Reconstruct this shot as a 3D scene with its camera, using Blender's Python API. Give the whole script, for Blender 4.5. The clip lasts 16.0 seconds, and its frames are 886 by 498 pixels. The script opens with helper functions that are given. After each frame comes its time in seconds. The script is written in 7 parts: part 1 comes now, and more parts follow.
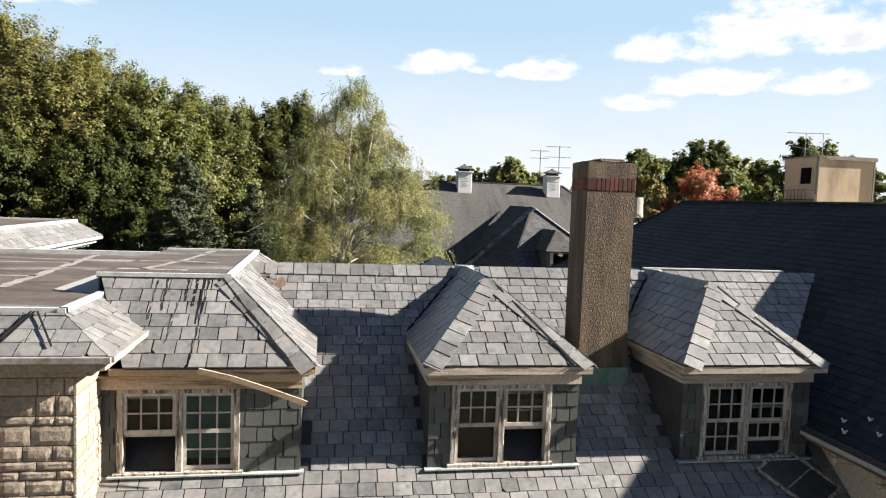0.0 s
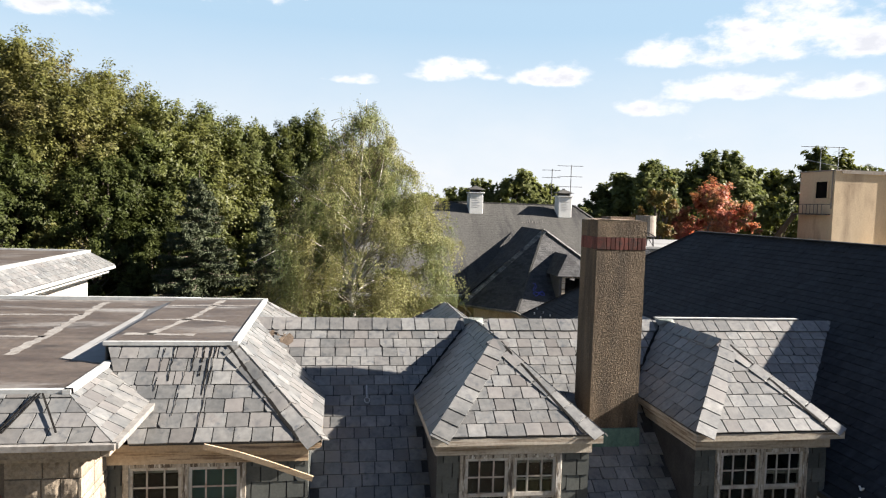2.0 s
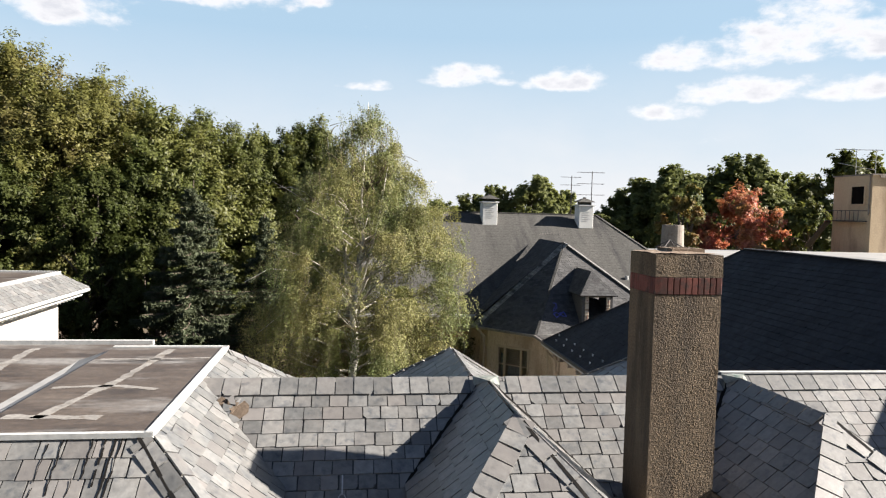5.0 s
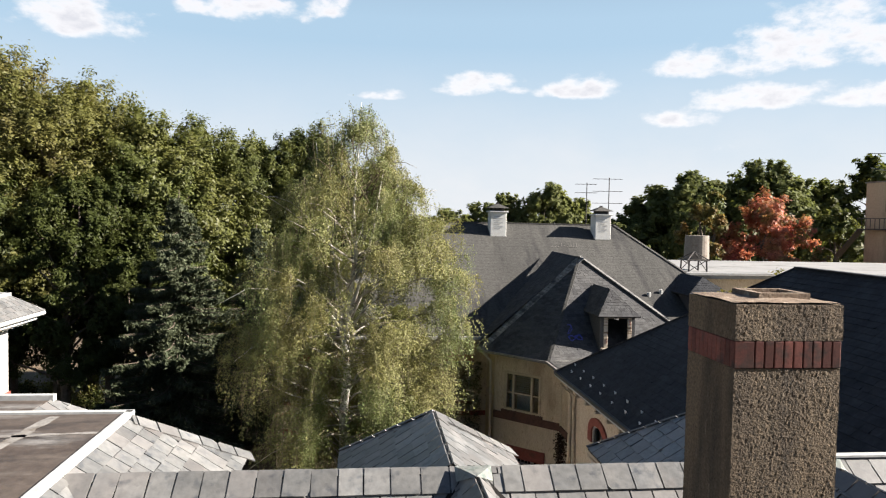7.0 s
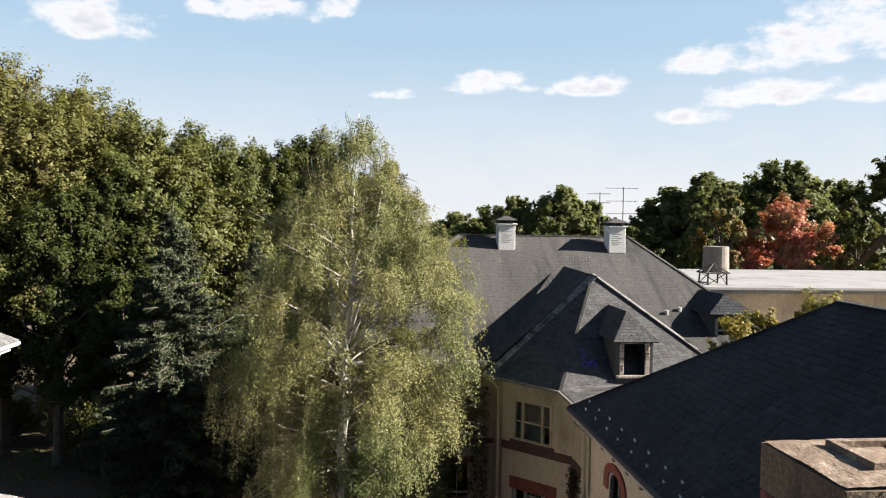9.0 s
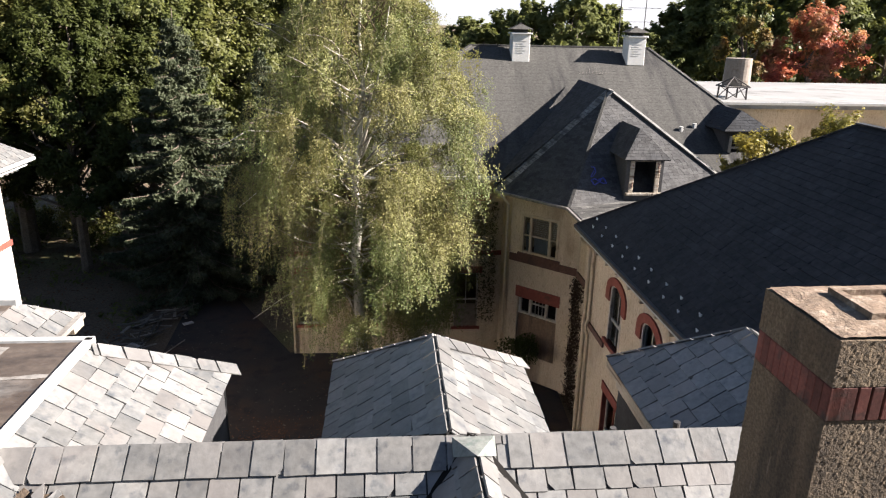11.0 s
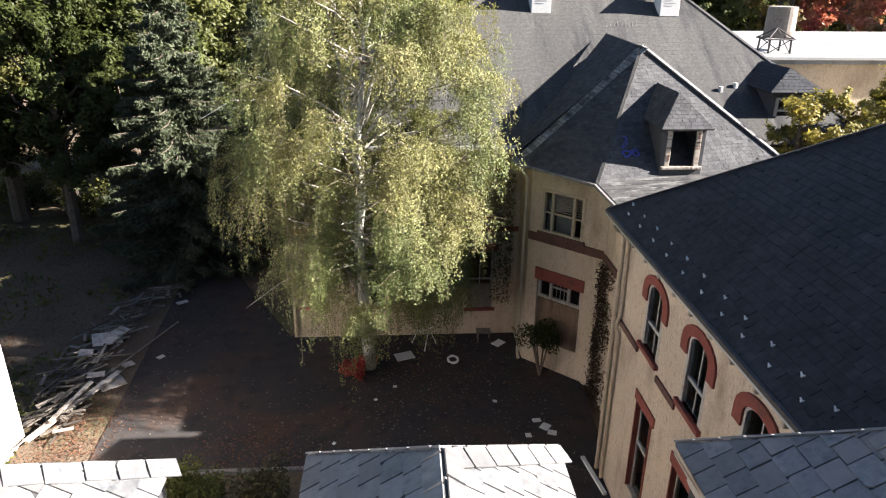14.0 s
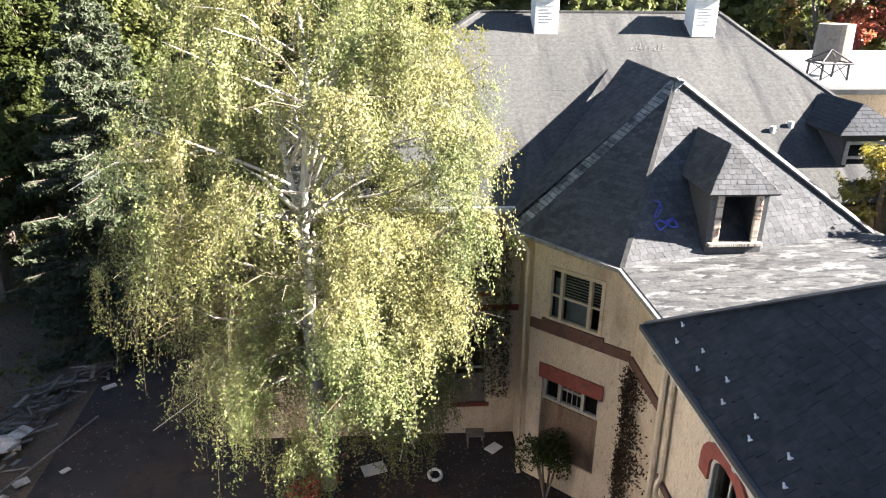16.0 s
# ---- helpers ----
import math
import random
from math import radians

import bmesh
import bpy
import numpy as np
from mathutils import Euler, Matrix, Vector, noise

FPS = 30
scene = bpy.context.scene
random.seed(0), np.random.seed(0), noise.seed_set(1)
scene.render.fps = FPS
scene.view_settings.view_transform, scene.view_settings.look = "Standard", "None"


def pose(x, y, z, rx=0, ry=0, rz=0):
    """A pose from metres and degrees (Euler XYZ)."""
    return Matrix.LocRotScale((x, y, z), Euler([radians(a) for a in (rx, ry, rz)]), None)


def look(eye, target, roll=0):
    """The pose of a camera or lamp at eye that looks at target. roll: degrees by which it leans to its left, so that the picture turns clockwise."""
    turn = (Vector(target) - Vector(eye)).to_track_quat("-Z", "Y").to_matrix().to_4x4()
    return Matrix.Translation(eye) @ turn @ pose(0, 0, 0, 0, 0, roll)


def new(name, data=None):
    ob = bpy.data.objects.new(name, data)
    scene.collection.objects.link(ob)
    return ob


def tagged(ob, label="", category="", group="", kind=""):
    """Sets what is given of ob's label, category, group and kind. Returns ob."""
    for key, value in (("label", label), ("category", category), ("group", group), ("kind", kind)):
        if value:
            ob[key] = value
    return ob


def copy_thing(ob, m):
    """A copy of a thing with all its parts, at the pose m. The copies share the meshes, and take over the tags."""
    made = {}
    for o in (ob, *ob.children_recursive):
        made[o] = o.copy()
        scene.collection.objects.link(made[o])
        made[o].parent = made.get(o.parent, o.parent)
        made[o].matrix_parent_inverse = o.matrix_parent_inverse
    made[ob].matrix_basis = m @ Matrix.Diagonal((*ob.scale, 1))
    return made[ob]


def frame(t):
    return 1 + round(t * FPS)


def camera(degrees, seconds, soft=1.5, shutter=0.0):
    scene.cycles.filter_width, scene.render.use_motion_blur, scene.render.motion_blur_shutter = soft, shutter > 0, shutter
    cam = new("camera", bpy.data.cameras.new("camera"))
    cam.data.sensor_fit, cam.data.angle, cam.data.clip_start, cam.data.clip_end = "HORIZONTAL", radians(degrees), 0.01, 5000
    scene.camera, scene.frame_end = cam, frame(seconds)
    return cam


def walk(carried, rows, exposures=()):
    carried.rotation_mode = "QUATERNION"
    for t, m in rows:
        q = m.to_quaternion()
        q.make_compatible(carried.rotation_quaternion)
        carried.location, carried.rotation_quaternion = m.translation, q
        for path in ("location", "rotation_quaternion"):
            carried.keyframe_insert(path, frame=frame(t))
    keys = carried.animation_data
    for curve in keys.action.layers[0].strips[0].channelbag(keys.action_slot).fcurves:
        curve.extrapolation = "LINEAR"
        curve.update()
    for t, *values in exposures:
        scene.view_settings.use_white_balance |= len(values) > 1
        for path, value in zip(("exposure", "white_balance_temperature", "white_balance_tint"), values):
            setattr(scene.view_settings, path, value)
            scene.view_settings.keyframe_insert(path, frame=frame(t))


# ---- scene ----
cam = camera(65.6, 16.0, soft=1.2)
PATH = [
    (0, (0.173, 0.365, 12.164), (0.513, 2.331, 12.023), 2.1),
    (0.5, (0.171, 0.354, 12.417), (0.5, 2.322, 12.282), 2.0),
    (1, (0.179, 0.347, 12.667), (0.501, 2.317, 12.537), 1.9),
    (1.5, (0.218, 0.374, 12.882), (0.53, 2.346, 12.755), 1.9),
    (2, (0.254, 0.517, 13.079), (0.557, 2.491, 12.956), 1.8),
    (2.5, (0.329, 0.773, 13.275), (0.62, 2.749, 13.159), 1.7),
    (3, (0.419, 1.13, 13.343), (0.703, 3.107, 13.232), 1.6),
    (3.5, (0.521, 1.575, 13.346), (0.796, 3.553, 13.236), 1.6),
    (4, (0.62, 2.132, 13.348), (0.889, 4.11, 13.24), 1.6),
    (4.2, (0.654, 2.417, 13.353), (0.923, 4.396, 13.241), 1.6),
    (6.5, (1.588, 5.938, 13.499), (1.818, 7.923, 13.409), 1.1),
    (7, (1.783, 6.703, 13.534), (2.005, 8.688, 13.449), 1.2),
    (7.5, (1.963, 7.476, 13.568), (2.178, 9.463, 13.489), 1.2),
    (8, (2.18, 8.098, 13.793), (2.383, 10.086, 13.715), 0.9),
    (10.3, (2.255, 8.557, 14.554), (2.432, 10.538, 14.346), 1.1),
    (10.5, (2.22, 8.528, 14.549), (2.394, 10.496, 14.238), 1.1),
    (11, (2.175, 8.508, 14.521), (2.34, 10.399, 13.893), 1.2),
    (11.5, (2.154, 8.535, 14.589), (2.312, 10.378, 13.83), 1.2),
    (12, (2.128, 8.568, 14.603), (2.282, 10.411, 13.842), 1.2),
    (12.5, (2.108, 8.646, 14.623), (2.255, 10.49, 13.86), 1.1),
    (13, (2.112, 9.028, 14.618), (2.254, 10.871, 13.855), 1.1),
    (13.5, (2.212, 9.949, 14.641), (2.347, 11.792, 13.875), 0.9),
    (14, (2.416, 11.399, 14.687), (2.544, 13.242, 13.921), 0.7),
    (14.5, (2.676, 13.2, 14.564), (2.801, 15.048, 13.811), 0.6),
    (15, (3.031, 14.922, 14.545), (3.15, 16.774, 13.799), 0.5),
    (15.5, (3.382, 16.449, 14.589), (3.495, 18.303, 13.847), 0.4),
    (16, (3.689, 17.534, 14.611), (3.797, 19.391, 13.876), 0.4),
]
walk(cam, [(t, look(eye, target, roll)) for t, eye, target, roll in PATH],
     exposures=[(0.0, 2.2, 6500, 13), (4.0, 2.08, 6500, 13), (8.0, 2.02, 6500, 13), (10.3, 2.1, 6500, 13), (11.0, 2.34, 6450, 16), (13.0, 2.5, 6400, 16), (13.5, 2.58, 6300, 16),
                (14.0, 2.8, 6200, 16), (14.5, 3.0, 6200, 16), (15.0, 3.34, 6180, 15), (16.0, 3.48, 6180, 14)])

# ---------------------------------------------------------------- light
SUN_EL, SUN_AZ = radians(29.6), radians(97.0)
world = bpy.data.worlds.new("sky")
scene.world = world
world.use_nodes = True
wn, wl = world.node_tree.nodes, world.node_tree.links
wn.clear()


def wnode(kind, **sets):
    n = wn.new(kind)
    for key, value in sets.items():
        n.inputs[key].default_value = value
    return n


def wmath(op, a, b=None, c=None):
    n = wn.new("ShaderNodeMath")
    n.operation = op
    for i, v in enumerate((a, b, c)):
        if v is None:
            continue
        if isinstance(v, (int, float)):
            n.inputs[i].default_value = v
        else:
            wl.new(v, n.inputs[i])
    return n.outputs[0]


sky = wn.new("ShaderNodeTexSky")
sky.sky_type, sky.sun_disc = "NISHITA", False
sky.sun_elevation, sky.sun_rotation = SUN_EL, SUN_AZ
sky.air_density, sky.dust_density, sky.ozone_density = 1.0, 0.6, 2.0
coord = wn.new("ShaderNodeTexCoord")
split = wn.new("ShaderNodeSeparateXYZ")
wl.new(coord.outputs["Generated"], split.inputs[0])
azim = wmath("ARCTAN2", split.outputs[0], split.outputs[1])
elev = wmath("ARCSINE", split.outputs[2])
stretch = wn.new("ShaderNodeCombineXYZ")
wl.new(wmath("MULTIPLY", azim, 1.0), stretch.inputs[0])
wl.new(wmath("MULTIPLY", elev, 1.8), stretch.inputs[1])
puff = wnode("ShaderNodeTexNoise", Scale=17.0, Detail=8.0, Roughness=0.58)
wl.new(stretch.outputs[0], puff.inputs["Vector"])
veil = wnode("ShaderNodeTexNoise", Scale=4.0, Detail=7.0, Roughness=0.6)
wl.new(stretch.outputs[0], veil.inputs["Vector"])
# fair-weather clouds: azimuth, elevation of the flat base, half width, height (degrees)
CLOUDS = [(8.9, 10.75, 4.4, 1.5), (17.4, 10.5, 3.8, 1.4), (29.5, 12.0, 7.0, 2.2), (35.5, 13.2, 6.5, 3.2), (42.0, 12.4, 7.0, 3.0), (30.0, 9.2, 6.2, 1.5), (38.0, 9.2, 5.6, 1.6), (25.0, 8.0, 3.2, 1.2),
          (-21.5, 13.5, 5.2, 2.4), (-10.0, 15.7, 5.0, 1.9), (-3.4, 16.2, 2.4, 1.4), (0.6, 9.9, 2.4, 0.7),
          (60, 14, 12, 3.5), (140, 12, 12, 3), (-70, 14, 12, 3), (-120, 11, 12, 3)]
cover = None
for az, el, w, h in CLOUDS:
    a = wmath("DIVIDE", wmath("SUBTRACT", azim, radians(az)), radians(w))
    b = wmath("DIVIDE", wmath("SUBTRACT", elev, radians(el)), radians(h))
    b = wmath("MAXIMUM", b, wmath("MULTIPLY", b, -2.4))
    d = wmath("ADD", wmath("MULTIPLY", a, a), wmath("MULTIPLY", b, b))
    m = wmath("MAXIMUM", wmath("SUBTRACT", 1.0, d), -0.7)
    cover = m if cover is None else wmath("MAXIMUM", cover, m)
cover = wmath("MULTIPLY_ADD", wmath("SUBTRACT", puff.outputs[0], 0.5), 4.0, wmath("MULTIPLY", cover, 0.95))


def wramp(fac, a, b, lo=0.0, hi=1.0, smooth=False):
    n = wn.new("ShaderNodeMapRange")
    n.interpolation_type = "SMOOTHSTEP" if smooth else "LINEAR"
    for k, v in zip((1, 2, 3, 4), (a, b, lo, hi)):
        n.inputs[k].default_value = v
    wl.new(fac, n.inputs[0])
    return n.outputs[0]


def wmix(fac, a, b):
    n = wn.new("ShaderNodeMixRGB")
    for k, v in enumerate((fac, a, b)):
        if isinstance(v, tuple):
            n.inputs[k].default_value = (*v, 1)
        elif isinstance(v, float):
            n.inputs[k].default_value = v
        else:
            wl.new(v, n.inputs[k])
    return n.outputs[0]


dense = wramp(cover, 0.0, 1.1, 0.0, 0.96, True)
turned = wmath("ABSOLUTE", wmath("SUBTRACT", azim, radians(22)))
sunny = wramp(turned, radians(55), radians(95), 1.0, 0.15, True)
pale = wmix(wmath("MULTIPLY", sunny, wramp(elev, radians(32), radians(16), 0.0, 0.8)), sky.outputs[0], (5.0, 7.1, 8.7))
thin = wmath("MULTIPLY", wramp(elev, radians(14), radians(1)), wmath("MULTIPLY_ADD", veil.outputs[0], 0.9, 0.45))
hazy = wmix(wmath("MULTIPLY", sunny, wmath("MINIMUM", thin, 0.97)), pale, (8.6, 8.75, 8.75))
white = wmix(wramp(cover, 0.75, 1.5), (10.0, 10.0, 10.0), (7.4, 7.6, 8.0))
heaven = wmix(dense, hazy, white)
back = wnode("ShaderNodeBackground", Strength=0.026)
wl.new(heaven, back.inputs[0])
wo = wn.new("ShaderNodeOutputWorld")
wl.new(back.outputs[0], wo.inputs[0])

sun = new("sun", bpy.data.lights.new("sun", "SUN"))
sun.data.energy, sun.data.angle, sun.data.color = 5.0, radians(0.6), (1.0, 0.93, 0.82)
to_sun = Vector((math.sin(SUN_AZ) * math.cos(SUN_EL), math.cos(SUN_AZ) * math.cos(SUN_EL), math.sin(SUN_EL)))
sun.matrix_basis = look(to_sun * 100, (0, 0, 0))


# ---------------------------------------------------------------- materials
def shader(name, c1, c2, scale=2.0, rough=0.8, grain=0.25, grain_scale=30.0, bump=0.3, bump_scale=60.0, depth=0.004, each=0.0, metal=0.0,
           stain=None, stain_scale=0.7, stain_at=(0.55, 0.7), leaf=0.0, island=0.0, streak=0.0, rows=0.0, spec=0.3, tint=None, blotch=None, blotch_scale=5.0, blotch_at=(0.56, 0.72)):
    """A node material: two tones at two scales, stains, relief, and a shift from piece to piece."""
    m = bpy.data.materials.new(name)
    m.use_nodes = True
    n, l = m.node_tree.nodes, m.node_tree.links
    p = n["Principled BSDF"]
    p.inputs["Roughness"].default_value, p.inputs["Metallic"].default_value = rough, metal
    p.inputs["Specular IOR Level"].default_value = spec
    geo = n.new("ShaderNodeNewGeometry")
    where = geo.outputs["Position"]
    if streak:
        mp = n.new("ShaderNodeMapping")
        mp.inputs["Scale"].default_value = streak if isinstance(streak, tuple) else (1, 1, streak)
        l.new(where, mp.inputs[0])
        where = mp.outputs[0]

    def noise_at(sc, detail=5.0, vec=where):
        t = n.new("ShaderNodeTexNoise")
        t.inputs["Scale"].default_value, t.inputs["Detail"].default_value, t.inputs["Roughness"].default_value = sc, detail, 0.6
        l.new(vec, t.inputs["Vector"])
        return t.outputs[0]

    def ramp(fac, a, b):
        r = n.new("ShaderNodeMapRange")
        r.inputs[1].default_value, r.inputs[2].default_value = a, b
        l.new(fac, r.inputs[0])
        return r.outputs[0]

    def mix(fac, a, b, kind="MIX"):
        x = n.new("ShaderNodeMixRGB")
        x.blend_type = kind
        for i, v in enumerate((fac, a, b)):
            if isinstance(v, (int, float)):
                x.inputs[i].default_value = v
            elif isinstance(v, tuple):
                x.inputs[i].default_value = (*v, 1)
            else:
                l.new(v, x.inputs[i])
        return x.outputs[0]

    col = mix(ramp(noise_at(scale), 0.3, 0.7), c1, c2)
    if stain:
        col = mix(ramp(noise_at(stain_scale, 6.0), *stain_at), col, stain)
    if blotch:
        col = mix(ramp(noise_at(blotch_scale, 7.0), *blotch_at), col, blotch)
    if grain:
        g = n.new("ShaderNodeMapRange")
        g.inputs[1].default_value, g.inputs[2].default_value, g.inputs[3].default_value, g.inputs[4].default_value = 0.25, 0.75, 1 - grain, 1 + grain
        l.new(noise_at(grain_scale, 4.0, geo.outputs["Position"]), g.inputs[0])
        col = mix(1.0, col, g.outputs[0], "MULTIPLY")
    if each or island:
        g = n.new("ShaderNodeMapRange")
        v = each or island
        g.inputs[3].default_value, g.inputs[4].default_value = 1 - v, 1 + v
        if each:
            l.new(n.new("ShaderNodeObjectInfo").outputs["Random"], g.inputs[0])
        else:
            l.new(geo.outputs["Random Per Island"], g.inputs[0])
        if tint:
            wn_ = n.new("ShaderNodeTexWhiteNoise")
            wn_.noise_dimensions = "1D"
            l.new(n.new("ShaderNodeObjectInfo").outputs["Random"] if each else geo.outputs["Random Per Island"], wn_.inputs["W"])
            col = mix(ramp(wn_.outputs["Value"], 0.55, 1.25), col, tint)
        col = mix(1.0, col, g.outputs[0], "MULTIPLY")
    l.new(col, p.inputs["Base Color"])
    if bump:
        b = n.new("ShaderNodeBump")
        b.inputs["Strength"].default_value, b.inputs["Distance"].default_value = bump, depth
        h = noise_at(bump_scale, 4.0, geo.outputs["Position"])
        if rows:
            sx = n.new("ShaderNodeSeparateXYZ")
            l.new(geo.outputs["Position"], sx.inputs[0])
            f = n.new("ShaderNodeMath")
            f.operation = "FRACT"
            k = n.new("ShaderNodeMath")
            k.operation = "DIVIDE"
            k.inputs[1].default_value = rows
            l.new(sx.outputs[2], k.inputs[0])
            l.new(k.outputs[0], f.inputs[0])
            a = n.new("ShaderNodeMath")
            a.operation = "MULTIPLY_ADD"
            a.inputs[1].default_value = -3.0
            l.new(f.outputs[0], a.inputs[0])
            l.new(h, a.inputs[2])
            h = a.outputs[0]
        l.new(h, b.inputs["Height"])
        l.new(b.outputs[0], p.inputs["Normal"])
    if leaf:
        t = n.new("ShaderNodeBsdfTranslucent")
        l.new(mix(1.0, col, (1.05, 1.05, 0.82), "MULTIPLY"), t.inputs[0])
        x = n.new("ShaderNodeMixShader")
        x.inputs[0].default_value = leaf
        l.new(p.outputs[0], x.inputs[1])
        l.new(t.outputs[0], x.inputs[2])
        l.new(x.outputs[0], n["Material Output"].inputs[0])
    return m


SLATE = shader("slate", (0.098, 0.101, 0.101), (0.158, 0.155, 0.147), 2.6, 0.4, 0.26, 12, 0.4, 26, 0.005, each=0.27, tint=(0.14, 0.128, 0.12), stain=(0.138, 0.122, 0.112), stain_scale=1.7, stain_at=(0.58, 0.8), spec=0.6, blotch=(0.05, 0.056, 0.064), blotch_scale=8.0, blotch_at=(0.54, 0.74))
SLATE_FIELD = shader("slate_field", (0.098, 0.101, 0.101), (0.158, 0.155, 0.147), 2.6, 0.4, 0.26, 12, 0.4, 26, 0.005, island=0.27, tint=(0.14, 0.128, 0.12), stain=(0.138, 0.122, 0.112), stain_scale=1.7, stain_at=(0.58, 0.8), spec=0.6, blotch=(0.05, 0.056, 0.064), blotch_scale=8.0, blotch_at=(0.54, 0.74))
SIDING = shader("siding_slate", (0.05, 0.055, 0.052), (0.08, 0.083, 0.075), 2.0, 0.6, 0.2, 30, 0.4, 50, 0.005, each=0.25)
DARK_SLATE = shader("dark_slate", (0.0178, 0.0195, 0.0228), (0.03, 0.032, 0.0365), 0.8, 0.7, 0.35, 7, 0.4, 25, 0.005, each=0.14, stain=(0.034, 0.038, 0.044), stain_scale=0.5, spec=0.12)
DARK_FIELD = shader("dark_slate_field", (0.0178, 0.0195, 0.0228), (0.03, 0.032, 0.0365), 0.8, 0.7, 0.35, 7, 0.4, 25, 0.005, island=0.14, stain=(0.034, 0.038, 0.044), stain_scale=0.5, spec=0.12)
SHINGLE = shader("shingle", spec=0.08, c1=(0.05, 0.051, 0.054), c2=(0.075, 0.074, 0.073), scale=0.9, rough=0.85, grain=0.25, grain_scale=14, bump=0.5, bump_scale=40, depth=0.008, island=0.2, stain=(0.045, 0.045, 0.048), stain_scale=0.6)
# Worn shingle; the dark blotches are the tree's dappled shade, put into the colour.
WORN_DAPPLED = shader("worn_dappled_shingle", (0.07, 0.068, 0.064), (0.03, 0.03, 0.03), 3.2, 0.85, 0.4, 14, 0.6, 30, 0.01, stain=(0.118, 0.116, 0.11), stain_scale=3.4, stain_at=(0.52, 0.6), blotch=(0.02, 0.02, 0.02), blotch_scale=6.0, blotch_at=(0.53, 0.58), streak=(0.35, 1.0, 1.0))
PALE_CAP = shader("pale_hip_cap", (0.1, 0.098, 0.093), (0.14, 0.137, 0.13), 2.0, 0.85, 0.3, 14, 0.5, 30, 0.008, stain=(0.05, 0.05, 0.05), stain_scale=2.5, stain_at=(0.52, 0.66))
# Pale worn hip shingles, with the sun streak along the hip coloured in.
HIP_WORN_SUNLIT = shader("pale_sunlit_hip_shingle", (0.12, 0.12, 0.117), (0.22, 0.218, 0.21), 2.0, 0.85, 0.35, 12, 0.6, 30, 0.01, each=0.4, stain=(0.06, 0.062, 0.065), stain_scale=2.2, stain_at=(0.5, 0.64))
FAR_ROOF = shader("asphalt_roof", (0.05, 0.0495, 0.047), (0.074, 0.0725, 0.068), 0.5, 0.9, 0.3, 9, 0.6, 30, 0.02, stain=(0.03, 0.03, 0.031), stain_scale=0.9, stain_at=(0.5, 0.64), rows=0.14, spec=0.1, streak=(1.0, 0.14, 0.14), blotch=(0.085, 0.083, 0.077), blotch_scale=1.6, blotch_at=(0.55, 0.72))
UNDERLAY = shader("underlay", (0.03, 0.03, 0.032), (0.05, 0.05, 0.05), 3, 0.95)
TAR = shader("tar_deck", (0.045, 0.033, 0.026), (0.092, 0.074, 0.06), 2.2, 0.55, 0.3, 9, 0.4, 25, 0.006, stain=(0.17, 0.162, 0.152), stain_scale=1.3, stain_at=(0.52, 0.66), streak=(0.28, 1.0, 1.0), blotch=(0.032, 0.025, 0.021), blotch_scale=2.5, blotch_at=(0.53, 0.66), spec=0.45)
PITCH_BLACK = shader("black_tar", (0.006, 0.006, 0.006), (0.012, 0.011, 0.01), 6, 0.85, 0.2, 30, 0.3, 40, spec=0.08)
FLASHING = shader("white_flashing", (0.33, 0.34, 0.335), (0.44, 0.44, 0.425), 3, 0.5, 0.12, 12, 0.2, 30, stain=(0.22, 0.22, 0.21), stain_scale=2.5, stain_at=(0.58, 0.75))
WOOD = shader("weathered_trim", (0.35, 0.295, 0.225), (0.45, 0.405, 0.34), 4, 0.85, 0.2, 20, 0.5, 30, 0.006, stain=(0.16, 0.115, 0.078), stain_scale=11.0, stain_at=(0.5, 0.66), streak=(0.1, 0.1, 1.6))
FRAME_WOOD = shader("peeling_frame", (0.22, 0.185, 0.142), (0.4, 0.365, 0.31), 9, 0.85, 0.3, 28, 0.6, 30, 0.008, stain=(0.085, 0.066, 0.05), stain_scale=18.0, stain_at=(0.5, 0.58), streak=0.12, blotch=(0.5, 0.47, 0.42), blotch_scale=22.0, blotch_at=(0.56, 0.62))
BARE_WOOD = shader("bare_wood", (0.36, 0.25, 0.145), (0.43, 0.345, 0.25), 3, 0.88, 0.22, 24, 0.5, 30, 0.006, stain=(0.15, 0.1, 0.065), stain_scale=10.0, stain_at=(0.52, 0.66), streak=(0.12, 0.12, 1.8))
SASH = shader("sash_paint", (0.44, 0.42, 0.38), (0.33, 0.3, 0.26), 7, 0.7, 0.2, 30, 0.3, 50, stain=(0.2, 0.16, 0.12), stain_scale=18, stain_at=(0.52, 0.7), streak=(0.4, 0.4, 0.3))
ROUGHCAST = shader("roughcast", (0.098, 0.07, 0.045), (0.148, 0.112, 0.074), 2.2, 0.95, 0.5, 48, 1.0, 60, 0.025, stain=(0.055, 0.042, 0.031), stain_scale=2.4, stain_at=(0.46, 0.66), streak=0.16, blotch=(0.2, 0.165, 0.125), blotch_scale=14.0, blotch_at=(0.63, 0.75))
BRICK = shader("red_brick", (0.085, 0.026, 0.021), (0.125, 0.043, 0.033), 4, 0.85, 0.3, 40, 0.5, 60, each=0.4, stain=(0.045, 0.026, 0.022), stain_scale=6, stain_at=(0.48, 0.62))
BRICK_TRIM = shader("painted_brick", (0.17, 0.045, 0.034), (0.22, 0.066, 0.048), 3, 0.8, 0.2, 14, 0.4, 25, stain=(0.11, 0.05, 0.038), stain_scale=2)
BROWN_TRIM = shader("brown_band", (0.085, 0.045, 0.036), (0.12, 0.062, 0.048), 3, 0.85, 0.25, 14, 0.4, 25, stain=(0.06, 0.04, 0.034), stain_scale=2.5)
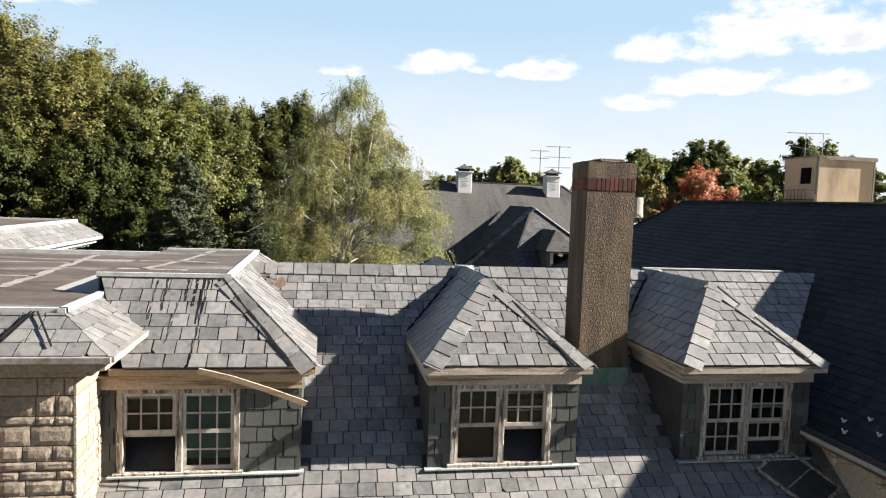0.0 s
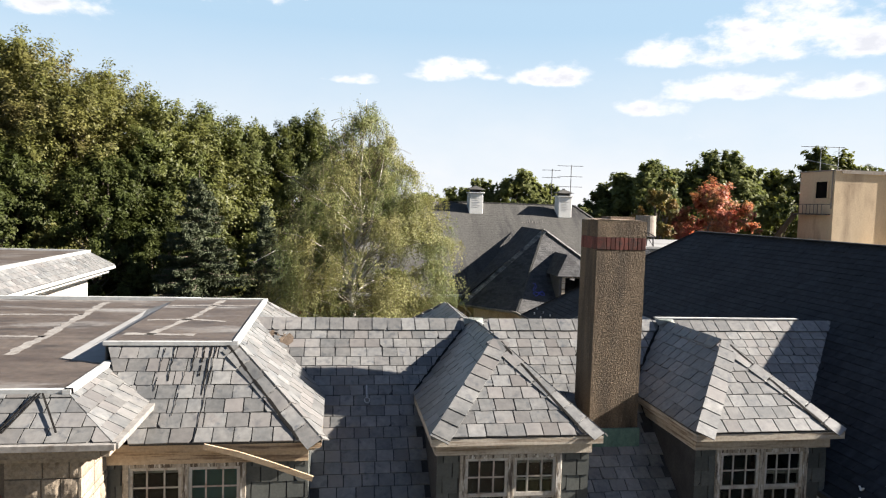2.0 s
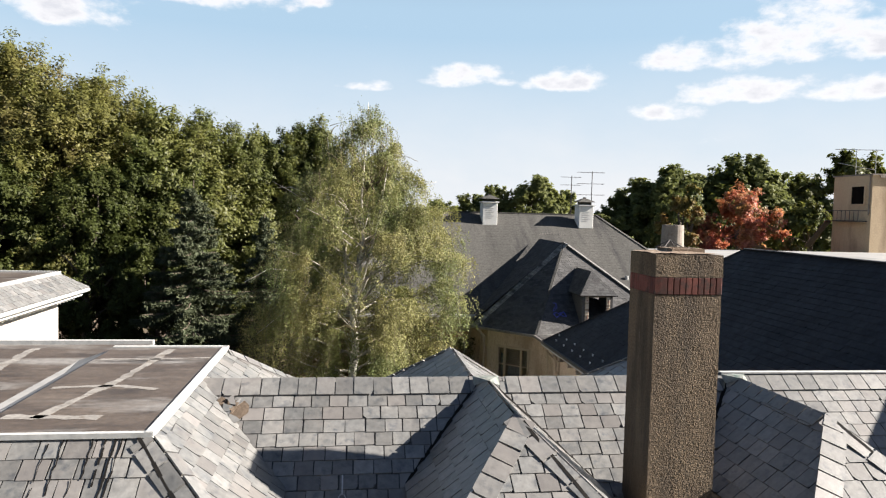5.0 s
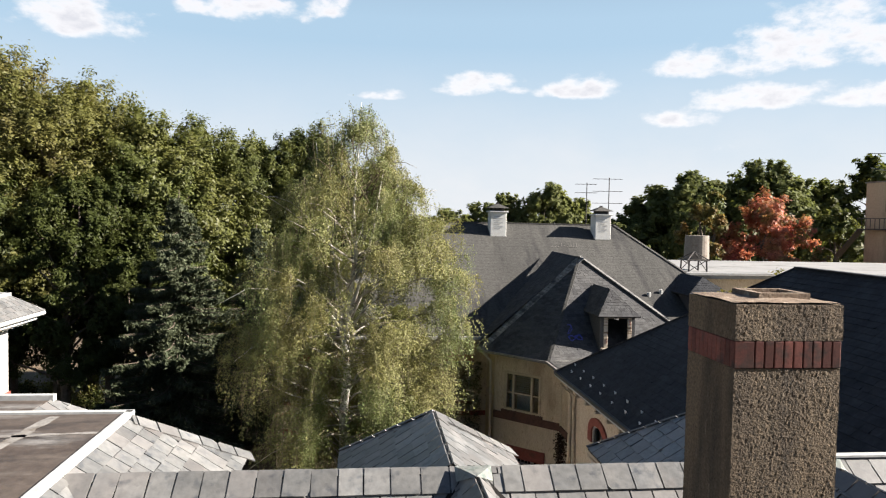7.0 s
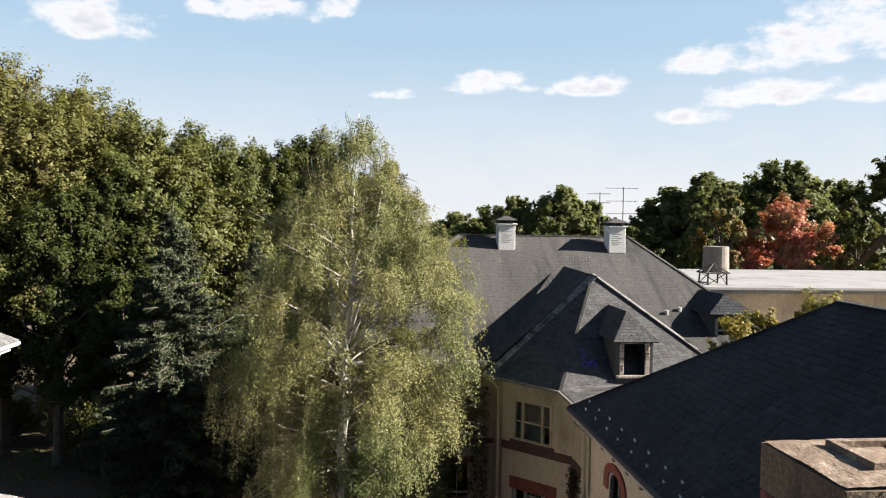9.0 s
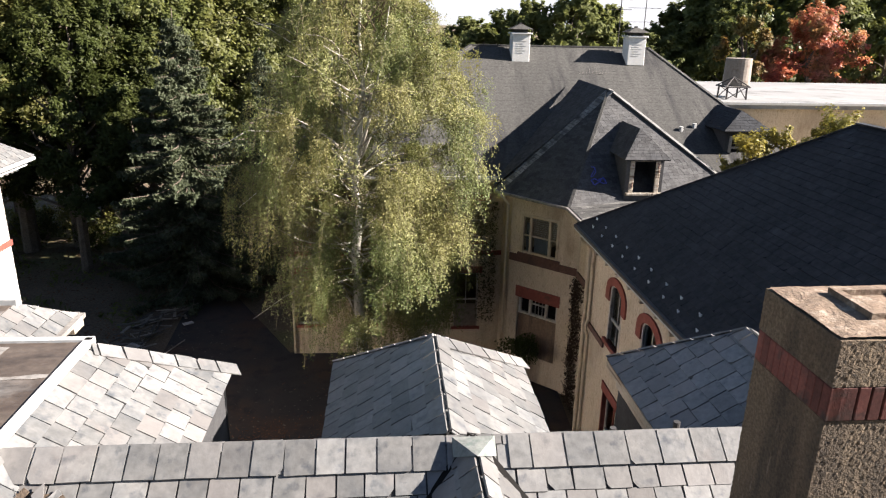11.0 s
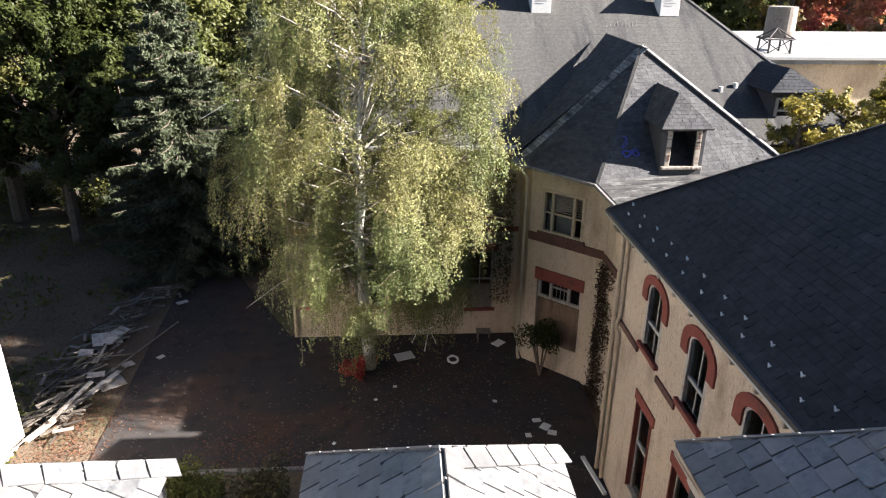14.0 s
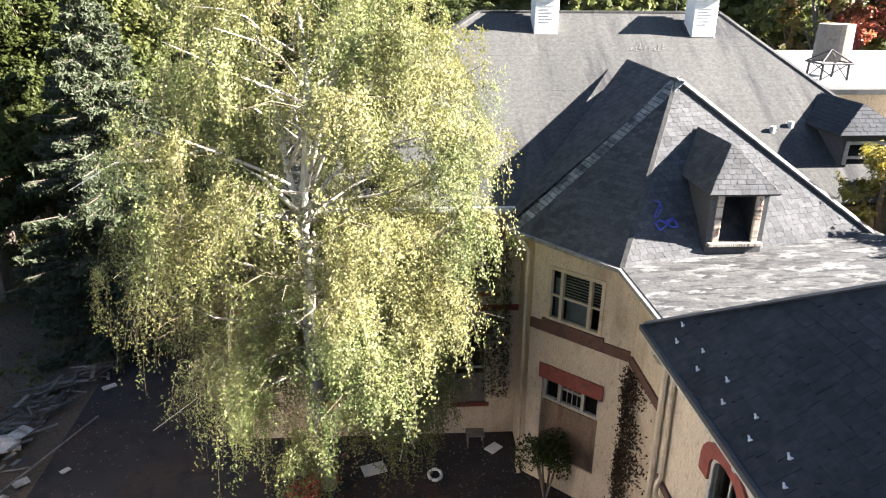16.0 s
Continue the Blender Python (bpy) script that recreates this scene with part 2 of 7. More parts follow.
STUCCO = shader("cream_stucco", (0.47, 0.385, 0.28), (0.56, 0.47, 0.355), 0.7, 0.92, 0.22, 24, 1.0, 26, 0.02, stain=(0.29, 0.225, 0.155), stain_scale=0.7, stain_at=(0.5, 0.7), streak=0.35, blotch=(0.31, 0.24, 0.165), blotch_scale=16.0, blotch_at=(0.56, 0.7))
TAN_STUCCO = shader("tan_stucco", (0.42, 0.32, 0.205), (0.49, 0.385, 0.265), 0.5, 0.92, 0.16, 8, 0.6, 20, 0.015, stain=(0.27, 0.2, 0.13), stain_scale=0.5, stain_at=(0.5, 0.68), streak=0.3)
CREAM = shader("cream_paint", (0.4, 0.33, 0.235), (0.46, 0.39, 0.29), 2, 0.7, 0.15, 15, 0.2, 20, stain=(0.26, 0.2, 0.13), stain_scale=1.5, stain_at=(0.58, 0.75))
PALE_WALL = shader("pale_wall", (0.5, 0.46, 0.42), (0.6, 0.56, 0.52), 0.8, 0.9, 0.15, 12, 0.4, 30, stain=(0.42, 0.37, 0.33), stain_scale=0.9)
STONE = shader("rough_ashlar", (0.22, 0.18, 0.135), (0.29, 0.245, 0.19), 3, 0.9, 0.3, 22, 0.7, 30, 0.01, each=0.16, stain=(0.14, 0.11, 0.08), stain_scale=6)
MORTAR_CAP = shader("mortar_bed", (0.13, 0.092, 0.065), (0.19, 0.142, 0.103), 6, 0.95, 0.4, 25, 0.8, 40, 0.015, stain=(0.25, 0.205, 0.16), stain_scale=9, stain_at=(0.55, 0.66))
TORN = shader("torn_boarding", (0.07, 0.052, 0.038), (0.12, 0.09, 0.066), 9, 0.95, 0.4, 30, 0.8, 40, 0.01)
MORTAR = shader("mortar", (0.1, 0.08, 0.062), (0.15, 0.125, 0.1), 3, 0.95)
COPPER = shader("green_copper", (0.07, 0.14, 0.12), (0.12, 0.19, 0.165), 4, 0.6, 0.25, 20, 0.2, 30, metal=0.2, stain=(0.05, 0.1, 0.09), stain_scale=5, streak=0.2)
PATINA = shader("pale_patina", (0.26, 0.29, 0.27), (0.36, 0.37, 0.35), 6, 0.65, 0.25, 20, 0.3, 30, stain=(0.17, 0.23, 0.21), stain_scale=7, stain_at=(0.5, 0.64))
METAL = shader("grey_metal", (0.38, 0.38, 0.38), (0.48, 0.48, 0.47), 4, 0.45, 0.12, 30, 0.1, 30, metal=0.7)
RUSTY = shader("rusty_tank", (0.17, 0.15, 0.125), (0.23, 0.2, 0.17), 1.5, 0.8, 0.25, 12, 0.2, 20, stain=(0.12, 0.08, 0.055), stain_scale=2.5)
IRON = shader("dark_iron", (0.05, 0.05, 0.05), (0.09, 0.08, 0.075), 6, 0.6, 0.2, 30, 0.1, 30, metal=0.5)
MEMBRANE = shader("white_membrane", (0.2, 0.2, 0.198), (0.255, 0.255, 0.25), 0.4, 0.7, 0.1, 6, 0.1, 10, stain=(0.13, 0.13, 0.125), stain_scale=0.5)
BARK = shader("bark", (0.09, 0.07, 0.055), (0.14, 0.115, 0.09), 3, 0.95, 0.3, 12, 0.8, 14, 0.03)
BIRCH_BARK = shader("birch_bark", (0.4, 0.38, 0.33), (0.55, 0.53, 0.48), 2, 0.8, 0.2, 10, 0.4, 20, 0.01, stain=(0.13, 0.115, 0.1), stain_scale=5, stain_at=(0.56, 0.66))
LIMB = shader("birch_limb", (0.3, 0.28, 0.24), (0.45, 0.42, 0.37), 4, 0.85, 0.25, 12, 0.3, 20, 0.006, stain=(0.14, 0.12, 0.1), stain_scale=6)
TWIG = shader("twig", (0.09, 0.072, 0.045), (0.14, 0.115, 0.075), 3, 0.9, 0.2, 10, 0)
LEAF_BIRCH = shader("birch_leaf", (0.17, 0.172, 0.06), (0.228, 0.215, 0.088), 0.5, 0.55, 0.12, 3, 0, island=0.28, leaf=0.3, stain=(0.115, 0.146, 0.052), stain_scale=0.3, stain_at=(0.42, 0.62), spec=0.22)
LEAF_OAK = shader("oak_leaf", (0.085, 0.1, 0.024), (0.125, 0.127, 0.034), 0.3, 0.55, 0.15, 2, 0, island=0.25, leaf=0.4, stain=(0.062, 0.08, 0.02), stain_scale=0.2, stain_at=(0.45, 0.65), spec=0.3)
LEAF_BRONZE = shader("bronze_oak_leaf", (0.098, 0.108, 0.028), (0.14, 0.132, 0.04), 0.3, 0.55, 0.15, 2, 0, island=0.22, leaf=0.4, stain=(0.15, 0.12, 0.05), stain_scale=0.2, stain_at=(0.5, 0.72), spec=0.25)
# Dark green leaf, darkened further so the colour holds the wood's inner shade.
LEAF_DEEP = shader("deep_green_shade_leaf", (0.031, 0.042, 0.0105), (0.053, 0.062, 0.0165), 0.3, 0.55, 0.15, 2, 0, island=0.22, leaf=0.3, spec=0.15)
NEEDLE = shader("spruce_needle", (0.046, 0.058, 0.033), (0.074, 0.086, 0.051), 0.6, 0.6, 0.2, 3, 0, island=0.25, leaf=0.15, spec=0.12)
LEAF_FAR = shader("distant_leaf", (0.108, 0.128, 0.046), (0.155, 0.166, 0.06), 0.15, 0.6, 0.15, 1, 0, island=0.2, leaf=0.45, spec=0.12)
LEAF_RED = shader("red_maple_leaf", (0.45, 0.11, 0.105), (0.38, 0.19, 0.085), 0.5, 0.55, 0.2, 2, 0, island=0.3, leaf=0.45, stain=(0.17, 0.16, 0.055), stain_scale=0.35, stain_at=(0.52, 0.66))
LEAF_ORANGE = shader("orange_leaf", (0.27, 0.14, 0.05), (0.15, 0.155, 0.045), 0.5, 0.55, 0.2, 2, 0, island=0.3, leaf=0.42, stain=(0.1, 0.125, 0.038), stain_scale=0.4, stain_at=(0.5, 0.62))
LEAF_YELLOW = shader("yellow_leaf", (0.29, 0.23, 0.045), (0.19, 0.18, 0.045), 0.4, 0.55, 0.2, 2, 0, island=0.3, leaf=0.42)
IVY = shader("ivy_leaf", (0.045, 0.052, 0.02), (0.08, 0.07, 0.03), 0.8, 0.6, 0.2, 3, 0, island=0.4, leaf=0.2)
IVY_RED = shader("dead_ivy", (0.04, 0.024, 0.018), (0.06, 0.04, 0.024), 1.5, 0.8, 0.25, 5, 0, island=0.3, leaf=0.1, spec=0.1)
SCARLET = shader("scarlet_leaf", (0.34, 0.03, 0.03), (0.22, 0.03, 0.03), 2.0, 0.6, 0.2, 6, 0, island=0.3, leaf=0.2)
DRY_LEAF = shader("dry_leaf", (0.14, 0.068, 0.04), (0.085, 0.045, 0.028), 2.0, 0.8, 0.2, 6, 0, island=0.4, leaf=0.1, spec=0.1)
LITTER = shader("leaf_litter_ground", (0.078, 0.06, 0.042), (0.13, 0.094, 0.06), 0.25, 0.95, 0.45, 9, 0.7, 14, 0.03, stain=(0.115, 0.12, 0.048), stain_scale=0.12, stain_at=(0.5, 0.66))
TARMAC = shader("asphalt", (0.031, 0.028, 0.0265), (0.042, 0.037, 0.034), 0.6, 0.92, 0.25, 25, 0.4, 40, 0.006, stain=(0.058, 0.036, 0.025), stain_scale=0.3, stain_at=(0.48, 0.64), blotch=(0.024, 0.022, 0.022), blotch_scale=1.4, blotch_at=(0.52, 0.66))
OLD_WOOD = shader("grey_lumber", (0.12, 0.1, 0.08), (0.2, 0.175, 0.145), 3, 0.85, 0.25, 14, 0.4, 20, each=0.7)
SCRAP = shader("pale_scrap", (0.4, 0.36, 0.31), (0.52, 0.48, 0.42), 2, 0.85, 0.25, 12, 0.4, 20, stain=(0.24, 0.19, 0.14), stain_scale=2.5, stain_at=(0.5, 0.66))
SEALANT = shader("old_sealant", (0.15, 0.14, 0.13), (0.21, 0.2, 0.185), 3, 0.85, 0.3, 14, 0.2, 20, stain=(0.1, 0.085, 0.07), stain_scale=4)
PALE = shader("chalk_white", (0.55, 0.55, 0.53), (0.62, 0.62, 0.6), 5, 0.8, 0.1, 20, 0.1, 20)
BLUE_PAINT = shader("blue_spray_paint", (0.03, 0.045, 0.26), (0.1, 0.1, 0.3), 6, 0.7, 0.4, 15, 0.1, 20)
RED_PAINT = shader("red_plastic", (0.5, 0.03, 0.02), (0.42, 0.03, 0.025), 4, 0.5, 0.1, 10, 0.1, 20)
BLIND = shader("blind", (0.55, 0.55, 0.52), (0.64, 0.63, 0.6), 5, 0.7, 0.1, 20, 0.1, 20)
SKY_REFLECTION = shader("painted_sky_reflection", (0.2, 0.22, 0.24), (0.27, 0.29, 0.31), 3, 0.9, 0.15, 20, 0.3, 12)
BOARDING = shader("brown_boarding", (0.13, 0.088, 0.058), (0.19, 0.135, 0.09), 3, 0.85, 0.25, 14, 0.4, 20, stain=(0.08, 0.055, 0.04), stain_scale=2.5, stain_at=(0.48, 0.66), streak=0.2)
# Dark teal reflection in the panes, coloured onto a backing sheet.
TEAL_REFLECTION = shader("painted_teal_reflection", (0.018, 0.03, 0.03), (0.028, 0.042, 0.042), 3, 0.7, 0.1, 20, 0.1, 20)
GREEN_BLIND = shader("green_blind", (0.085, 0.2, 0.185), (0.11, 0.24, 0.22), 3, 0.7, 0.1, 20, 0.1, 20)
# Near-black: the darkness of unlit rooms is put into this colour.
ROOM_DARK = shader("painted_room_dark", (0.006, 0.0055, 0.005), (0.01, 0.009, 0.008), 2, 0.98, spec=0.0)

GLASS = bpy.data.materials.new("window_glass")
GLASS.use_nodes = True
_p = GLASS.node_tree.nodes["Principled BSDF"]
_p.inputs["Base Color"].default_value = (0.62, 0.68, 0.66, 1)
_p.inputs["Roughness"].default_value, _p.inputs["Transmission Weight"].default_value, _p.inputs["IOR"].default_value = 0.05, 1.0, 1.28


# ---------------------------------------------------------------- helpers
def world_of(ob):
    if ob.parent is None:
        return ob.matrix_basis.copy()
    return world_of(ob.parent) @ ob.matrix_parent_inverse @ ob.matrix_basis


def attach(ob, parent):
    if parent is not None:
        ob.parent = parent
        ob.matrix_parent_inverse = world_of(parent).inverted()
    return ob


def thing(name, at, label, category, group="", kind=""):
    ob = new(name)
    ob.empty_display_size = 0.3
    ob.location = at
    ob.matrix_basis = Matrix.Translation(at)
    return tagged(ob, label, category, group, kind)


def part(name, bm, material, parent=None, label="", smooth=False):
    me = bpy.data.meshes.new(name)
    bm.normal_update()
    bm.to_mesh(me)
    bm.free()
    me.materials.append(material)
    if smooth:
        me.polygons.foreach_set("use_smooth", [True] * len(me.polygons))
    ob = attach(new(name, me), parent)
    return tagged(ob, label)


def box(bm, a, b, bevel=0.0):
    """An upright box from corner a to corner b."""
    a, b = Vector(a), Vector(b)
    lo = Vector(map(min, a, b))
    hi = Vector(map(max, a, b))
    r = bmesh.ops.create_cube(bm, size=1.0, matrix=Matrix.LocRotScale((lo + hi) / 2, None, hi - lo))
    if bevel:
        edges = {e for v in r["verts"] for e in v.link_edges}
        bmesh.ops.bevel(bm, geom=list(edges), offset=bevel, segments=1, affect="EDGES", profile=0.5)


def boxes(*pairs, bevel=0.0):
    bm = bmesh.new()
    for a, b in pairs:
        box(bm, a, b, bevel)
    return bm


def beam(bm, p, q, w, h, up=(0, 0, 1)):
    """A straight bar from p to q, w wide and h high."""
    p, q = Vector(p), Vector(q)
    d = (q - p).normalized()
    s = d.cross(Vector(up))
    s = s.normalized() if s.length > 1e-4 else Vector((1, 0, 0))
    u = s.cross(d).normalized()
    vs = [bm.verts.new(c + s * (w / 2) * i + u * (h / 2) * j) for c in (p, q) for i, j in ((-1, -1), (1, -1), (1, 1), (-1, 1))]
    for f in ((3, 2, 1, 0), (4, 5, 6, 7), (0, 1, 5, 4), (1, 2, 6, 5), (2, 3, 7, 6), (3, 0, 4, 7)):
        bm.faces.new([vs[i] for i in f])


def beams(*rows):
    bm = bmesh.new()
    for r in rows:
        beam(bm, *r)
    return bm


def tube(bm, pts, radii, sides=7):
    rings = []
    pts = [Vector(p) for p in pts]
    for i, p in enumerate(pts):
        d = (pts[min(i + 1, len(pts) - 1)] - pts[max(i - 1, 0)]).normalized()
        s = d.orthogonal().normalized()
        t = d.cross(s)
        r = radii[i] if isinstance(radii, (list, tuple)) else radii
        rings.append([bm.verts.new(p + (s * math.cos(k * math.tau / sides) + t * math.sin(k * math.tau / sides)) * r) for k in range(sides)])
    for a, b in zip(rings, rings[1:]):
        for k in range(sides):
            bm.faces.new((a[k], a[(k + 1) % sides], b[(k + 1) % sides], b[k]))
    bm.faces.new(rings[0][::-1])
    bm.faces.new(rings[-1])


def slab(bm, poly, thick):
    """A flat plate with the given upper outline, thick metres deep."""
    poly = [Vector(p) for p in poly]
    n = sum((poly[i].cross(poly[(i + 1) % len(poly)]) for i in range(len(poly))), Vector()).normalized()
    if n.z < -1e-6:
        poly, n = poly[::-1], -n
    top = [bm.verts.new(p) for p in poly]
    low = [bm.verts.new(p - n * thick) for p in poly]
    bm.faces.new(top)
    bm.faces.new(low[::-1])
    k = len(poly)
    for i in range(k):
        bm.faces.new((low[i], low[(i + 1) % k], top[(i + 1) % k], top[i]))


def slabs(thick, *polys):
    bm = bmesh.new()
    for p in polys:
        slab(bm, p, thick)
    return bm


def clip(poly, edge_a, edge_b):
    out = []
    (ax, ay), (bx, by) = edge_a, edge_b

    def side(p):
        return (bx - ax) * (p[1] - ay) - (by - ay) * (p[0] - ax)

    for i, p in enumerate(poly):
        q = poly[(i + 1) % len(poly)]
        sp, sq = side(p), side(q)
        if sp >= 0:
            out.append(p)
        if (sp > 0 > sq) or (sp < 0 < sq):
            t = sp / (sp - sq)
            out.append((p[0] + (q[0] - p[0]) * t, p[1] + (q[1] - p[1]) * t))
    return out


PIECES = {}


def plate_mesh(name, poly, v0, v1, thick, lift, material):
    """One slate: thicker and higher at its lower edge."""
    me = bpy.data.meshes.new(name)
    top = [(x, y, lift + thick * (1.0 - 0.75 * (y - v0) / (v1 - v0))) for x, y in poly]
    low = [(x, y, -0.004) for x, y in poly]
    k = len(poly)
    faces = [tuple(range(k))] + [(k + i, k + (i + 1) % k, (i + 1) % k, i) for i in range(k)]
    me.from_pydata(top + low, [], faces)
    me.materials.append(material)
    return me


def cover_with(parent, corners, w, rise, material, field_material=None, name="slate", thick=0.0145, lift=0.006, gap=0.0085, keep=None, pick=None, seed=1,
               axis=None, ragged=0.012, start=0.0, skip=0.0, out=(0, 0, 1)):
    """Lays courses of slates on a flat convex outline whose first two corners run along its foot. keep(p): whether a slate is laid at p;
    pick(p): whether it is an object of its own, the rest being joined."""
    rnd = random.Random(seed)
    c = [Vector(p) for p in corners]
    u = (c[1] - c[0]).normalized() if axis is None else Vector(axis).normalized()
    v = c[2] - c[0]
    v = (v - u * v.dot(u)).normalized()
    n = u.cross(v)
    if n.dot(Vector(out)) < 0:
        u, n = -u, -n
    flat = [((p - c[0]).dot(u), (p - c[0]).dot(v)) for p in c]
    area = sum(flat[i][0] * flat[(i + 1) % len(flat)][1] - flat[(i + 1) % len(flat)][0] * flat[i][1] for i in range(len(flat)))
    if area < 0:
        flat = flat[::-1]
    u0, u1 = min(p[0] for p in flat), max(p[0] for p in flat)
    v0, v1 = min(p[1] for p in flat), max(p[1] for p in flat)
    rest_v, rest_f = [], []
    y, course = v0 - start, 0
    while y < v1 - 0.01:
        x = u0 - w * (0.5 if course % 2 else 0.0) - rnd.uniform(0, 0.06)
        while x < u1:
            ww = w * rnd.uniform(0.88, 1.12)
            low = y - rnd.uniform(0, ragged)
            cell = [(x + gap, low), (x + ww - gap, low - rnd.uniform(-0.4, 0.4) * ragged), (x + ww - gap, y + rise - gap * 0.4), (x + gap, y + rise - gap * 0.4)]
            if rnd.random() < 0.13:
                cut = rnd.uniform(0.02, 0.07)
                if rnd.random() < 0.5:
                    cell = [(cell[0][0], cell[0][1] + cut), (cell[0][0] + cut * 0.8, cell[0][1])] + cell[1:]
                else:
                    cell = [cell[0], (cell[1][0] - cut * 0.8, cell[1][1]), (cell[1][0], cell[1][1] + cut)] + cell[2:]
            got = cell
            for i in range(len(flat)):
                got = clip(got, flat[i], flat[(i + 1) % len(flat)])
                if len(got) < 3:
                    break
            mid = c[0] + u * (x + ww / 2) + v * (y + rise / 2)
            x += ww
            if len(got) < 3 or (keep and not keep(mid)) or rnd.random() < skip:
                continue
            size = abs(sum(got[i][0] * got[(i + 1) % len(got)][1] - got[(i + 1) % len(got)][0] * got[i][1] for i in range(len(got)))) / 2
            if size < 0.0008:
                continue
            th, lf = thick * rnd.uniform(0.8, 1.3), lift + rnd.uniform(0, 0.003)
            tip = rnd.gauss(0, 0.004)
            if pick is None or pick(mid):
                ox, oy = got[0]
                if got == cell and len(cell) == 4:
                    key = (name, material.name, round(ww, 2), rise, round(th, 3))
                    if key not in PIECES:
                        wq = key[2] - 2 * gap
                        PIECES[key] = plate_mesh(name, [(0, 0), (wq, ragged * 0.3), (wq, rise), (0, rise)], 0, rise, key[4], lift, material)
                    me = PIECES[key]
                else:
                    me = plate_mesh(name, [(a - ox, b - oy) for a, b in got], y - oy, y + rise - oy, th, lf, material)
                ob = attach(new(name, me), parent)
                m = Matrix((u, v, n)).transposed().to_4x4()
                m.translation = c[0] + u * ox + v * oy
                ob.matrix_basis = m @ pose(0, 0, 0, 0, 0, rnd.gauss(0, 0.8))
            else:
                k0, k = len(rest_v), len(got)
                for a, b in got:
                    rest_v.append(c[0] + u * a + v * b + n * (lf + th * (1 - 0.75 * (b - y) / rise) + tip * (a - x)))
                for a, b in got:
                    rest_v.append(c[0] + u * a + v * b - n * 0.004)
                rest_f.append(tuple(range(k0, k0 + k)))
                rest_f += [(k0 + k + i, k0 + k + (i + 1) % k, k0 + (i + 1) % k, k0 + i) for i in range(k)]
        y += rise
        course += 1
    if rest_v:
        me = bpy.data.meshes.new(name + "_field")
        me.from_pydata(rest_v, [], rest_f)
        me.materials.append(field_material or material)
        ob = attach(new(name + "_field", me), parent)
        tagged(ob, kind="stuff")


def along(parent, p, q, n, width, step, material, name="hip_slate", seed=3, lift=0.026, toward=1, over=0.0):
    """One row of cap slates on the side of a hip or ridge from p to q; n is the face's normal, toward the side of the line that they lie on."""
    p, q, n = Vector(p), Vector(q), Vector(n).normalized()
    d = (q - p).normalized()
    s = n.cross(d).normalized() * toward
    o = n * lift - s * over
    cover_with(parent, [p + o, q + o, q + o + s * width, p + o + s * width], step, width, material, name=name, seed=seed, gap=0.013, thick=0.009, out=n)


# ---------------------------------------------------------------- ground
bm = bmesh.new()
GX = [-3000, -400, -120, -60, -30, -10, 20, 60, 120, 400, 3000]
GY = [-3000, -300, -60, 0, 30, 44, 60, 90, 140, 400, 3000]
grid = [[bm.verts.new((x, y, -0.02 + (0.05 * math.sin(x * 0.13) * math.cos(y * 0.11) if abs(x) < 100 and abs(y) < 100 else 0))) for x in GX] for y in GY]
for j in range(len(GY) - 1):
    for i in range(len(GX) - 1):
        bm.faces.new((grid[j][i], grid[j][i + 1], grid[j + 1][i + 1], grid[j + 1][i]))
tagged(part("ground", bm, LITTER), "brown leaf-strewn ground with thin grass under trees", "ground", kind="structure")
tagged(part("courtyard_pavement", slabs(0.1, [(-7.4, 28.92, 0.07), (1.2, 28.92, 0.07), (3.0, 24.5, 0.07), (8.7, 22.0, 0.07), (9.4, 37.2, 0.07), (-2.2, 37.2, 0.07), (-7.0, 46, 0.07), (-8.4, 46, 0.07)]), TARMAC), "dark worn asphalt of the shaded courtyard", "pavement", kind="structure")

for k in range(9):
    bm = boxes(((-7.4 + 0.95 * k, 28.75, -0.05), (-7.4 + 0.95 * k + 0.93, 28.9, 0.14)), bevel=0.015)
    tagged(part("kerb_stone", bm, SEALANT), "weathered grey kerb stone edging the asphalt", "kerb", "kerb stones along the bed")

# ---------------------------------------------------------------- near house: main roof
RY, RZ, PITCH = 14.05, 10.82, 0.755
X0, X1 = -1.27, 11.15
EAVE_Y = 5.2


def slope_z(y):
    return RZ - PITCH * abs(y - RY)


main_roof = part("roof_main", slabs(0.16, [(-3.1, RY - EAVE_Y, slope_z(RY - EAVE_Y)), (8.3, RY - EAVE_Y, slope_z(RY - EAVE_Y)), (X1, RY, RZ), (X0, RY, RZ), (-3.1, 12.4, slope_z(12.4))],
                                  [(8.3, RY + EAVE_Y, slope_z(RY + EAVE_Y)), (-3.1, RY + EAVE_Y, slope_z(RY + EAVE_Y)), (-3.1, 15.7, slope_z(15.7)), (X0, RY, RZ), (X1, RY, RZ)]), UNDERLAY)
tagged(main_roof, "long grey slate roof with a straight ridge", "roof", kind="structure")

DORMERS = [(2.97, -1), (7.06, -1), (2.76, 1), (6.8, 1)]


def open_slope(p):
    """Whether the roof lies bare at p, outside the dormers."""
    if p.x < 0.0:
        edge = X0 + (0.08 - X0) * min(1, abs(p.y - RY) / 1.62)
        if p.x < edge - 0.15 and abs(p.y - RY) < 3.62:
            return False
    for cx, side in DORMERS:
        d = (p.y - RY) * side
        if 0 < d < 3.6 and abs(p.x - cx) < min(1.2, max(0.0, 1.34 * d / 1.6) - 0.12):
            return False
    return True


def near_ridge(p):
    return p.z > 9.5 and p.x < 5.2 and p.y < RY


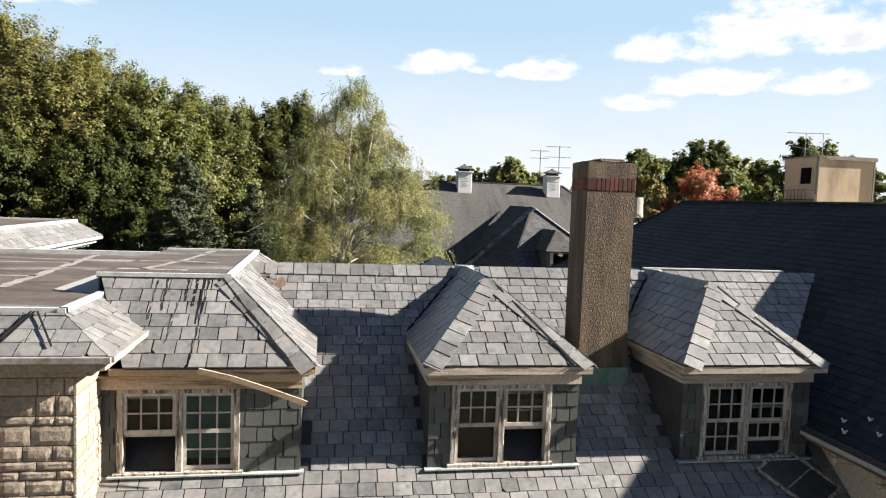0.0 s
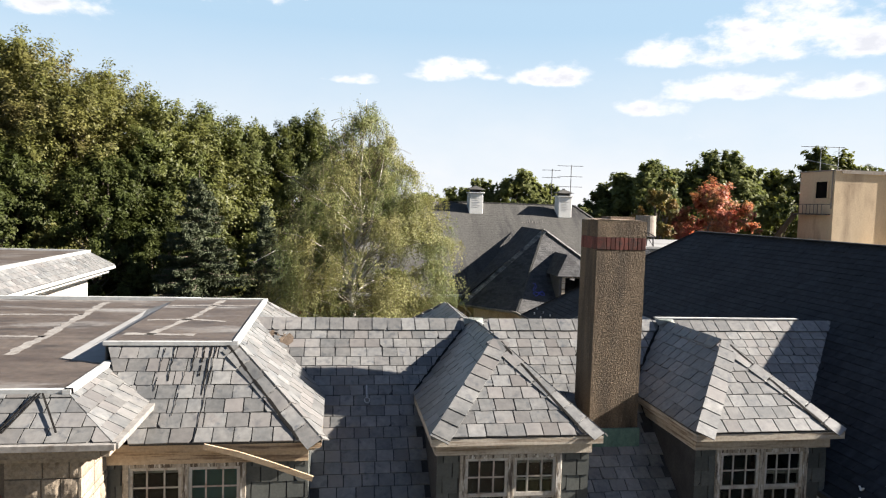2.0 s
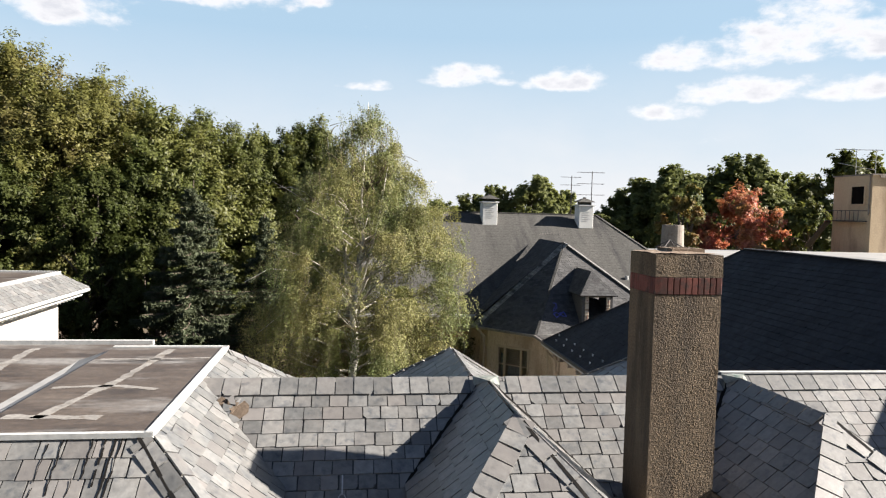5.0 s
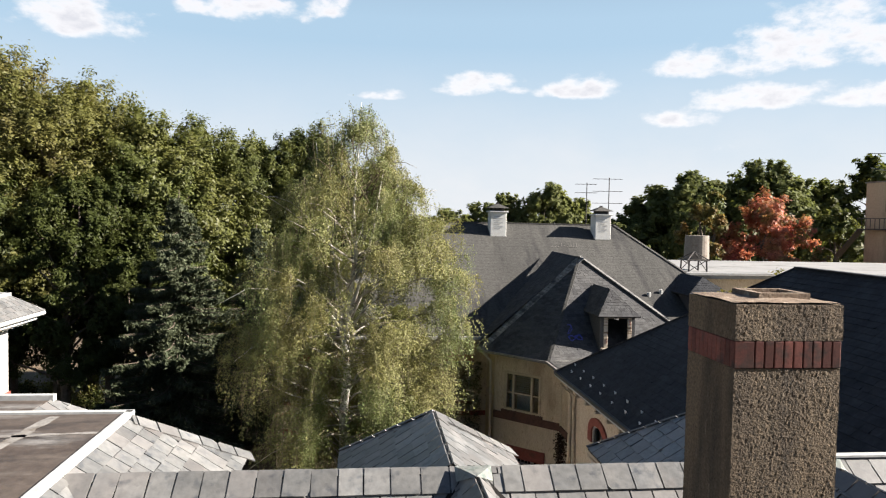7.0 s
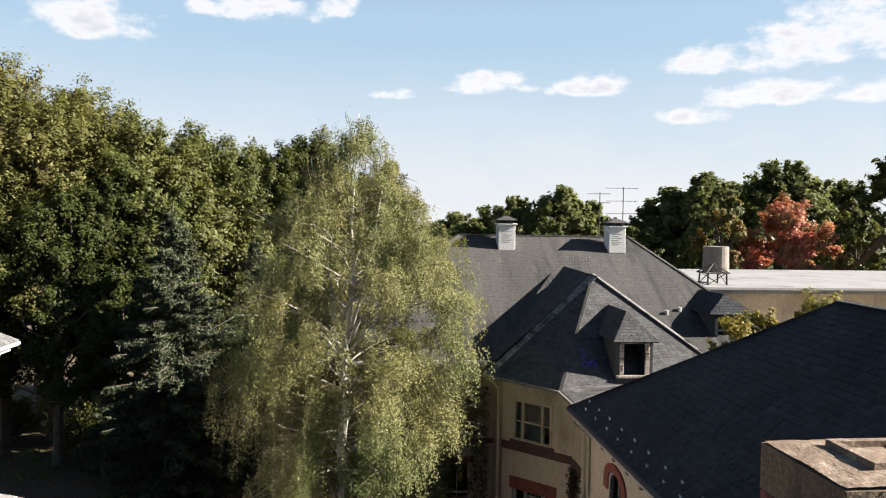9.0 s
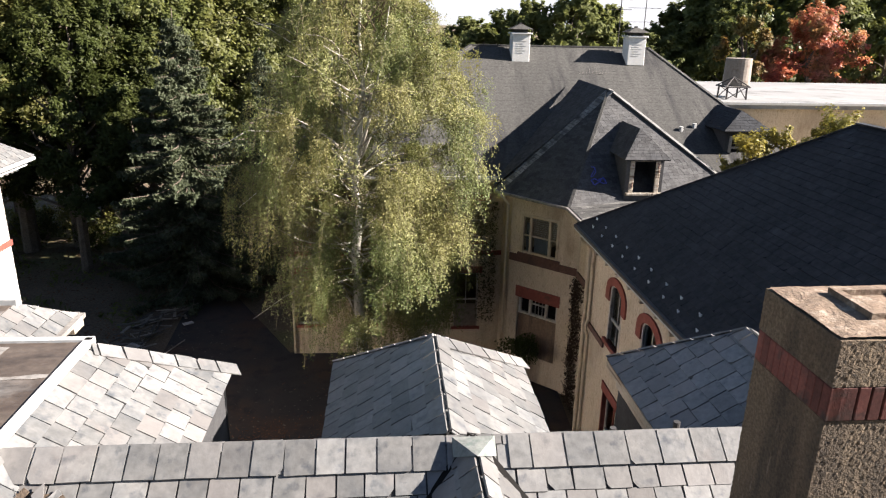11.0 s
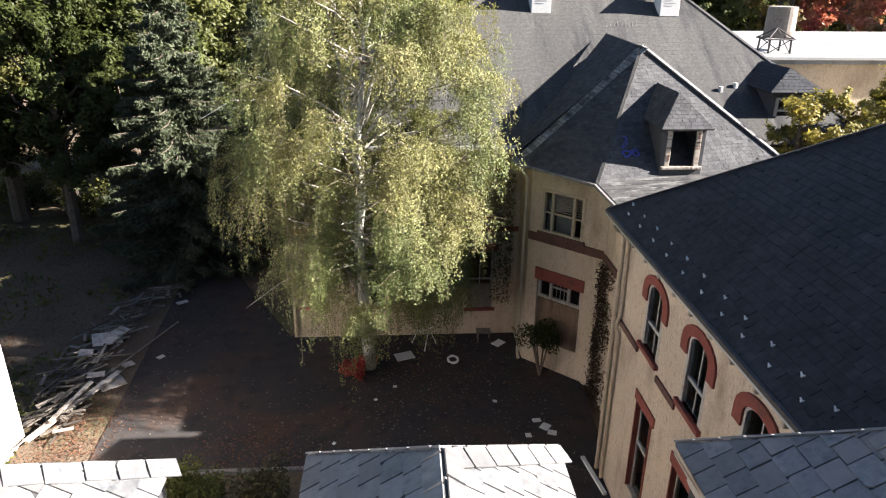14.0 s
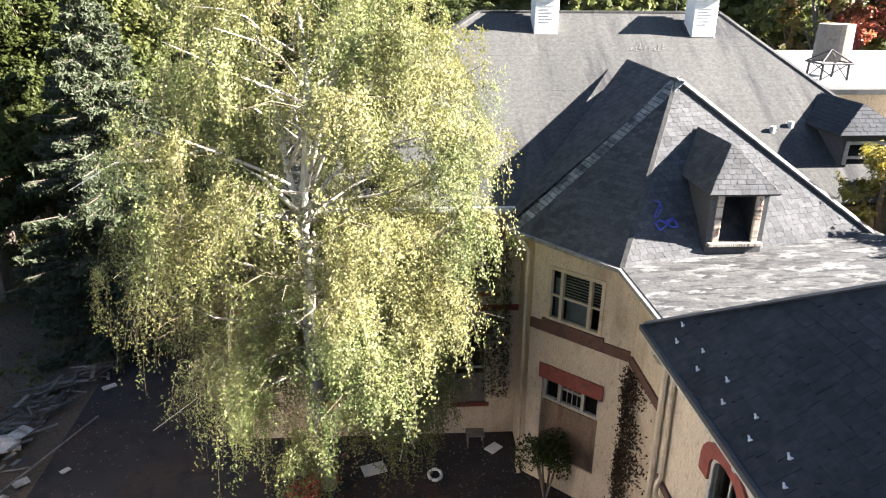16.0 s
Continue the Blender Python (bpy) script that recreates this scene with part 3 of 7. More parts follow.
cover_with(main_roof, [(-3.1, 8.85, slope_z(8.85)), (8.3, 8.85, slope_z(8.85)), (X1 - 0.05, RY, RZ), (X0, RY, RZ), (-3.1, 12.4, slope_z(12.4))], 0.275, 0.222, SLATE, SLATE_FIELD, keep=open_slope, pick=near_ridge, seed=11)
cover_with(main_roof, [(8.3, 19.25, slope_z(19.25)), (-3.1, 19.25, slope_z(19.25)), (-3.1, 15.7, slope_z(15.7)), (X0, RY, RZ), (X1 - 0.05, RY, RZ)], 0.275, 0.222, SLATE, SLATE_FIELD, keep=open_slope, pick=lambda p: False, seed=12)
NF, NB = Vector((0, -PITCH, 1)).normalized(), Vector((0, PITCH, 1)).normalized()
for xa, xb, sd in ((X0 + 0.02, 2.83, 21), (3.3, X1 - 0.2, 22)):
    cover_with(main_roof, [Vector((xa, RY, RZ + 0.02)) - 0.33 * Vector((0, 1, PITCH)).normalized(), Vector((xb, RY, RZ + 0.02)) - 0.33 * Vector((0, 1, PITCH)).normalized(), (xb, RY, RZ + 0.02), (xa, RY, RZ + 0.02)],
               0.29, 0.33, SLATE, name="ridge_slate", seed=sd, ragged=0.01)
part("ridge_flashing", beams(((6.9, RY + 0.02, RZ + 0.06), (10.2, RY + 0.02, RZ + 0.05), 0.1, 0.025)), FLASHING, main_roof, "white painted ridge flashing")
part("gutter", beams(((0.2, 19.32, 6.95), (8.6, 19.32, 6.95), 0.12, 0.1)), IRON, main_roof)
part("gutter", beams(((-2.8, 8.78, 6.95), (8.6, 8.78, 6.95), 0.12, 0.1)), IRON, main_roof)
for vx, vy, vh in ((5.2, 14.55, 0.15), (4.52, 14.55, 0.1)):
    vp = thing("vent_pipe", (vx, vy, slope_z(vy)), "short dark vent pipe rising from the slates", "vent pipe", "vent pipes behind the ridge")
    bm = bmesh.new()
    tube(bm, [(vx, vy, slope_z(vy)), (vx, vy, slope_z(vy) + vh)], 0.035, 10)
    part("pipe", bm, IRON, vp)
    bm = bmesh.new()
    tube(bm, [(vx, vy, slope_z(vy) - 0.02), (vx, vy, slope_z(vy) + 0.06)], [0.09, 0.04], 10)
    part("collar", bm, SEALANT, vp)
part("slope_strip", beams(((5.2, 18.86, slope_z(18.86) + 0.04), (4.85, 16.9, slope_z(16.9) + 0.04), 0.06, 0.012, NB), ((4.85, 16.9, slope_z(16.9) + 0.045), (5.35, 18.6, slope_z(18.6) + 0.045), 0.05, 0.012, NB)), FLASHING, main_roof, "pale metal strips on the rear slope")
# lost slates by the deck's edge show the torn boarding
rnd = random.Random(5)


def on_slope(x, y, up):
    return Vector((x, y, slope_z(y))) + NF * up


bm = bmesh.new()
edge = [on_slope(-0.8 + (0.26 + rnd.uniform(-0.09, 0.07)) * math.cos(k * 0.449), 13.55 + (0.19 + rnd.uniform(-0.07, 0.05)) * math.sin(k * 0.449), 0.036) for k in range(14)]
mid_v = bm.verts.new(on_slope(-0.8, 13.55, 0.03))
ring_v = [bm.verts.new(p) for p in edge]
for k in range(14):
    bm.faces.new((mid_v, ring_v[k], ring_v[(k + 1) % 14]))
part("bare_boarding", bm, TORN, main_roof, "bare boarding under the lost slates")
for k in range(17):
    a, x, y = rnd.uniform(0, 3.1), -0.8 + rnd.uniform(-0.27, 0.24), 13.53 + rnd.uniform(-0.2, 0.18)
    w, h = rnd.uniform(0.03, 0.09), rnd.uniform(0.025, 0.07)
    poly = [(-w, -h), (-w * 0.2, -h * rnd.uniform(0.6, 1.2)), (w, -h * rnd.uniform(0.2, 0.9)), (w * rnd.uniform(0.3, 0.9), h), (-w * 0.6, h * rnd.uniform(0.4, 1))]
    bm = bmesh.new()
    up = 0.042 + 0.003 * k
    slab(bm, [on_slope(x + px * math.cos(a) - py * math.sin(a), y + px * math.sin(a) + py * math.cos(a), up + rnd.uniform(0, 0.02)) for px, py in poly], 0.012)
    part("broken_slate", bm, SLATE if k % 2 else TORN, main_roof, "broken slate fragment")
bm = bmesh.new()
tube(bm, [on_slope(0.82 + 0.045 * math.cos(k * 0.7), 12.45 + 0.045 * math.sin(k * 0.7), 0.06) for k in range(10)], 0.008, 5)
beam(bm, on_slope(0.82, 12.72, 0.05), on_slope(0.82, 12.49, 0.055), 0.02, 0.008, NF)
part("roof_hook", bm, METAL, main_roof, "small metal roof hook with a ring")

tagged(part("wall_near_front", boxes(((-3, 9.3, 0), (8.6, 9.55, 6.95))), STUCCO), "cream stucco wall below the slate roof", "wall", kind="structure")
tagged(part("wall_near_back", boxes(((-3, 18.4, 0), (8.6, 18.65, 7.0))), STUCCO), "cream stucco wall facing the courtyard", "wall", kind="structure")


# ---------------------------------------------------------------- sash windows
def sash(parent, x0, x1, y, z0, z1, cols, rows, front, name):
    """A glazed sash in the plane y; front is the way out (-1 or 1)."""
    r = 0.045
    t = 0.035 * front
    bm = boxes(((x0, y, z0), (x0 + r, y + t, z1)), ((x1 - r, y, z0), (x1, y + t, z1)), ((x0 + r, y, z0), (x1 - r, y + t, z0 + r * 1.3)), ((x0 + r, y, z1 - r), (x1 - r, y + t, z1)))
    for i in range(1, cols):
        x = x0 + (x1 - x0) * i / cols
        box(bm, (x - 0.011, y + t * 0.15, z0 + r), (x + 0.011, y + t * 0.85, z1 - r))
    for j in range(1, rows):
        z = z0 + (z1 - z0) * j / rows
        box(bm, (x0 + r, y + t * 0.2, z - 0.011), (x1 - r, y + t * 0.8, z + 0.011))
    s = part(name, bm, SASH, parent)
    g = part("pane", boxes(((x0 + r * 0.6, y + t * 0.4, z0 + r * 0.6), (x1 - r * 0.6, y + t * 0.6, z1 - r * 0.6))), GLASS, parent)
    g.visible_shadow = False
    return s


def double_window(parent, x0, x1, y, z0, z1, front, left, right):
    """A pair of sash windows in one weathered frame. left, right: (columns above, rows above, columns below, rows below, raised, backing)."""
    f, out = 0.085, 0.05 * front
    mid = (x0 + x1) / 2
    win = part("window", boxes(((x0, y - 0.1 * front, z0), (x0 + f, y + out, z1)), ((x1 - f, y - 0.1 * front, z0), (x1, y + out, z1)), ((mid - f * 0.55, y - 0.1 * front, z0), (mid + f * 0.55, y + out, z1)),
                               ((x0 + f, y - 0.1 * front, z1 - f * 0.7), (mid - f * 0.55, y + out, z1)), ((mid + f * 0.55, y - 0.1 * front, z1 - f * 0.7), (x1 - f, y + out, z1)), bevel=0.006), FRAME_WOOD, parent, "weathered cream window frame")
    part("window_sill", boxes(((x0 - 0.05, y - 0.08 * front, z0 - 0.06), (x1 + 0.05, y + out * 1.5, z0 - 0.002)), bevel=0.008), FRAME_WOOD, win)
    for a, b, (ca, ra, cb, rb, raised, backing) in ((x0 + f, mid - f * 0.55, left), (mid + f * 0.55, x1 - f, right)):
        h0, h1 = z0, z1 - f * 0.7
        half = (h0 + h1) / 2
        sash(win, a, b, y - 0.01 * front, half - 0.02, h1, ca, ra, front, "upper_sash")
        sash(win, a, b, y - 0.055 * front, h0 + raised, half + 0.02 + raised, cb, rb, front, "lower_sash")
        if backing:
            # Teal backing is the glass's reflection put into colour; green is a blind.
            part("blind", boxes(((a, y - 0.2 * front, h0), (b, y - 0.21 * front, h1))), backing, win, "sheet behind the glass: green blind, teal painted reflection")
    return win


# ---------------------------------------------------------------- dormers
def dormer(cx, side, label, left, right, eave_y, ridge_y, half=1.33, eave_z=9.72, top_z=10.84, wa=0.84, wb=0.74, seed=30):
    """A hipped slate dormer on the main roof; side -1 faces the front, 1 the courtyard."""
    wall_y = eave_y - 0.24 * side
    base_z = slope_z(wall_y)
    hw = half - 0.13
    d = thing("dormer", (cx, wall_y, base_z), label, "dormer", "hipped slate dormers")
    x0, x1 = cx - half, cx + half
    back_y = RY + side * (RZ - eave_z) / PITCH
    apex, root = Vector((cx, ridge_y, top_z)), Vector((cx, RY + 0.03 * side, RZ))
    el, er = Vector((x0, eave_y, eave_z)), Vector((x1, eave_y, eave_z))
    bl, br = Vector((x0, back_y, eave_z)), Vector((x1, back_y, eave_z))
    roof = part("roof", slabs(0.05, [el, er, apex], [el, apex, root, bl], [er, apex, root, br]), UNDERLAY, d)
    for k, (foot, n) in enumerate((([el, er, apex], None), ([bl, el, apex, root], None), ([er, br, root, apex], None))):
        cover_with(roof, foot, 0.28, 0.245, SLATE, seed=seed + k)
    nf = (er - el).cross(apex - el)
    nf = nf if nf.z > 0 else -nf
    nl = (apex - el).cross(bl - el)
    nl = nl if nl.z > 0 else -nl
    nr = (apex - er).cross(br - er)
    nr = nr if nr.z > 0 else -nr
    for p, n, toward in ((el, nf, cx), (er, nf, cx), (er, nr, None)):
        mid = (p + apex) / 2
        dvec = (apex - p).normalized()
        s = Vector(n).normalized().cross(dvec)
        if toward is not None:
            sgn = 1 if s.dot(Vector((cx, eave_y, eave_z)) - mid) > 0 else -1
        else:
            sgn = 1 if s.dot(Vector((p.x, back_y, eave_z)) - mid) > 0 else -1
        along(roof, p, apex, n, 0.3 if p.x < cx else 0.22, 0.27 if p.x < cx else 0.36, SLATE, seed=seed + 9, toward=sgn, over=0.03 if toward is not None and p.x < cx else 0.0, lift=0.03 if p.x < cx else 0.026)
    for n, sx in ((nl, -1), (nr, 1)):
        s = Vector(n).normalized().cross((root - apex).normalized())
        along(roof, apex, root, n, 0.2, 0.34, SLATE, name="ridge_slate", seed=seed + 11, toward=1 if s.x * sx > 0 else -1)
    rnd = random.Random(seed)
    wob = lambda a, b, k, amp: [a + (b - a) * (i / k) + Vector((rnd.uniform(-amp, amp), rnd.uniform(-amp, amp), 0.0)) for i in range(k + 1)]
    o1 = Vector(nf).normalized() * 0.039
    inward = (Vector((cx, eave_y, eave_z)) - er).normalized() * 0.29
    bm = bmesh.new()
    pts = wob(er + inward + o1, apex + o1 - (apex - er).normalized() * 0.12, 9, 0.008)
    for p, q in zip(pts, pts[1:]):
        beam(bm, p, q, 0.045, 0.006, nf)
    tagged(part("tar_line", bm, PITCH_BLACK, roof, "black sealant along the hip"), kind="stuff")
    part("valley_flashing", beams((bl + Vector((0, -0.02 * side, 0.03)), root + Vector((0, 0, 0.03)), 0.1, 0.015), (br + Vector((0, -0.02 * side, 0.03)), root + Vector((0, 0, 0.03)), 0.07, 0.012)), PITCH_BLACK, roof, "black sealed valley strip")
    if side < 0:
        bm = bmesh.new()
        for sx in (-1, 1):
            vs = [root + Vector((0.0, 0.35 * side, 0.05)), root + Vector((0.0, -0.06, 0.06)), root + Vector((sx * 0.2, -0.04, 0.05)), root + Vector((sx * 0.2, 0.2 * side, -0.06))]
            quad = [bm.verts.new(v) for v in vs]
            bm.faces.new((quad[0], quad[1], quad[2], quad[3]))
        bmesh.ops.solidify(bm, geom=bm.faces[:], thickness=0.008)
        part("saddle_flashing", bm, PATINA, roof, "crumpled pale verdigris saddle")
    # eaves: fascia, soffit and frieze
    o = 0.02
    part("fascia", beams(((x0, eave_y - o * side, eave_z - 0.075), (x1, eave_y - o * side, eave_z - 0.075), 0.04, 0.11), ((x0 + o, eave_y - 0.04 * side, eave_z - 0.075), (x0 + o, back_y, eave_z - 0.075), 0.04, 0.11), ((x1 - o, eave_y - 0.04 * side, eave_z - 0.075), (x1 - o, back_y, eave_z - 0.075), 0.04, 0.11)), WOOD, d, "weathered cream fascia board")
    part("soffit", beams(((x0 + 0.03, (eave_y + wall_y) / 2, eave_z - 0.125), (x1 - 0.03, (eave_y + wall_y) / 2, eave_z - 0.125), 0.22, 0.02), ((x0 + 0.09, wall_y, eave_z - 0.128), (x0 + 0.09, back_y, eave_z - 0.128), 0.12, 0.02), ((x1 - 0.09, wall_y, eave_z - 0.128), (x1 - 0.09, back_y, eave_z - 0.128), 0.12, 0.02)), WOOD, d)
    part("frieze", beams(((cx - hw - 0.03, wall_y + 0.025 * side, eave_z - 0.235), (cx + hw + 0.03, wall_y + 0.025 * side, eave_z - 0.235), 0.05, 0.2), ((cx - hw - 0.02, wall_y, eave_z - 0.235), (cx - hw - 0.02, back_y, eave_z - 0.235), 0.04, 0.2), ((cx + hw + 0.02, wall_y, eave_z - 0.235), (cx + hw + 0.02, back_y, eave_z - 0.235), 0.04, 0.2)), WOOD, d, "grey peeling frieze board")
    # walls round the window
    wx0, wx1, wz0, wz1 = cx - wa, cx + wb, base_z + 0.07, eave_z - 0.335
    yb = wall_y - 0.12 * side
    for lo, hi in (((cx - hw, wall_y, base_z - 0.5), (wx0, yb, eave_z - 0.12)), ((wx1, wall_y, base_z - 0.5), (cx + hw, yb, eave_z - 0.12)), ((wx0, wall_y, base_z - 0.5), (wx1, yb, wz0)), ((wx0, wall_y, wz1), (wx1, yb, eave_z - 0.12)),
                   ((cx - hw, yb, base_z - 0.5), (cx - hw + 0.1, back_y, eave_z - 0.12)), ((cx + hw - 0.1, yb, base_z - 0.5), (cx + hw, back_y, eave_z - 0.12))):
        part("wall", boxes((lo, hi)), UNDERLAY, d)
    # An added sheet whose colour gives the room's shade behind the sashes.
    part("inner_wall", boxes(((cx - hw + 0.1, wall_y - 1.0 * side, base_z - 0.5), (cx + hw - 0.1, wall_y - 1.06 * side, eave_z - 0.05))), ROOM_DARK, d, "near-black sheet painted as the unlit room's darkness")
    zt = eave_z - 0.335
    out = (0, side, 0)
    yy = wall_y + 0.004 * side
    for a, b in ((cx - hw, wx0), (wx1, cx + hw)):
        cover_with(d, [(a, yy, base_z), (b, yy, base_z), (b, yy, zt), (a, yy, zt)], 0.24, 0.235, SIDING, name="siding_slate", seed=seed + 20, out=out, thick=0.012)
    for xs, sx in ((cx - hw - 0.004, -1), (cx + hw + 0.004, 1)):
        cover_with(d, [(xs, wall_y, base_z), (xs, back_y, base_z + (back_y - wall_y) * PITCH * -side), (xs, back_y, zt), (xs, wall_y, zt)], 0.24, 0.235, SIDING, name="siding_slate", seed=seed + 23, out=(sx, 0, 0), axis=(0, 1, 0), thick=0.012)
    part("flashing", beams(((cx - hw - 0.05, wall_y + 0.05 * side, base_z + 0.005), (cx + hw + 0.05, wall_y + 0.05 * side, base_z + 0.005), 0.13, 0.022)), PATINA, d, "pale verdigris base flashing")
    double_window(d, wx0, wx1, wall_y, wz0, wz1, side, left, right)
    return d


SHUT = (3, 2, 3, 2, 0.0, None)
dormer(2.97, -1, "grey slate dormer with hipped roof and half-open sash window", (3, 2, 1, 1, 0.0, TEAL_REFLECTION), (3, 2, 3, 2, 0.5, None), 10.2, 11.95, half=1.31, seed=31)
dormer(7.06, -1, "grey slate dormer with a raised sash beside the chimney", (3, 2, 3, 2, 0.0, TEAL_REFLECTION), (3, 2, 3, 2, 0.22, None), 10.2, 11.74, half=1.27, eave_z=9.71, wa=0.8, wb=0.8, seed=61)
dormer(2.76, 1, "grey slate dormer with hipped roof facing the courtyard", SHUT, SHUT, 17.3, 16.17, half=1.33, eave_z=9.9, top_z=10.83, seed=91)
dormer(6.8, 1, "grey slate dormer with hipped roof facing the dark wing", SHUT, SHUT, 17.3, 16.22, half=1.42, eave_z=9.9, top_z=10.83, seed=121)

def ragged_strips(lines, z, seed):
    """Flat ragged-edged streaks along the given lines; each ends with its width."""
    rnd = random.Random(seed)
    bm = bmesh.new()
    for *pts, w in lines:
        edge = []
        for (xa, ya), (xb, yb) in zip(pts, pts[1:]):
            k = max(3, int(math.hypot(xb - xa, yb - ya) / 0.12))
            nx, ny = -(yb - ya), xb - xa
            ln = math.hypot(nx, ny)
            for i in range(k + 1):
                t = i / k
                a, b = w * rnd.uniform(0.25, 0.6), w * rnd.uniform(0.25, 0.6)
                x, y = xa + (xb - xa) * t, ya + (yb - ya) * t
                edge.append((bm.verts.new((x + nx / ln * a, y + ny / ln * a, z)), bm.verts.new((x - nx / ln * b, y - ny / ln * b, z))))
        for p, q in zip(edge, edge[1:]):
            bm.faces.new((p[0], p[1], q[1], q[0]))
    bmesh.ops.recalc_face_normals(bm, faces=bm.faces)
    for f in bm.faces:
        if f.normal.z < 0:
            f.normal_flip()
    return bm


# ---------------------------------------------------------------- flat-topped slate block (mansard) beside the ridge
block = thing("mansard_block", (-1.6, 14.05, 8.1), "slate mansard with flat tarred deck and white edge flashing", "roof block", kind="structure")
DZ, MZ = 10.84, 9.72
TR, TB = Vector((-1.27, 11.42, DZ)), Vector((-1.3, 16.12, DZ))
TL = Vector((-3.14, 11.42, DZ))
ER, EB = Vector((0.08, 10.2, MZ)), Vector((0.06, 17.3, 9.9))
EL = Vector((-2.5, 10.2, MZ))
VF, VB = Vector((0.08, RY - (RZ - MZ) / PITCH, MZ)), Vector((0.06, RY + (RZ - 9.9) / PITCH, 9.9))
BL = Vector((-3.2, 16.15, DZ))
BE = Vector((-2.4, 17.3, 9.9))
mroof = part("roof", slabs(0.05, [EL, ER, TR, TL], [ER, VF, (X0, RY, RZ), TR], [EB, VB, (X0, RY, RZ), TB], [BE, EB, TB, BL]), UNDERLAY, block)
cover_with(mroof, [EL, ER, TR, TL], 0.28, 0.235, SLATE, seed=151)
cover_with(mroof, [ER, VF, (X0, RY, RZ), TR], 0.28, 0.235, SLATE, seed=152)
cover_with(mroof, [VB, EB, TB, (X0, RY, RZ)], 0.28, 0.235, SLATE, seed=153)
cover_with(mroof, [BE, EB, TB, BL], 0.28, 0.235, SLATE, SLATE_FIELD, pick=lambda p: False, seed=154)
n1 = (ER - EL).cross(TR - EL).normalized()
n2 = (VF - ER).cross(TR - ER).normalized()
n2 = n2 if n2.z > 0 else -n2
along(mroof, ER, TR, n1, 0.24, 0.34, SLATE, seed=156, toward=1)
along(mroof, ER, TR, n2, 0.22, 0.34, SLATE, seed=157, toward=-1)
n3 = (EB - VB).cross(TB - VB).normalized()
n3 = n3 if n3.z > 0 else -n3
along(mroof, EB, TB, n3, 0.22, 0.34, SLATE, seed=158, toward=1)
rnd = random.Random(55)
bm = bmesh.new()
def streak(a, b, wide, k=12, amp=0.009):
    pts = [a + (b - a) * (i / k) + Vector((rnd.uniform(-amp, amp), 0, 0)) for i in range(k + 1)]
    for p, q in zip(pts, pts[1:]):
        if rnd.random() < 0.9:
            beam(bm, p, q, wide * rnd.uniform(0.3, 0.9), 0.004, n1)
off = n1 * 0.025
streak(ER + (EL - ER).normalized() * 0.31 + n1 * 0.04, TR + (EL - ER).normalized() * 0.14 + n1 * 0.04, 0.07, 10, 0.01)
for x, top, foot, w in ((-1.55, 0.0, 1.0, 0.022), (-1.62, 0.0, 0.55, 0.03), (-1.72, 0.0, 0.35, 0.03), (-1.85, 0.02, 0.3, 0.02), (-2.15, 0.0, 0.4, 0.018), (-2.3, 0.05, 0.5, 0.014), (-1.95, 0.3, 0.75, 0.012)):
    a = Vector((x, TR.y, DZ)) + (Vector((x, ER.y, MZ)) - Vector((x, TR.y, DZ))) * top
    b = Vector((x, TR.y, DZ)) + (Vector((x - 0.1 * foot, ER.y, MZ)) - Vector((x, TR.y, DZ))) * foot
    streak(a + off, b + off, w)
part("tar_streak", bm, PITCH_BLACK, mroof, "black tar runs down the slates")
part("deck", slabs(0.06, [(-3.2, 11.4, DZ + 0.04), (-1.29, 11.4, DZ + 0.04), (-1.32, 16.14, DZ + 0.04), (-3.2, 16.14, DZ + 0.04)]), TAR, block, "brown tarred flat deck with pale patches")
part("edge_flashing", beams(((-3.2, 11.4, DZ + 0.03), (-1.24, 11.4, DZ + 0.03), 0.07, 0.06), ((-1.27, 11.37, DZ + 0.035), (-1.31, 16.17, DZ + 0.035), 0.085, 0.07), ((-3.2, 16.15, DZ + 0.03), (-1.26, 16.15, DZ + 0.03), 0.1, 0.08)), FLASHING, block, "white painted metal edge")
part("fascia", beams(((-2.7, 10.27, MZ - 0.075), (0.06, 10.27, MZ - 0.075), 0.05, 0.1), ((0.06, 10.3, MZ - 0.075), (0.06, 12.4, MZ - 0.075), 0.05, 0.1)), BARE_WOOD, block, "bare weathered eaves board")
part("frieze", beams(((-2.9, 10.4, MZ - 0.24), (-0.1, 10.4, MZ - 0.24), 0.06, 0.22), ((-2.9, 10.34, MZ - 0.14), (0.0, 10.34, MZ - 0.14), 0.18, 0.02)), BARE_WOOD, block, "bare weathered frieze board")
bz = slope_z(10.46)
part("wall", boxes(((-3.1, 10.46, 7.4), (-2.64, 10.6, MZ - 0.1)), ((-0.97, 10.46, 7.4), (-0.12, 10.6, MZ - 0.1)), ((-2.64, 10.46, 7.4), (-0.97, 10.6, bz + 0.05)), ((-2.64, 10.46, MZ - 0.36), (-0.97, 10.6, MZ - 0.1)), ((-0.24, 10.6, 7.4), (-0.12, 12.5, MZ - 0.1)),
                   ((-0.24, 15.5, 7.4), (-0.12, 17.4, 9.7)), ((-3.1, 17.3, 6), (-0.12, 17.4, 9.7))), UNDERLAY, block)
for a, b, sd in ((-3.1, -2.64, 161), (-0.97, -0.12, 162)):
    cover_with(block, [(a, 10.455, bz), (b, 10.455, bz), (b, 10.455, MZ - 0.34), (a, 10.455, MZ - 0.34)], 0.25, 0.235, SIDING, name="siding_slate", seed=sd, out=(0, -1, 0), thick=0.012)
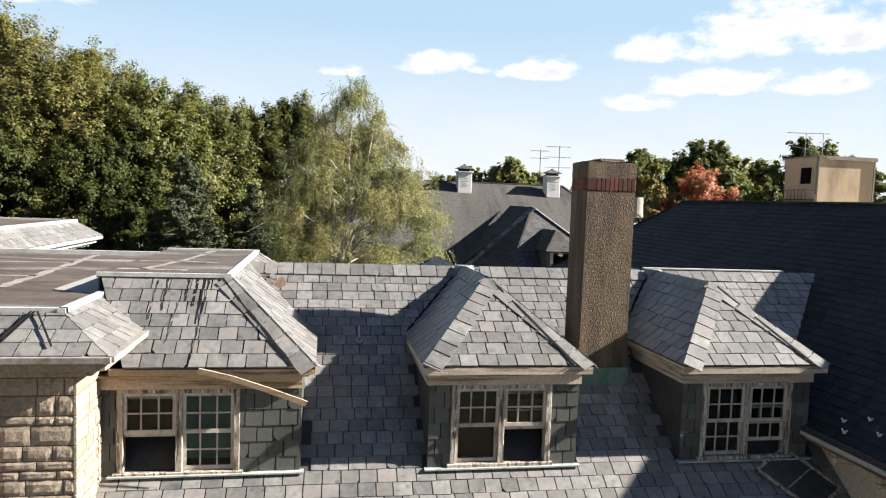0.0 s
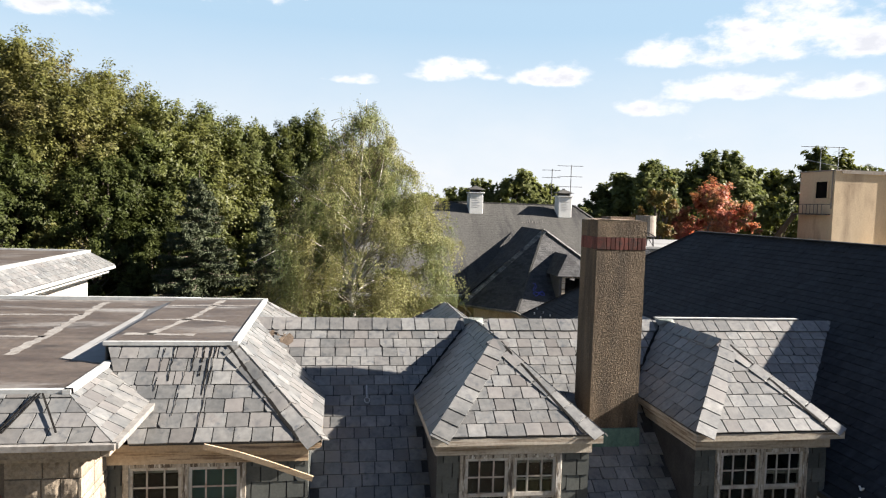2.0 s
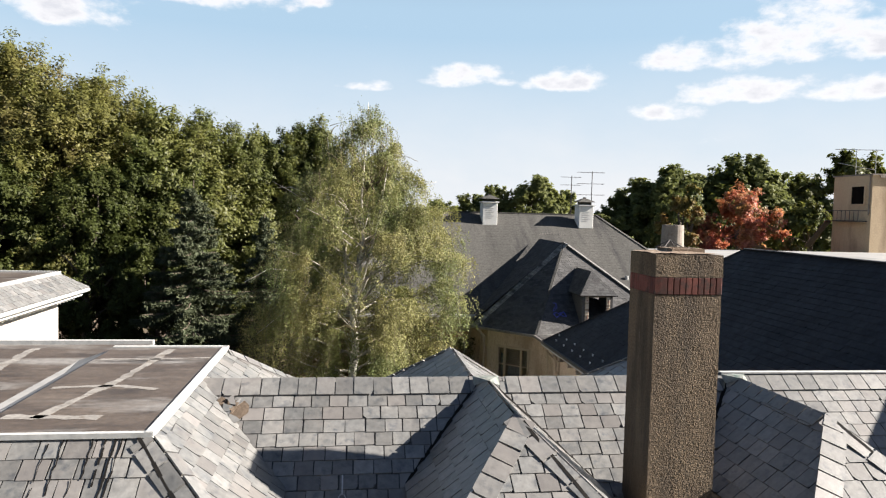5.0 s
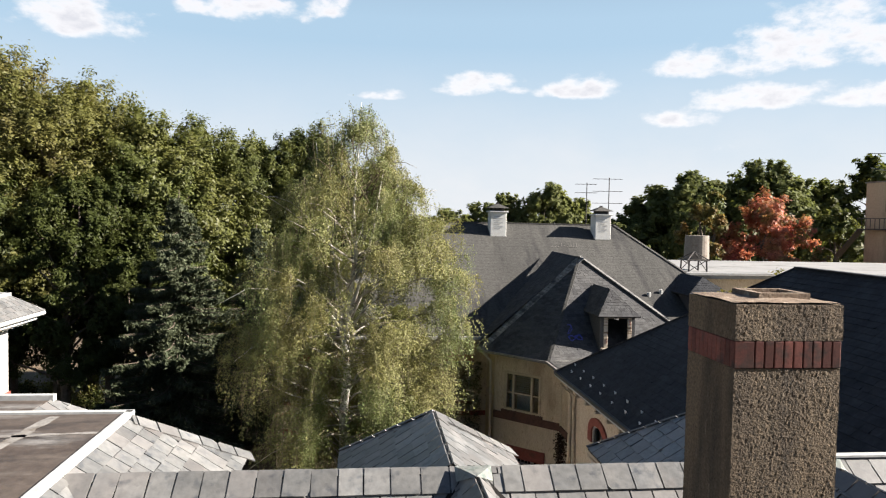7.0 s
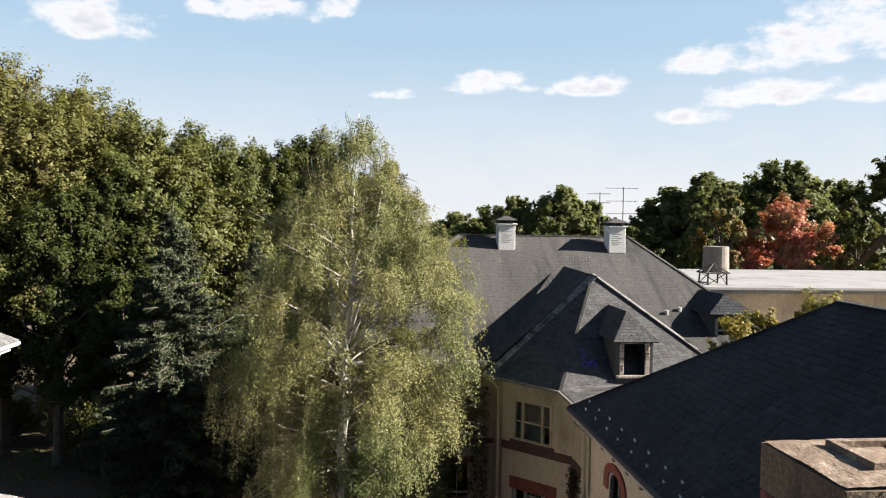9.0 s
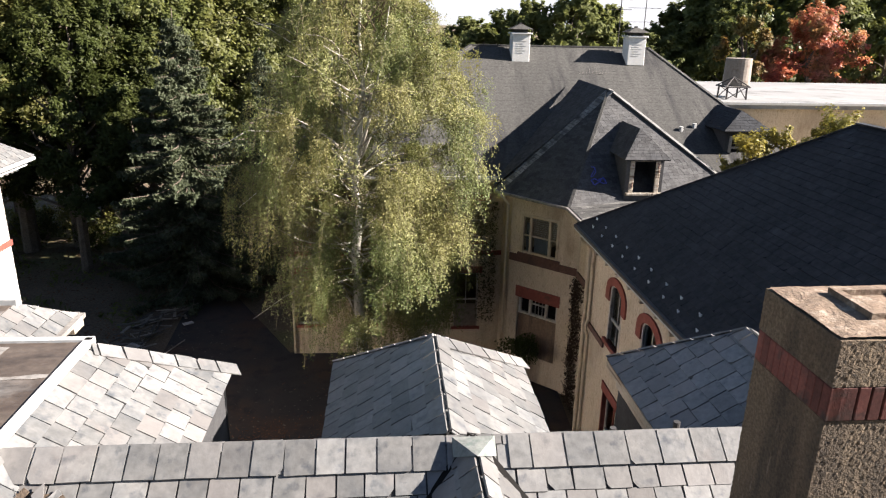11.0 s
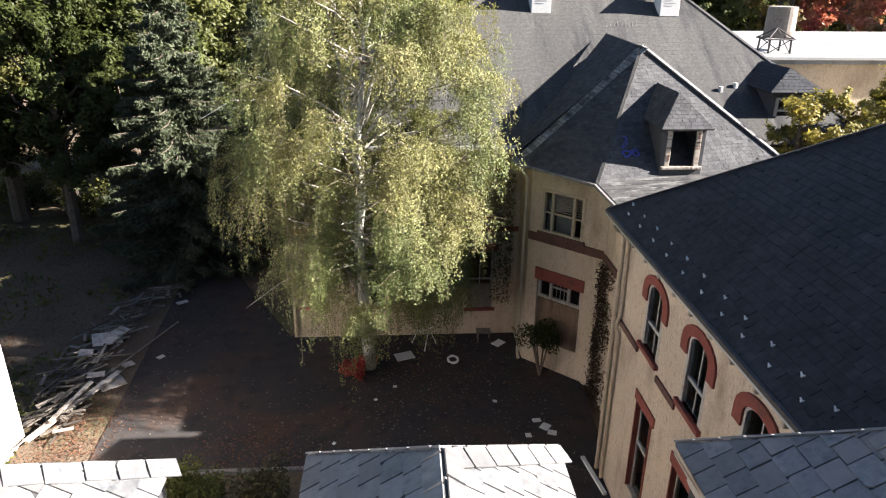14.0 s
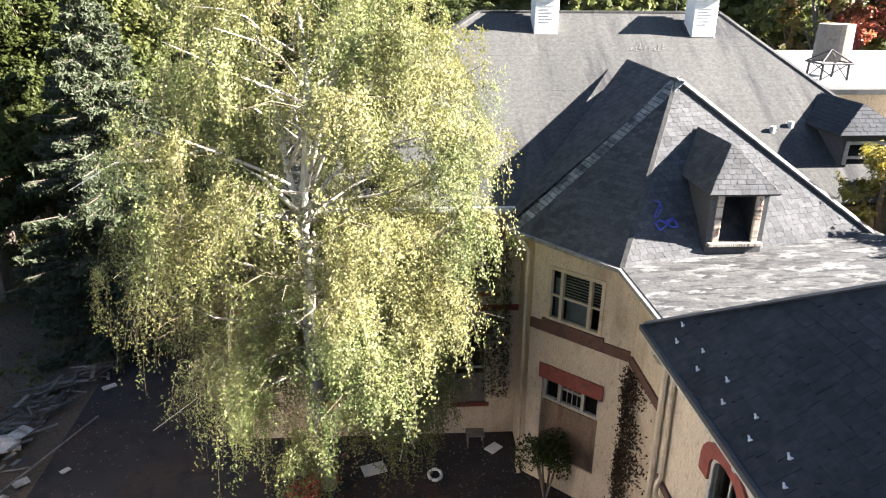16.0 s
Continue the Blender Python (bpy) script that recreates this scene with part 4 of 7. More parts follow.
cover_with(block, [(-0.116, 10.46, bz), (-0.116, 12.4, slope_z(12.4)), (-0.116, 12.4, MZ - 0.1), (-0.116, 10.46, MZ - 0.1)], 0.25, 0.235, SIDING, name="siding_slate", seed=163, out=(1, 0, 0), axis=(0, 1, 0), thick=0.012)
part("flashing", beams(((-2.75, 10.41, bz + 0.005), (-0.05, 10.41, bz + 0.005), 0.13, 0.022)), PATINA, block, "pale verdigris base flashing")
# Same added sheet here: room shade given by near-black colour.
part("inner_wall", boxes(((-3.05, 11.4, 7.4), (-0.24, 11.46, MZ - 0.05))), ROOM_DARK, block, "near-black sheet painted as the unlit room's darkness")
double_window(block, -2.64, -0.97, 10.46, bz + 0.05, MZ - 0.36, -1, (3, 2, 1, 1, 0.5, None), (3, 2, 3, 2, 0.0, GREEN_BLIND))
bm = bmesh.new()
tail = [Vector((-1.5, 10.12, MZ - 0.02)), Vector((-1.05, 10.08, MZ - 0.12)), Vector((-0.55, 10.04, MZ - 0.28)), Vector((-0.02, 10.0, MZ - 0.47))]
for p, q in zip(tail, tail[1:]):
    beam(bm, p, q, 0.03, 0.075)
tagged(part("hanging_board", bm, BARE_WOOD), "loose weathered trim strip hanging from the eaves", "board")

# ---------------------------------------------------------------- stone wing with lower deck
wing = thing("stone_wing", (-6, 14, 0), "rough ashlar stone wing with tarred deck and slate skirt", "house wing", kind="structure")
WZ, WE = 10.58, 10.15
part("deck", slabs(0.1, [(-12, 9.7, WZ), (-3.12, 9.7, WZ), (-3.12, 18.02, WZ), (-12, 18.02, WZ)]), TAR, wing, "brown tarred flat deck with pale repair patches")
part("deck_patch", ragged_strips([((-4.75, 11.9), (-4.8, 13.3), (-4.98, 15.9), (-5.1, 17.6), 0.2), ((-7.4, 13.2), (-6.2, 13.4), (-4.8, 13.4), 0.17), ((-7.0, 15.7), (-6.0, 15.8), (-5.0, 15.8), 0.15), ((-6.1, 10.2), (-6.0, 12.0), (-6.2, 13.5), 0.13)], WZ + 0.004, 51), SEALANT, wing, "pale ragged sealant lines")
part("deck_patch", ragged_strips([((-2.7, 12.0), (-2.35, 13.9), (-2.26, 15.1), (-2.2, 16.0), 0.16), ((-3.1, 13.4), (-2.35, 13.5), (-1.7, 13.3), 0.14), ((-3.1, 12.1), (-2.0, 12.0), 0.2), ((-3.1, 15.2), (-2.2, 15.2), (-1.4, 15.3), 0.1)], DZ + 0.044, 52), SEALANT, block, "pale ragged sealant lines")
part("step_flashing", slabs(0.05, [(-3.88, 11.6, WZ + 0.02), (-3.14, 11.25, WZ + 0.02), (-3.18, 11.42, DZ), (-3.2, 16.2, DZ + 0.02), (-3.88, 16.4, WZ + 0.02)]), MEMBRANE, wing, "pale sloped flashing sheet")
part("edge_flashing", beams(((-12, 9.7, WZ + 0.02), (-3.03, 9.7, WZ + 0.02), 0.08, 0.06), ((-3.08, 9.64, WZ + 0.02), (-3.08, 11.3, WZ + 0.02), 0.1, 0.06), ((-12, 18.02, WZ + 0.03), (-3.05, 18.02, WZ + 0.03), 0.12, 0.1)), FLASHING, wing, "white painted metal edge")
wroof = part("roof", slabs(0.05, [(-12, 9.03, WE), (-2.36, 9.03, WE), (-3.1, 9.7, WZ), (-12, 9.7, WZ)], [(-2.36, 9.03, WE), (-2.36, 10.75, WE), (-3.1, 11.3, WZ), (-3.1, 9.7, WZ)],
                              [(-12, 18.6, WE), (-2.54, 18.6, WE), (-3.1, 18.02, WZ), (-12, 18.02, WZ)], [(-2.54, 18.6, WE), (-2.54, 17.3, WE), (-3.1, 16.8, WZ), (-3.1, 18.02, WZ)]), UNDERLAY, wing)
cover_with(wroof, [(-5.5, 9.03, WE), (-2.36, 9.03, WE), (-3.1, 9.7, WZ), (-5.5, 9.7, WZ)], 0.28, 0.235, SLATE, seed=171)
cover_with(wroof, [(-2.36, 9.03, WE), (-2.36, 10.75, WE), (-3.1, 11.3, WZ), (-3.1, 9.7, WZ)], 0.28, 0.235, SLATE, seed=172)
cover_with(wroof, [(-5.5, 18.6, WE), (-2.54, 18.6, WE), (-3.1, 18.02, WZ), (-5.5, 18.02, WZ)], 0.28, 0.235, SLATE, seed=173)
cover_with(wroof, [(-2.54, 17.3, WE), (-2.54, 18.6, WE), (-3.1, 18.02, WZ), (-3.1, 16.8, WZ)], 0.28, 0.235, SLATE, seed=174)
bm = bmesh.new()
for a, b in (((-3.35, 9.62, WZ - 0.02), (-3.0, 9.1, WE + 0.08)), ((-3.38, 9.62, WZ - 0.02), (-3.6, 9.1, WE + 0.08)), ((-3.42, 9.62, WZ - 0.02), (-3.66, 9.1, WE + 0.08))):
    pa, pb = Vector(a), Vector(b)
    for i in range(6):
        w0, w1 = pa + (pb - pa) * (i / 6), pa + (pb - pa) * ((i + 1) / 6)
        beam(bm, w0 + Vector((0, 0, 0.035)), w1 + Vector((0, 0, 0.035)), 0.022, 0.012)
part("tar_line", bm, PITCH_BLACK, wroof, "black sealant lines on the skirt slates")
part("gutter", beams(((-12, 8.99, WE - 0.03), (-2.3, 8.99, WE - 0.03), 0.1, 0.07), ((-2.32, 9.0, WE - 0.03), (-2.32, 10.7, WE - 0.03), 0.1, 0.07), ((-2.5, 17.5, WE - 0.03), (-2.5, 18.66, WE - 0.03), 0.1, 0.07), ((-12, 18.64, WE - 0.03), (-2.54, 18.64, WE - 0.03), 0.1, 0.07)), SEALANT, wing, "grey weathered gutter")
part("conduit", beams(((-0.1, 18.95, 7.36), (1.42, 18.95, 7.4), 0.02, 0.03), ((4.1, 18.95, 7.36), (5.4, 18.95, 7.38), 0.02, 0.03)), METAL, main_roof, "thin pale conduit above the gutter")
part("eaves_board", beams(((-0.1, 19.4, 6.9), (8.4, 19.4, 6.9), 0.03, 0.16)), SASH, main_roof)
part("cornice", beams(((-12, 9.22, WE - 0.13), (-2.5, 9.22, WE - 0.13), 0.34, 0.12), ((-2.55, 9.1, WE - 0.13), (-2.55, 10.4, WE - 0.13), 0.3, 0.12), ((-12, 9.36, WE - 0.24), (-2.66, 9.36, WE - 0.24), 0.24, 0.12), ((-2.72, 9.3, WE - 0.24), (-2.72, 10.4, WE - 0.24), 0.22, 0.12), ((-12, 18.5, WE - 0.13), (-2.5, 18.5, WE - 0.13), 0.34, 0.16)), STONE, wing, "moulded cream stone cornice")
part("wall", boxes(((-12, 9.5, 0), (-3.95, 9.75, WE - 0.2)), ((-3.95, 9.5, 0), (-3.0, 9.75, WE - 0.2)), ((-3.0, 9.5, 0), (-2.86, 10.45, WE - 0.2)), ((-12, 18.1, 0), (-2.86, 18.3, WE - 0.1)), ((-3.0, 17.4, 0), (-2.86, 18.1, WE - 0.1)), ((-12.2, 9.5, 0), (-12, 18.3, WE))), MORTAR, wing)


def rock(x0, x1, z0, z1, seed):
    """A rock-faced block in the plane y = 0, bulging towards -y."""
    rnd = random.Random(seed)
    nx, nz = 5, 4
    vs, fs = [], []
    for j in range(nz + 1):
        for i in range(nx + 1):
            edge = i in (0, nx) or j in (0, nz)
            y = -0.012 if edge else -0.021 - rnd.random() * 0.007
            vs.append((x0 + (x1 - x0) * i / nx, y, z0 + (z1 - z0) * j / nz))
    for j in range(nz):
        for i in range(nx):
            a = j * (nx + 1) + i
            fs.append((a, a + 1, a + nx + 2, a + nx + 1))
    k = len(vs)
    ring = [i for i in range(nx + 1)] + [j * (nx + 1) + nx for j in range(1, nz + 1)] + [nz * (nx + 1) + i for i in range(nx - 1, -1, -1)] + [j * (nx + 1) for j in range(nz - 1, 0, -1)]
    for r in ring:
        vs.append((vs[r][0], 0.02, vs[r][2]))
    for i in range(len(ring)):
        fs.append((ring[(i + 1) % len(ring)], ring[i], k + i, k + (i + 1) % len(ring)))
    me = bpy.data.meshes.new("stone")
    me.from_pydata(vs, [], fs)
    me.materials.append(STONE)
    return me


rnd = random.Random(8)
z, row = 7.0, 0
while z < WE - 0.34:
    h = rnd.choice((0.12, 0.2, 0.23, 0.26))
    x = -3.75 if row % 1 == 0 else -3.7
    while x < -2.88:
        w = min(rnd.uniform(0.22, 0.5), -2.86 - x)
        if -2.86 - x - w < 0.12:
            w = -2.86 - x
        ob = attach(new("stone", rock(0.008, w - 0.008, 0.008, h - 0.008, rnd.random())), wing)
        ob.matrix_basis = pose(x, 9.5, z)
        x += w
    y = 9.47
    while y < 10.4:
        w = min(rnd.uniform(0.25, 0.5), 10.45 - y)
        ob = attach(new("stone", rock(0.008, w - 0.008, 0.008, h - 0.008, rnd.random())), wing)
        ob.matrix_basis = pose(-2.86, y, z, 0, 0, 90)
        y += w
    z += h
    row += 1
part("window_frame", boxes(((-3.95, 9.44, 6.5), (-3.78, 9.56, 9.35)), ((-4.9, 9.46, 9.2), (-3.78, 9.56, 9.36))), BRICK_TRIM, wing, "dark red window surround")

# ---------------------------------------------------------------- chimney
CX0, CX1, CY0, CY1, CT = 4.62, 5.5, 11.68, 12.45, 12.94
chimney = thing("chimney", ((CX0 + CX1) / 2, (CY0 + CY1) / 2, 8.9), "tall roughcast chimney with a band of red soldier bricks", "chimney")
def rough_box(x0, x1, y0, y1, z0, z1, step, amp, seed):
    """A box whose upright sides are thrown with coarse plaster."""
    rng = np.random.default_rng(seed)
    nx, ny, nz = (max(2, int(round(d / step))) for d in (x1 - x0, y1 - y0, z1 - z0))
    ring = [(x0 + (x1 - x0) * i / nx, y0) for i in range(nx)] + [(x1, y0 + (y1 - y0) * i / ny) for i in range(ny)] + [(x1 - (x1 - x0) * i / nx, y1) for i in range(nx)] + [(x0, y1 - (y1 - y0) * i / ny) for i in range(ny)]
    cx, cy = (x0 + x1) / 2, (y0 + y1) / 2
    vs, fs, k = [], [], len(ring)
    for j in range(nz + 1):
        z = z0 + (z1 - z0) * j / nz
        for x, y in ring:
            p = Vector((x, y, z))
            d = amp * (0.8 * noise.noise(p * 40) + rng.normal() * 0.55 + 1.2 * noise.noise(p * 4))
            ox, oy = (1 if x >= x1 - 1e-6 else -1 if x <= x0 + 1e-6 else 0), (1 if y >= y1 - 1e-6 else -1 if y <= y0 + 1e-6 else 0)
            vs.append((x + ox * d, y + oy * d, z))
    for j in range(nz):
        for i in range(k):
            fs.append((j * k + i, j * k + (i + 1) % k, (j + 1) * k + (i + 1) % k, (j + 1) * k + i))
    fs.append(tuple(range(nz * k, nz * k + k)))
    bm = bmesh.new()
    me = bpy.data.meshes.new("rough")
    me.from_pydata(vs, [], fs)
    bm.from_mesh(me)
    bpy.data.meshes.remove(me)
    return bm


shaft = part("shaft", rough_box(CX0, CX1, CY0, CY1, 8.6, CT - 0.51, 0.016, 0.0019, 3), ROUGHCAST, chimney)
part("core", boxes(((CX0 + 0.02, CY0 + 0.02, CT - 0.51), (CX1 - 0.02, CY1 - 0.02, CT - 0.29))), MORTAR, chimney)
part("cap", rough_box(CX0 - 0.005, CX1 + 0.005, CY0 - 0.005, CY1 + 0.005, CT - 0.29, CT - 0.01, 0.016, 0.0019, 4), ROUGHCAST, chimney)
bm = bmesh.new()
g = bmesh.ops.create_grid(bm, x_segments=14, y_segments=14, size=0.5, matrix=Matrix.LocRotScale(((CX0 + CX1) / 2, (CY0 + CY1) / 2, CT), None, (CX1 - CX0 - 0.02, CY1 - CY0 - 0.02, 1)))
for v in bm.verts:
    d = max(abs(v.co.x - (CX0 + CX1) / 2), abs(v.co.y - (CY0 + CY1) / 2))
    v.co.z += 0.035 * max(0, 1 - d / 0.45) + 0.008 * noise.noise(v.co * 9)
part("mortar_cap", bm, MORTAR_CAP, chimney, "crumbling pale mortar bed")
fx0, fx1, fy0, fy1 = CX0 + 0.3, CX1 - 0.14, CY0 + 0.2, CY1 - 0.16
part("flue", boxes(((fx0, fy0, CT), (fx0 + 0.05, fy1, CT + 0.06)), ((fx1 - 0.05, fy0, CT), (fx1, fy1, CT + 0.06)), ((fx0 + 0.05, fy0, CT), (fx1 - 0.05, fy0 + 0.05, CT + 0.06)), ((fx0 + 0.05, fy1 - 0.05, CT), (fx1 - 0.05, fy1, CT + 0.06))), MORTAR_CAP, chimney, "rectangular clay flue rim")
bw = (CX1 - CX0) / 11
bme = bpy.data.meshes.new("brick")
_b = boxes(((0.004, -0.006, 0.004), (bw - 0.004, 0.1, 0.216)), bevel=0.006)
_b.to_mesh(bme)
_b.free()
bme.materials.append(BRICK)
for i in range(11):
    for m in (pose(CX0 + i * bw, CY0, CT - 0.51), pose(CX1 - i * bw, CY1, CT - 0.51, 0, 0, 180)):
        attach(new("brick", bme), chimney).matrix_basis = m
bw2 = (CY1 - CY0) / 11
for i in range(11):
    for m in (pose(CX0, CY1 - i * bw2, CT - 0.51, 0, 0, -90), pose(CX1, CY0 + i * bw2, CT - 0.51, 0, 0, 90)):
        attach(new("brick", bme), chimney).matrix_basis = m
part("base_flashing", boxes(((CX0 - 0.03, CY0 - 0.05, 8.6), (CX1 + 0.03, CY0 - 0.004, 9.33))), COPPER, chimney, "green copper apron")

# ---------------------------------------------------------------- fallen window frame on the roof
fr = thing("window_screen", (7.8, 9.9, 7.75), "old wooden window screen lying on the slates", "window screen")
c4 = [Vector((7.19, 10.21, 8.0)), Vector((7.8, 9.6, 7.545)), Vector((8.47, 9.9, 7.77)), Vector((7.86, 10.51, 8.23))]
nn = NF
part("frame", beams(*[(c4[i], c4[(i + 1) % 4], 0.05, 0.03, nn) for i in range(4)], ((c4[0] + c4[1]) / 2, (c4[3] + c4[2]) / 2, 0.025, 0.02, nn)), FRAME_WOOD, fr)
bm = bmesh.new()
slab(bm, c4, 0.004)
part("mesh_panel", bm, IRON, fr, "dark wire mesh")

# ---------------------------------------------------------------- dark-roofed right wing
east = thing("dark_wing", (13.3, 16, 0), "cream stucco wing under a large dark slate roof", "house wing", kind="structure")
AP, AS = Vector((13.09, 23.67, 12.45)), Vector((13.09, 8.0, 12.45))
W0, W1 = Vector((8.2, 2, 8.65)), Vector((8.12, 28.75, 8.593))
Q0, Q1 = Vector((18.1, 2, 8.47)), Vector((18.1, 28.75, 8.5))
eroof = part("roof", slabs(0.12, [W1, W0, AS, AP], [Q0, Q1, AP, AS], [W1, Q1, AP], [W0, Q0, AS]), UNDERLAY, east)
cover_with(eroof, [W1, W0, AS, AP], 0.25, 0.19, DARK_SLATE, DARK_FIELD, seed=201, thick=0.016, gap=0.0015, ragged=0.002, pick=lambda p: p.y > 18.0 and p.y < 29 and p.z < 9.1 and p.y > 19)
cover_with(eroof, [W1, Q1, AP], 0.25, 0.19, DARK_SLATE, DARK_FIELD, seed=202, thick=0.016, gap=0.0015, ragged=0.002, pick=lambda p: False)
part("hip_cap", beams((W1 + Vector((0, 0, 0.03)), AP + Vector((0, 0, 0.03)), 0.16, 0.03), (AP + Vector((0, 0, 0.03)), AS + Vector((0, 0, 0.03)), 0.2, 0.03)), DARK_SLATE, eroof)
part("gutter", beams((W0 + Vector((-0.04, 0, -0.04)), W1 + Vector((-0.04, 0, -0.04)), 0.1, 0.09)), IRON, east, "dark metal gutter")
part("fascia", beams((W0 + Vector((0.03, 0, -0.12)), W1 + Vector((0.03, -0.05, -0.12)), 0.06, 0.16), (W1 + Vector((0, 0.02, -0.08)), Q1 + Vector((0, 0.02, -0.08)), 0.06, 0.16)), WOOD, east, "pale fascia board")
part("soffit", boxes(((8.17, 2.1, 8.4), (8.62, 28.6, 8.43))), BOARDING, east, "dark brown eaves boards")
bracket = bpy.data.meshes.new("bracket")
_b = boxes(((8.2, -0.05, 8.2), (8.6, 0.05, 8.4)), bevel=0.02)
_b.to_mesh(bracket)
_b.free()
bracket.materials.append(WOOD)
for k in range(29):
    attach(new("bracket", bracket), east).matrix_basis = pose(0, 2.6 + 0.9 * k, 0)
# windows of the courtyard wall: y of their centres
UP = [25.87, 23.35, 20.85, 18.35]
ZB, ZT = 5.8, 7.3
LOW = [25.6, 23.1, 20.6]
LB, LT = 1.45, 4.2
HW = 0.53
bm = bmesh.new()
ys = sorted([(y - HW, y + HW) for y in UP])
prev = 2.0
for a, b in ys:
    box(bm, (8.6, prev, 4.9), (8.85, a, 8.4))
    box(bm, (8.6, a, 4.9), (8.85, b, ZB))
    box(bm, (8.6, a, ZT + 0.3), (8.85, b, 8.45))
    prev = b
box(bm, (8.6, prev, 4.9), (8.85, 28.45, 8.4))
ys = sorted([(y - HW, y + HW) for y in LOW])
prev = 2.0
for a, b in ys:
    box(bm, (8.6, prev, 0), (8.85, a, 4.9))
    box(bm, (8.6, a, 0), (8.85, b, LB))
    box(bm, (8.6, a, LT), (8.85, b, 4.9))
    prev = b
box(bm, (8.6, prev, 0), (8.85, 28.45, 4.9))
box(bm, (8.85, 28.2, 0), (17.6, 28.45, 8.4))
box(bm, (17.4, 2.0, 0), (17.6, 28.2, 8.4))
box(bm, (8.85, 2.0, 0), (17.4, 2.2, 8.4))
part("wall", bm, STUCCO, east, "cream stucco wall")


def arch_ring(y, x, r0, r1, z, depth, legs):
    """A raised arch in the plane x, with legs down its sides."""
    bm = bmesh.new()
    pts = [(y - r1, z - legs, y - r0, z - legs)]
    for k in range(11):
        a = math.pi - math.pi * k / 10
        pts.append((y + r1 * math.cos(a), z + 0.62 * r1 * math.sin(a), y + r0 * math.cos(a), z + 0.55 * r0 * math.sin(a)))
    pts.append((y + r1, z - legs, y + r0, z - legs))
    vs = [[bm.verts.new((xx, p[i], p[i + 1])) for xx in (x, x - depth) for i in (0, 2)] for p in pts]
    for a, b in zip(vs, vs[1:]):
        for i, j in ((2, 3), (3, 1), (1, 0), (0, 2)):
            bm.faces.new((a[i], a[j], b[j], b[i]))
    for e in (vs[0], vs[-1]):
        bm.faces.new((e[0], e[1], e[3], e[2]))
    bmesh.ops.recalc_face_normals(bm, faces=bm.faces)
    return bm


for y in UP:
    win = part("window", boxes(((8.66, y - HW, ZB), (8.74, y - HW + 0.08, ZT + 0.3)), ((8.66, y + HW - 0.08, ZB), (8.74, y + HW, ZT + 0.3)), ((8.66, y - HW + 0.08, ZT + 0.2), (8.74, y + HW - 0.08, ZT + 0.3)), ((8.66, y - HW + 0.08, 6.4), (8.74, y + HW - 0.08, 6.48)), ((8.68, y - 0.02, ZB), (8.73, y + 0.02, ZT + 0.3))), SASH, east, "white sash window under a brick arch")
    part("arch", arch_ring(y, 8.6, HW - 0.02, HW + 0.3, ZT, 0.05, 0.32), BRICK_TRIM, win, "red brick window arch")
    part("inner_arch", arch_ring(y, 8.63, HW - 0.1, HW, ZT, 0.035, ZT - ZB), SASH, win)
    g = part("pane", boxes(((8.7, y - HW + 0.05, ZB), (8.71, y + HW - 0.05, ZT + 0.28))), GLASS, win)
    g.visible_shadow = False
    part("window_sill", boxes(((8.5, y - HW - 0.12, ZB - 0.13), (8.7, y + HW + 0.12, ZB)), bevel=0.01), BRICK_TRIM, win)
for y in LOW:
    win = part("window", boxes(((8.7, y - HW, LB), (8.78, y - HW + 0.08, LT)), ((8.7, y + HW - 0.08, LB), (8.78, y + HW, LT)), ((8.7, y - HW + 0.08, LT - 0.1), (8.78, y + HW - 0.08, LT)), ((8.7, y - HW + 0.08, 2.9), (8.78, y + HW - 0.08, 2.98))), SASH, east, "ground-floor window with red surround")
    part("surround", boxes(((8.56, y - HW - 0.02, LB), (8.7, y - HW + 0.03, LT)), ((8.56, y + HW - 0.03, LB), (8.7, y + HW + 0.02, LT)), ((8.56, y - HW - 0.15, LT), (8.6, y + HW + 0.15, LT + 0.28))), BRICK_TRIM, win)
    g = part("pane", boxes(((8.74, y - HW + 0.05, LB), (8.746, y + HW - 0.05, LT))), GLASS, win)
    g.visible_shadow = False
prev = 17.5
for y in sorted(UP) + [28.9]:
    part("string_course", boxes(((8.54, prev, 5.4), (8.6, min(y - HW - 0.14, 28.45), 5.58)), bevel=0.012), BROWN_TRIM, east, "brown-red string course")
    prev = y + HW + 0.14
bm = bmesh.new()
tube(bm, [(8.1, 28.1, 8.35), (8.2, 28.1, 8.2), (8.52, 28.05, 7.95), (8.52, 27.95, 5.7), (8.45, 27.95, 5.55), (8.45, 27.95, 5.35), (8.52, 27.95, 5.15), (8.52, 27.95, 0.1)], 0.055)
part("downpipe", bm, CREAM, east, "cream painted downpipe")
bm = bmesh.new()
tube(bm, [(8.52, 28.4, 8.3), (8.52, 28.4, 0.1)], 0.07)
part("corner_pipe", bm, CREAM, east)


part("eaves_strip", beams(((8.1, 8.0, 8.53), (8.06, 28.7, 8.49), 0.03, 0.06)), FLASHING, east, "pale painted edge below the gutter")


